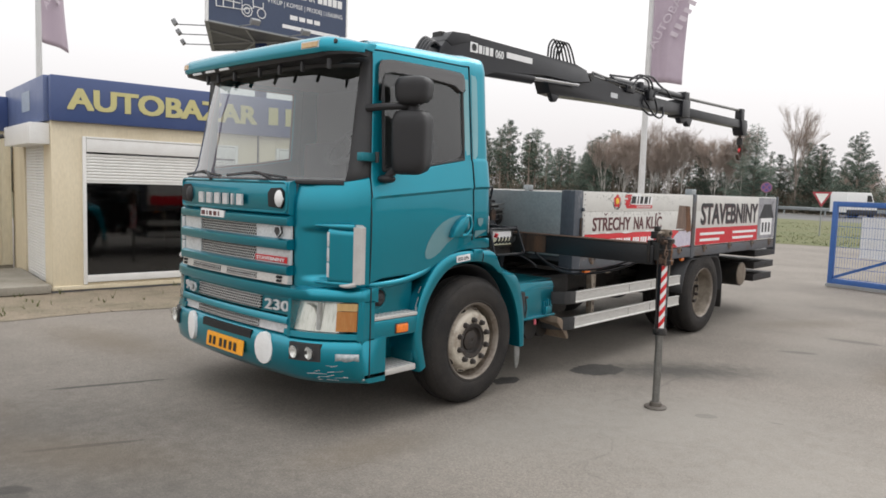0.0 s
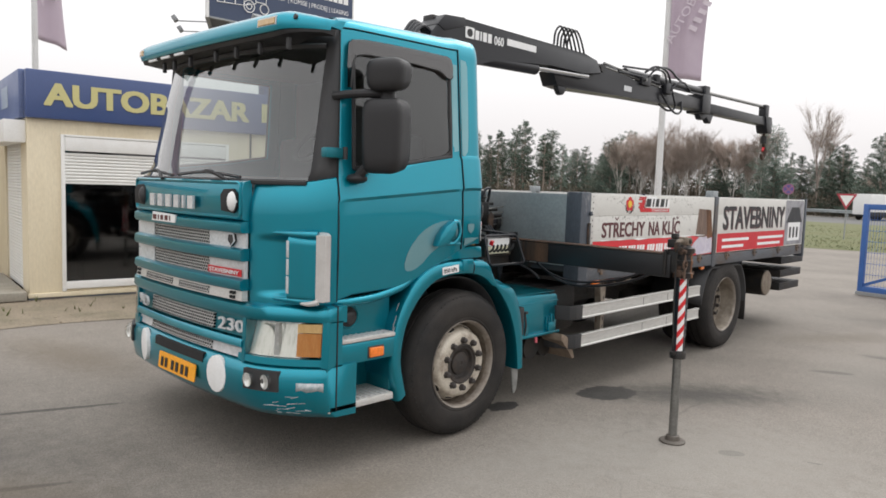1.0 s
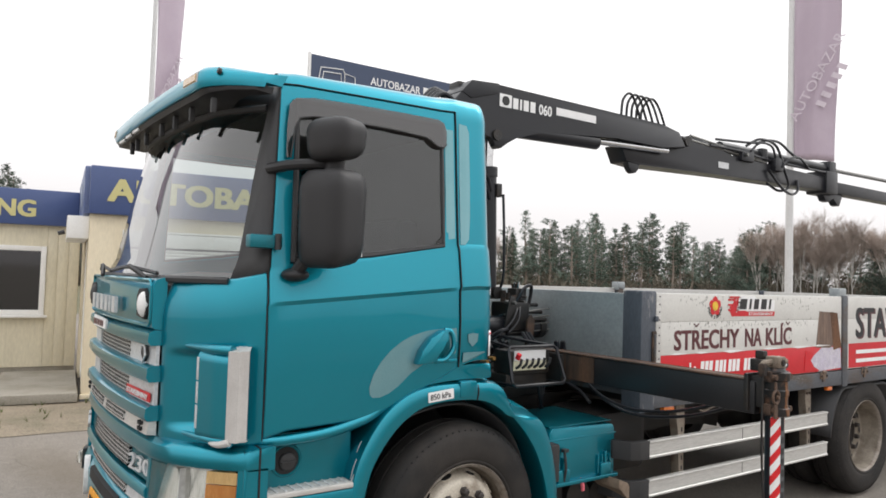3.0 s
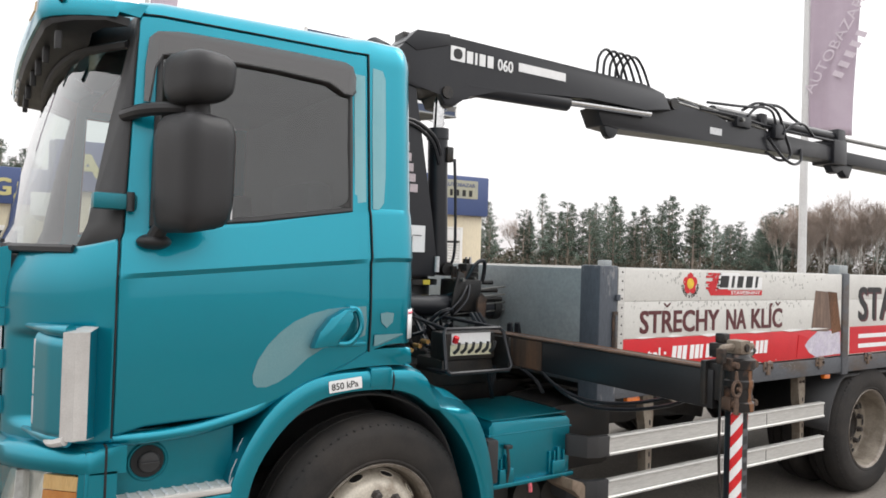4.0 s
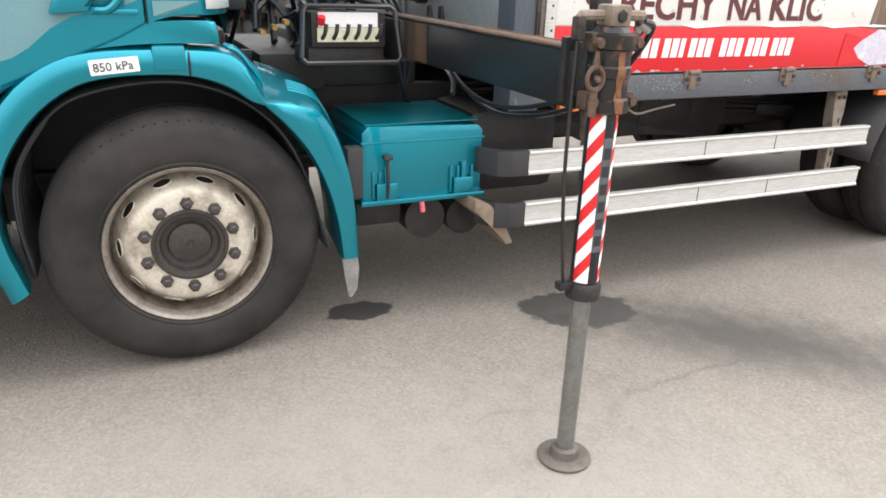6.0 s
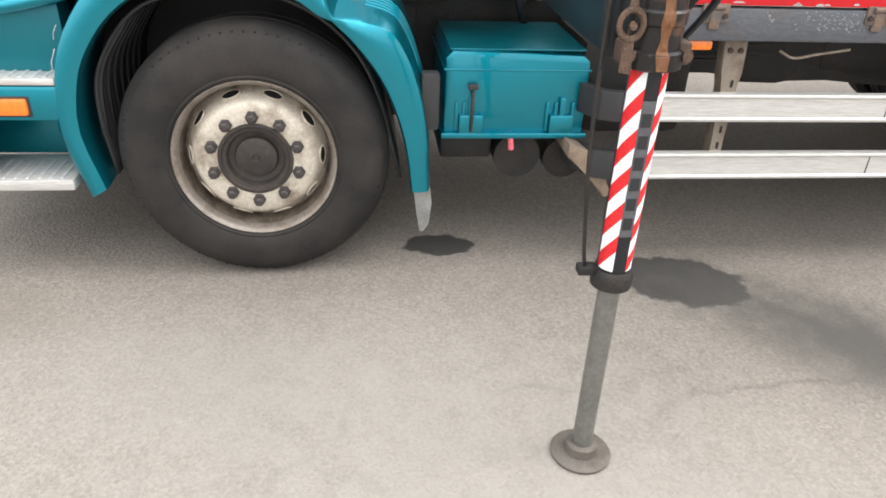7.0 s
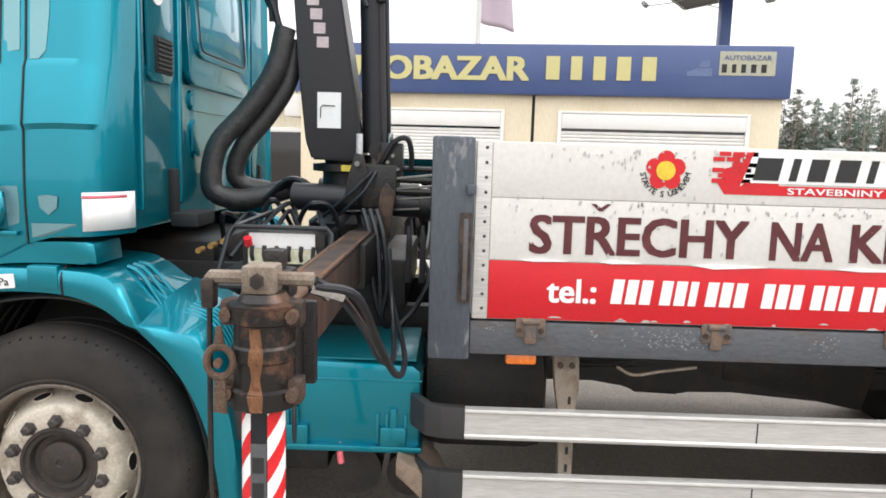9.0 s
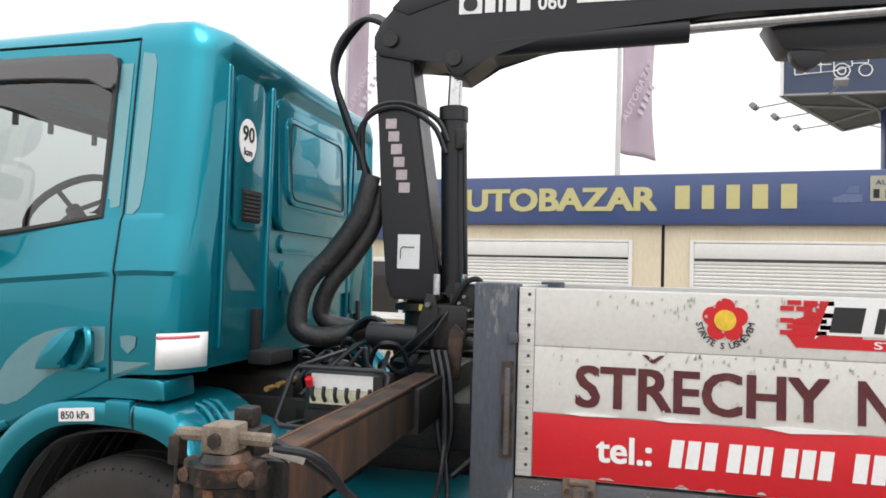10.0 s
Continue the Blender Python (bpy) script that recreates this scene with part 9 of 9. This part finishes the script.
def outrigger(s, reach):
    """A beam pulled out sideways and a striped leg at its end."""
    before = set(bpy.data.objects)
    x_in, x_out = KX + s * 0.6, KX + s * reach
    o = part("outrigger_beam", nb((x_in, 5.262, 1.165), (x_out - s * 0.06, 5.345, 1.325), 0.01), BEAM_BLACK, crane, "worn black outrigger beam")
    part("beam_top", nb((x_in, 5.255, 1.3255), (x_out - s * 0.1, 5.352, 1.334), 0.003), BEAM_RUST, o, "rust-brown beam top")
    for y_ in (5.256, 5.343):
        part("beam_edge", nb((x_in, y_, 1.334), (x_out - s * 0.1, y_ + 0.008, 1.3365), 0.001), RUSTY_BROWN, o, "worn brown edge of the beam")
    lx, ly = x_out, 5.334
    if s > 0:
        part("rust_stain", nb((KX + 0.85, 5.2575, 1.17), (KX + 1.2, 5.2605, 1.32)), BEAM_RUST, o, "rust-brown bare patch")
        part("decal", nb((KX + 0.9, 5.3455, 1.17), (KX + 2.1, 5.348, 1.315)), BEAM_RUST, o, "rust streaks on the beam flank")
    part("clamp_plate", nb((lx - s * 0.13, ly - 0.1, 1.18), (lx - s * 0.1, ly + 0.1, 1.36), 0.008), STEEL_DIRTY, o)
    part("clamp", nlathe([(0.06, 1.165), (0.078, 1.17), (0.078, 1.205), (0.068, 1.21), (0.068, 1.26), (0.073, 1.265), (0.073, 1.29), (0.068, 1.295), (0.068, 1.335), (0.08, 1.34), (0.082, 1.375), (0.06, 1.38), (0.05, 1.395), (0.0, 1.397)], (lx, ly, 0), "z", 28), CLAMP, o, "black leg clamp with rusty streaks")
    bm = bmesh.new()
    fc_ = 0.0 if s > 0 else math.pi
    rows_ = [[bm.verts.new((lx + r_ * math.cos(fc_ + a_), ly + r_ * math.sin(fc_ + a_), z_)) for a_ in (-0.2 - 0.05 * math.sin(z_ * 90), 0.0, 0.18 + 0.06 * math.sin(z_ * 70))] for r_, z_ in ((0.0795, 1.172), (0.0795, 1.203), (0.0695, 1.212), (0.0695, 1.235), (0.0695, 1.258), (0.0745, 1.266), (0.0745, 1.289), (0.0695, 1.296), (0.0695, 1.333))]
    for r0_, r1_ in zip(rows_, rows_[1:]):
        for k in (0, 1):
            bm.faces.new((r0_[k], r0_[k + 1], r1_[k + 1], r1_[k]))
    part("rust_streak", bm, RUSTY_BROWN, o, "rust-brown streak")
    part("clamp_block", nb((lx - s * 0.12, ly - 0.07, 1.2), (lx - s * 0.02, ly + 0.07, 1.35), 0.01), STEEL_DIRTY, o)
    for dy in (-0.074, 0.074):
        for z in (1.2, 1.355):
            part("clamp_bolt", nrod((lx - 0.03, ly + dy, z), (lx + s * 0.055, ly + dy, z), 0.014, seg=8), RUST_PALE, o)
            part("clamp_ear", nb((lx - 0.025, ly + dy * 0.6, z - 0.025), (lx + 0.03, ly + dy * 1.25, z + 0.025), 0.008), RUST, o)
    part("lock_lever", nlathe([(0.022, 0.007), (0.027, 0.013), (0.034, 0.013), (0.038, 0.007), (0.034, 0.0), (0.027, 0.0), (0.022, 0.007)], (lx + s * 0.05, ly - 0.085, 1.265), "x", 20, s), RUST_PALE, o, "rusty locking ring")
    part("lever_arm", nprism([(ly - 0.1, 1.165), (ly - 0.068, 1.16), (ly - 0.072, 1.235), (ly - 0.098, 1.235)], lx + s * 0.05, lx + s * 0.06, "x", 0.004), RUST_PALE, o)
    part("lever_arm", nprism([(ly - 0.098, 1.295), (ly - 0.072, 1.295), (ly - 0.08, 1.335), (ly - 0.092, 1.335)], lx + s * 0.05, lx + s * 0.06, "x", 0.004), RUST_PALE, o)
    part("lever_bolt", nrod((lx + s * 0.06, ly - 0.085, 1.265), (lx + s * 0.075, ly - 0.085, 1.265), 0.009, seg=8), RUST_PALE, o)
    part("cross_pipe", nhose([(lx, ly - 0.125, 1.405), (lx, ly - 0.12, 1.418), (lx, ly - 0.1, 1.422), (lx, ly + 0.115, 1.422)], 0.014, 8), DUSTY_METAL, o, "dusty feed pipe")
    part("head_block", nb((lx - 0.035, ly - 0.04, 1.395), (lx + s * 0.045, ly + 0.035, 1.45), 0.008), DUSTY_METAL, o, "pale hose connection block")
    part("head_screw", nrod((lx + s * 0.045, ly - 0.003, 1.422), (lx + s * 0.055, ly - 0.003, 1.422), 0.016, seg=6), RUST, o)
    part("pipe_elbow", nb((lx - 0.02, ly - 0.14, 1.36), (lx + 0.02, ly - 0.11, 1.42), 0.008), RUST, o)
    part("guide_rod", nhose([(lx, ly - 0.125, 1.39), (lx, ly - 0.125, 1.0), (lx + 0.004, ly - 0.1, 0.72), (lx, ly - 0.085, 0.65)], 0.0065, 6), STEEL_DIRTY, o)
    part("valve_top", nb((lx - s * 0.13, ly - 0.04, 1.37), (lx - s * 0.04, ly + 0.05, 1.43), 0.01), STEEL_DIRTY, o)
    part("valve_knob", nb((lx - s * 0.11, ly - 0.02, 1.43), (lx - s * 0.06, ly + 0.03, 1.47), 0.008), STEEL_DIRTY, o)
    for k in (0, 1):
        q = 0.035 * k
        part("leg_hose", nhose([(lx - s * 0.0, ly + 0.1, 1.42 - q * 0.3), (lx - s * 0.05, ly + 0.14 + q, 1.38), (lx - s * 0.2, ly + 0.17 + q, 1.28 - q), (lx - s * 0.45, ly + 0.19 + q, 1.13 - q), (lx - s * 0.8, ly + 0.19 + q, 1.03 - q), (lx - s * 1.1, ly + 0.17 + q, 1.02 - q), (lx - s * 1.33, ly + 0.14, 1.12), (lx - s * 1.4, ly + 0.12, 1.3)], 0.0095, 8), CRANE, o, "looped black hydraulic hose")
        part("hose_crimp", nrod((lx - s * 0.005, ly + 0.105, 1.418 - q * 0.3), (lx - s * 0.045, ly + 0.138 + q, 1.384), 0.015, seg=10), CHROME, o, "bright hose crimp")
    leg = part("leg_tube", nlathe([(0.0, 0.62), (0.05, 0.62), (0.05, 1.2), (0.0, 1.2)], (lx, ly, 0), "z", 24), CRANE, o, "black leg tube with red and white stripes")
    # two striped films, each stripe a piece, on the tube
    def wrap(a, z, r=0.0512):
        return (lx + r * math.cos(a), ly + r * math.sin(a), z)
    face = 0.0 if s > 0 else math.pi
    for a0, a1, slope in ((face - 1.45, face - 0.38, 0.085), (face + 0.38, face + 1.45, 0.085)):
        z = 0.655
        red = True
        while z < 1.185:
            bm = bmesh.new()
            n = 6
            lo_ = [(a0 + (a1 - a0) * k / n, z + slope * k / n * 0.75) for k in range(n + 1)]
            vs0 = [bm.verts.new(wrap(a, min(max(q, 0.66), 1.185))) for a, q in lo_]
            vs1 = [bm.verts.new(wrap(a, min(max(q + 0.0455, 0.66), 1.185))) for a, q in lo_]
            for k in range(n):
                bm.faces.new((vs0[k], vs0[k + 1], vs1[k + 1], vs1[k]))
            st_ = part("stripe", bm, STRIPE_RED if red else WHITE_FLAT, leg, "red stripe" if red else "white stripe")
            red = not red
            z += 0.0455
        z0 = 0.66
        bm = bmesh.new()
        for k in range(6):
            aa, ab = a0 + (a1 - a0) * k / 6, a0 + (a1 - a0) * (k + 1) / 6
            bm.faces.new([bm.verts.new(wrap(aa, 0.66, 0.0508)), bm.verts.new(wrap(ab, 0.66, 0.0508)), bm.verts.new(wrap(ab, 0.75, 0.0508)), bm.verts.new(wrap(aa, 0.75, 0.0508))])
        part("stripe_film", bm, WHITE_FLAT, leg)
    part("name_film", nb((lx + s * 0.048, ly - 0.019, 0.76), (lx + s * 0.0505, ly + 0.017, 1.1)), GREY_FILM, leg, "grey strip of film")
    for k in range(6):
        z = 1.04 - k * 0.052
        part("name_bar", nb((lx + s * 0.0495, ly - 0.015, z), (lx + s * 0.0515, ly + 0.012, z + 0.032), 0), FAINT, leg, "faint grey block of a name")
    part("leg_collar", nlathe([(0.05, 0.6), (0.062, 0.603), (0.064, 0.64), (0.056, 0.655), (0.05, 0.655)], (lx, ly, 0), "z", 24), STEEL_DIRTY, leg)
    part("collar_lug", nb((lx - 0.02, ly - 0.11, 0.635), (lx + 0.02, ly - 0.05, 0.66), 0.006), STEEL_DIRTY, leg)
    part("leg_rod", nrod((lx, ly, 0.02), (lx, ly, 0.64), 0.034, seg=20), STEEL_ROD, o, "grey steel leg piston")
    part("foot_plate", nlathe([(0.0, 0.0), (0.088, 0.0), (0.09, 0.01), (0.082, 0.016), (0.05, 0.018), (0.046, 0.045), (0.03, 0.05)], (lx, ly, 0.0), "z", 28), surface("dusty_foot_steel", (0.12, 0.105, 0.09), 0.65, 0.2, dirt=(0.06, 0.045, 0.035), amount=0.8, scale=18, fine=160, bump=0.3), o, "dusty round foot plate")

    # the leg and its fittings are slim
    slim = Matrix.Translation((lx, ly, 0)) @ Matrix.Diagonal((0.86, 0.86, 1, 1)) @ Matrix.Translation((-lx, -ly, 0))
    for ob in set(bpy.data.objects) - before:
        if ob.name.split(".")[0] not in ("outrigger_beam", "beam_top", "rust_stain", "decal", "leg_hose", "foot_plate"):
            ob.data.transform(slim)


outrigger(1, 2.293)
outrigger(-1, 2.2)


# ---- far wood: pines and bare birches ----
# needles, bark and twigs are paler than life: distant haze in their colours
NEEDLES = surface("hazed_pine_needles", (0.11, 0.15, 0.118), 0.9, dirt=(0.165, 0.19, 0.145), amount=0.8, scale=0.6, fine=6, bump=0.0, grain=0.35, random_tint=0.3)
PINE_BARK = surface("pine_bark", (0.3, 0.24, 0.2), 0.9, amount=0.6, scale=2, fine=20, bump=0.3, random_tint=0.2)
TWIGS = surface("hazed_bare_twigs", (0.37, 0.305, 0.265), 0.9, dirt=(0.28, 0.225, 0.195), amount=0.6, scale=1, fine=10, bump=0.0, random_tint=0.25)
BRUSH = surface("olive_brush", (0.17, 0.145, 0.11), 0.95, dirt=(0.12, 0.115, 0.08), amount=0.8, scale=0.3, fine=6, bump=0.0, grain=0.3)
BIRCH = surface("birch_bark", (0.55, 0.52, 0.48), 0.8, dirt=(0.12, 0.11, 0.1), amount=0.8, scale=3, fine=10, bump=0.1, random_tint=0.15)


def quad(bm, p, u, v):
    bm.faces.new([bm.verts.new(p - u - v), bm.verts.new(p + u - v), bm.verts.new(p + u + v), bm.verts.new(p - u + v)])


def clump(bm, c, r, rnd, n, flat=0.6, leaf=1.0):
    """Needle sprays: narrow leaves scattered through an uneven ball."""
    for _ in range(n):
        d = Vector((rnd.gauss(0, 1), rnd.gauss(0, 1), rnd.gauss(0, 1))).normalized() * (r * rnd.uniform(0.15, 1.0))
        d.z *= flat
        a = Vector((rnd.uniform(-1, 1), rnd.uniform(-1, 1), rnd.uniform(-0.2, 0.9))).normalized()
        b = a.orthogonal().normalized()
        s = r * rnd.uniform(0.18, 0.36) * leaf
        p = c + d
        bm.faces.new([bm.verts.new(p - b * s * 0.5), bm.verts.new(p + b * s * 0.5), bm.verts.new(p + a * s * 1.4)])


def pine_meshes(seed, H, habit):
    """A conifer: "cone" tapers from the ground, "open" carries its crown on a bare trunk, "broad" spreads low."""
    rnd = random.Random(seed)
    tb, cb = bmesh.new(), bmesh.new()
    lean = Vector((rnd.uniform(-0.03, 0.03), rnd.uniform(-0.03, 0.03), 1))
    hose(tb, [lean * (H * k / 5) + Vector((rnd.uniform(-0.08, 0.08), rnd.uniform(-0.08, 0.08), 0)) * (0 < k < 5) for k in range(6)], 0.15, 6, 2, 0.02)
    foot = {"cone": 0.08, "open": rnd.uniform(0.3, 0.42), "broad": 0.03}[habit]
    z = foot * H
    lop = rnd.uniform(0, 6.283)
    while z < H * 0.985:
        u = (z / H - foot) / (1 - foot)
        if habit == "cone":
            wide = 0.19 * H * (1 - u) ** 0.8 + 0.08
        elif habit == "open":
            wide = 0.17 * H * max(0.0, (1 - u) * (0.42 + 1.6 * u)) ** 0.6 + 0.1
        else:
            wide = 0.29 * H * max(0.0, 1 - u ** 1.6) ** 0.7 + 0.1
        wide *= rnd.uniform(0.72, 1.18)
        for k in range(rnd.randint(4, 6) if habit != "broad" else 7):
            a = rnd.uniform(0, 6.283)
            ln = wide * rnd.uniform(0.55, 1.12) * (1 + 0.22 * math.cos(a - lop))
            d = Vector((math.cos(a), math.sin(a), rnd.uniform(0.05, 0.45) + 0.35 * u))
            p0 = lean * (z + rnd.uniform(-0.1, 0.1))
            p1 = p0 + d * ln
            rod(tb, p0, p1, 0.035 * (1.1 - u), 0.01, 3, False)
            m = max(1, int(ln / 0.34))
            for q in range(m):
                w = (q + 0.9) / m
                if habit == "open" and w < 0.35 and u < 0.6:
                    continue
                c = p0.lerp(p1, w) + Vector((rnd.uniform(-0.14, 0.14), rnd.uniform(-0.14, 0.14), rnd.uniform(-0.04, 0.14)))
                clump(cb, c, rnd.uniform(0.24, 0.42) * (0.75 + 0.45 * (1 - u)), rnd, 26 if habit != "broad" else 50, 0.75, 1.0 if habit != "broad" else 0.72)
        z += rnd.uniform(0.36, 0.62) * (1.0 - 0.35 * u)
    clump(cb, lean * (H - 0.1), 0.2, rnd, 16, 2.0)
    return mesh_of("trunk", tb, PINE_BARK, 60), mesh_of("crown", cb, NEEDLES, 180)


def bare_meshes(seed, H, bark, spread=0.36):
    rnd = random.Random(seed)
    tb, cb = bmesh.new(), bmesh.new()
    def grow(bm, p, d, ln, r, depth):
        q = p + d * ln
        rod(bm if depth > 2 else cb, p, q, r, r * 0.65, 4 if depth > 1 else 3, False)
        if depth == 0:
            for _ in range(5):
                e = (d + Vector((rnd.gauss(0, 0.5), rnd.gauss(0, 0.5), rnd.uniform(-0.1, 0.4)))).normalized() * ln * rnd.uniform(0.7, 1.6)
                w_ = e.orthogonal().normalized() * 0.008
                o_ = p.lerp(q, rnd.random())
                cb.faces.new([cb.verts.new(o_ - w_), cb.verts.new(o_ + w_), cb.verts.new(o_ + e)])
            return
        for _ in range(rnd.choice((2, 3, 3))):
            nd = (d + Vector((rnd.gauss(0, spread), rnd.gauss(0, spread), rnd.uniform(0.0, 0.25)))).normalized()
            grow(bm, p.lerp(q, rnd.uniform(0.55, 1.0)), nd, ln * rnd.uniform(0.55, 0.85), r * 0.58, depth - 1)
        grow(bm, q, (d + Vector((rnd.gauss(0, 0.12), rnd.gauss(0, 0.12), 0.05))).normalized(), ln * 0.72, r * 0.66, depth - 1)
    for _ in range(rnd.choice((1, 1, 2))):
        grow(tb, Vector((rnd.uniform(-0.2, 0.2), rnd.uniform(-0.2, 0.2), 0)), Vector((rnd.uniform(-0.06, 0.06), rnd.uniform(-0.06, 0.06), 1)), H * 0.32, 0.07, 5)
    return mesh_of("trunk", tb, bark, 60), mesh_of("branches", cb, TWIGS, 180)


CONES = [pine_meshes(100 + k, 8.8, "cone") for k in range(3)]
OPENS = [pine_meshes(120 + k, 8.3, "open") for k in range(5)]
BROADS = [pine_meshes(140 + k, 8.0, "broad") for k in range(3)]
BARES = [bare_meshes(200 + k, 8.8, BIRCH if k % 2 else TWIGS, (0.36, 0.32, 0.36, 0.3, 0.36)[k]) for k in range(5)]
POPLAR = bare_meshes(231, 8.8, TWIGS, 0.22)
BIRCHES = [bare_meshes(240 + k, 8.8, BIRCH, 0.27) for k in range(3)]


def plant(kind, meshes, x, y, h, turn, label, group):
    t = thing(kind, pose(x, y, 0, 0, 0, turn) @ Matrix.Diagonal((h, h, h, 1)), label, "tree", group)
    a, b = meshes
    part("trunk", a, None, t, world_space=False)
    part("crown", b, None, t, world_space=False)
    return t


rnd = random.Random(9)
# the wood bends round the yard; az turns from straight ahead (+y) towards -x
def wood_tree(az, D, size):
    """One tree of the wood: birches in the middle, broad pines by the road, open pines along the rest."""
    x, y = -D * math.sin(radians(az)), D * math.cos(radians(az))
    bare = 0.05 if az > 33 else 0.03 if az > 30 else 0.62 if az > 24.5 else 0.15
    turn = rnd.uniform(0, 360)
    if rnd.random() < bare:
        plant("bare_tree", BARES[rnd.randrange(5)], x, y, size * rnd.uniform(0.85, 1.08), turn, "leafless birch with pale trunk and fine twigs", "bare trees of the far wood")
    elif az < 33 and rnd.random() < 0.75:
        plant("pine_tree", BROADS[rnd.randrange(3)], x, y, size, turn, "broad dark green pine of the far wood", "pines of the far wood")
    elif rnd.random() < 0.3:
        plant("pine_tree", CONES[rnd.randrange(3)], x, y, size * 1.06, turn, "narrow pointed green conifer of the far wood", "pines of the far wood")
    else:
        plant("pine_tree", OPENS[rnd.randrange(5)], x, y, size, turn, "tall pine with bare lower trunk", "pines of the far wood")


az = 12.2
while az < 100:
    wave = 0.97 + 0.1 * math.sin(az * 0.9) + 0.06 * math.sin(az * 0.31 + 1)
    for row in range(3 if az > 30 else 2):
        if 49.6 < az < 51.0:
            continue
        D = 88 + 6 * row + rnd.uniform(-2, 2) - (14 if az > 66 else 0)
        wood_tree(az + rnd.uniform(-0.5, 0.5), D, rnd.uniform(0.82, 1.1) * wave * (0.85 if az < 30 else 1.0))
    az += 0.95 if az > 33 else 1.2
# taller single trees: a poplar by the road, birches and a pointed conifer
plant("bare_tree", POPLAR, -86 * math.sin(radians(16.9)), 86 * math.cos(radians(16.9)), 1.32, 40, "tall leafless poplar with fine upright twigs", "bare trees of the far wood")
for a, D, k in ((21.4, 84, 0), (22.3, 83, 1), (24.6, 83, 2), (25.6, 83, 0), (26.8, 83, 1), (27.7, 83, 2), (28.8, 83, 0), (30.4, 83, 1), (20.4, 84, 2)):
    plant("bare_tree", BIRCHES[k], -D * math.sin(radians(a)), D * math.cos(radians(a)), 0.86 + 0.07 * k, a * 50, "slim leafless birch with a white trunk", "bare trees of the far wood")
for a, D, h, kind in ((26.3, 87, 1.2, 3), (28.6, 88, 1.0, 0), (25.3, 85, 0.95, 2), (27.3, 86, 0.9, 4), (29.3, 86, 0.98, 1), (28.0, 85, 0.92, 3), (24.8, 86, 0.88, 0)):
    plant("bare_tree", BARES[kind], -D * math.sin(radians(a)), D * math.cos(radians(a)), h, 40, "tall leafless tree with fine upright twigs", "bare trees of the far wood")
plant("pine_tree", CONES[0], -86 * math.sin(radians(47.3)), 86 * math.cos(radians(47.3)), 1.12, 70, "tall pointed green conifer", "pines of the far wood")
for a, D, h in ((13.0, 80, 1.0), (19.6, 82, 1.12), (23.0, 84, 0.82), (31.2, 84, 0.95), (15.2, 83, 0.9)):
    plant("pine_tree", BROADS[int(a) % 3], -D * math.sin(radians(a)), D * math.cos(radians(a)), h, a * 40, "broad dark green pine near the road", "pines of the far wood")


def undergrowth():
    rnd = random.Random(55)
    bm = bmesh.new()
    for _ in range(9000):
        a = radians(rnd.uniform(10.5, 102))
        D = 84 + rnd.uniform(0, 9) - (14 if math.degrees(a) > 66 else 0)
        p = Vector((-D * math.sin(a), D * math.cos(a), 0))
        h = rnd.uniform(0.8, 3.2)
        d = Vector((rnd.gauss(0, 0.25), rnd.gauss(0, 0.25), 1)).normalized()
        s = Vector((rnd.uniform(-0.05, 0.05), rnd.uniform(-0.05, 0.05), 0)) + Vector((0.02, 0, 0))
        bm.faces.new([bm.verts.new(p - s), bm.verts.new(p + s), bm.verts.new(p + d * h)])
        for _k in range(3):
            q = p + d * h * rnd.uniform(0.3, 0.9)
            e = Vector((rnd.gauss(0, 0.5), rnd.gauss(0, 0.5), rnd.uniform(0.3, 1.0))) * 0.6
            bm.faces.new([bm.verts.new(q - s), bm.verts.new(q + s), bm.verts.new(q + e)])
    lone("undergrowth", bm, BRUSH, "brown leafless brush under the far trees", "brush", "stuff")


def thicket():
    """Green and grey-brown bushes that close the foot of the wood."""
    rnd = random.Random(56)
    for name, mat, share, label in (("bushes", NEEDLES, 1500, "dull green bushes at the foot of the wood"), ("brushwood", BRUSH, 2400, "grey-brown leafless thicket at the foot of the wood")):
        bm = bmesh.new()
        for _ in range(share):
            az_ = rnd.uniform(10.5, 102)
            if mat is NEEDLES and 24.3 < az_ < 30.2:
                continue
            a = radians(az_)
            D = 87 + rnd.uniform(0, 8) - (14 if math.degrees(a) > 66 else 0)
            h = rnd.uniform(0.3, 3.7) * rnd.uniform(0.4, 1)
            clump(bm, Vector((-D * math.sin(a), D * math.cos(a), h)), rnd.uniform(0.5, 0.9), rnd, 26, 1.0)
        lone(name, bm, mat, label, "brush", "stuff")


undergrowth()
thicket()
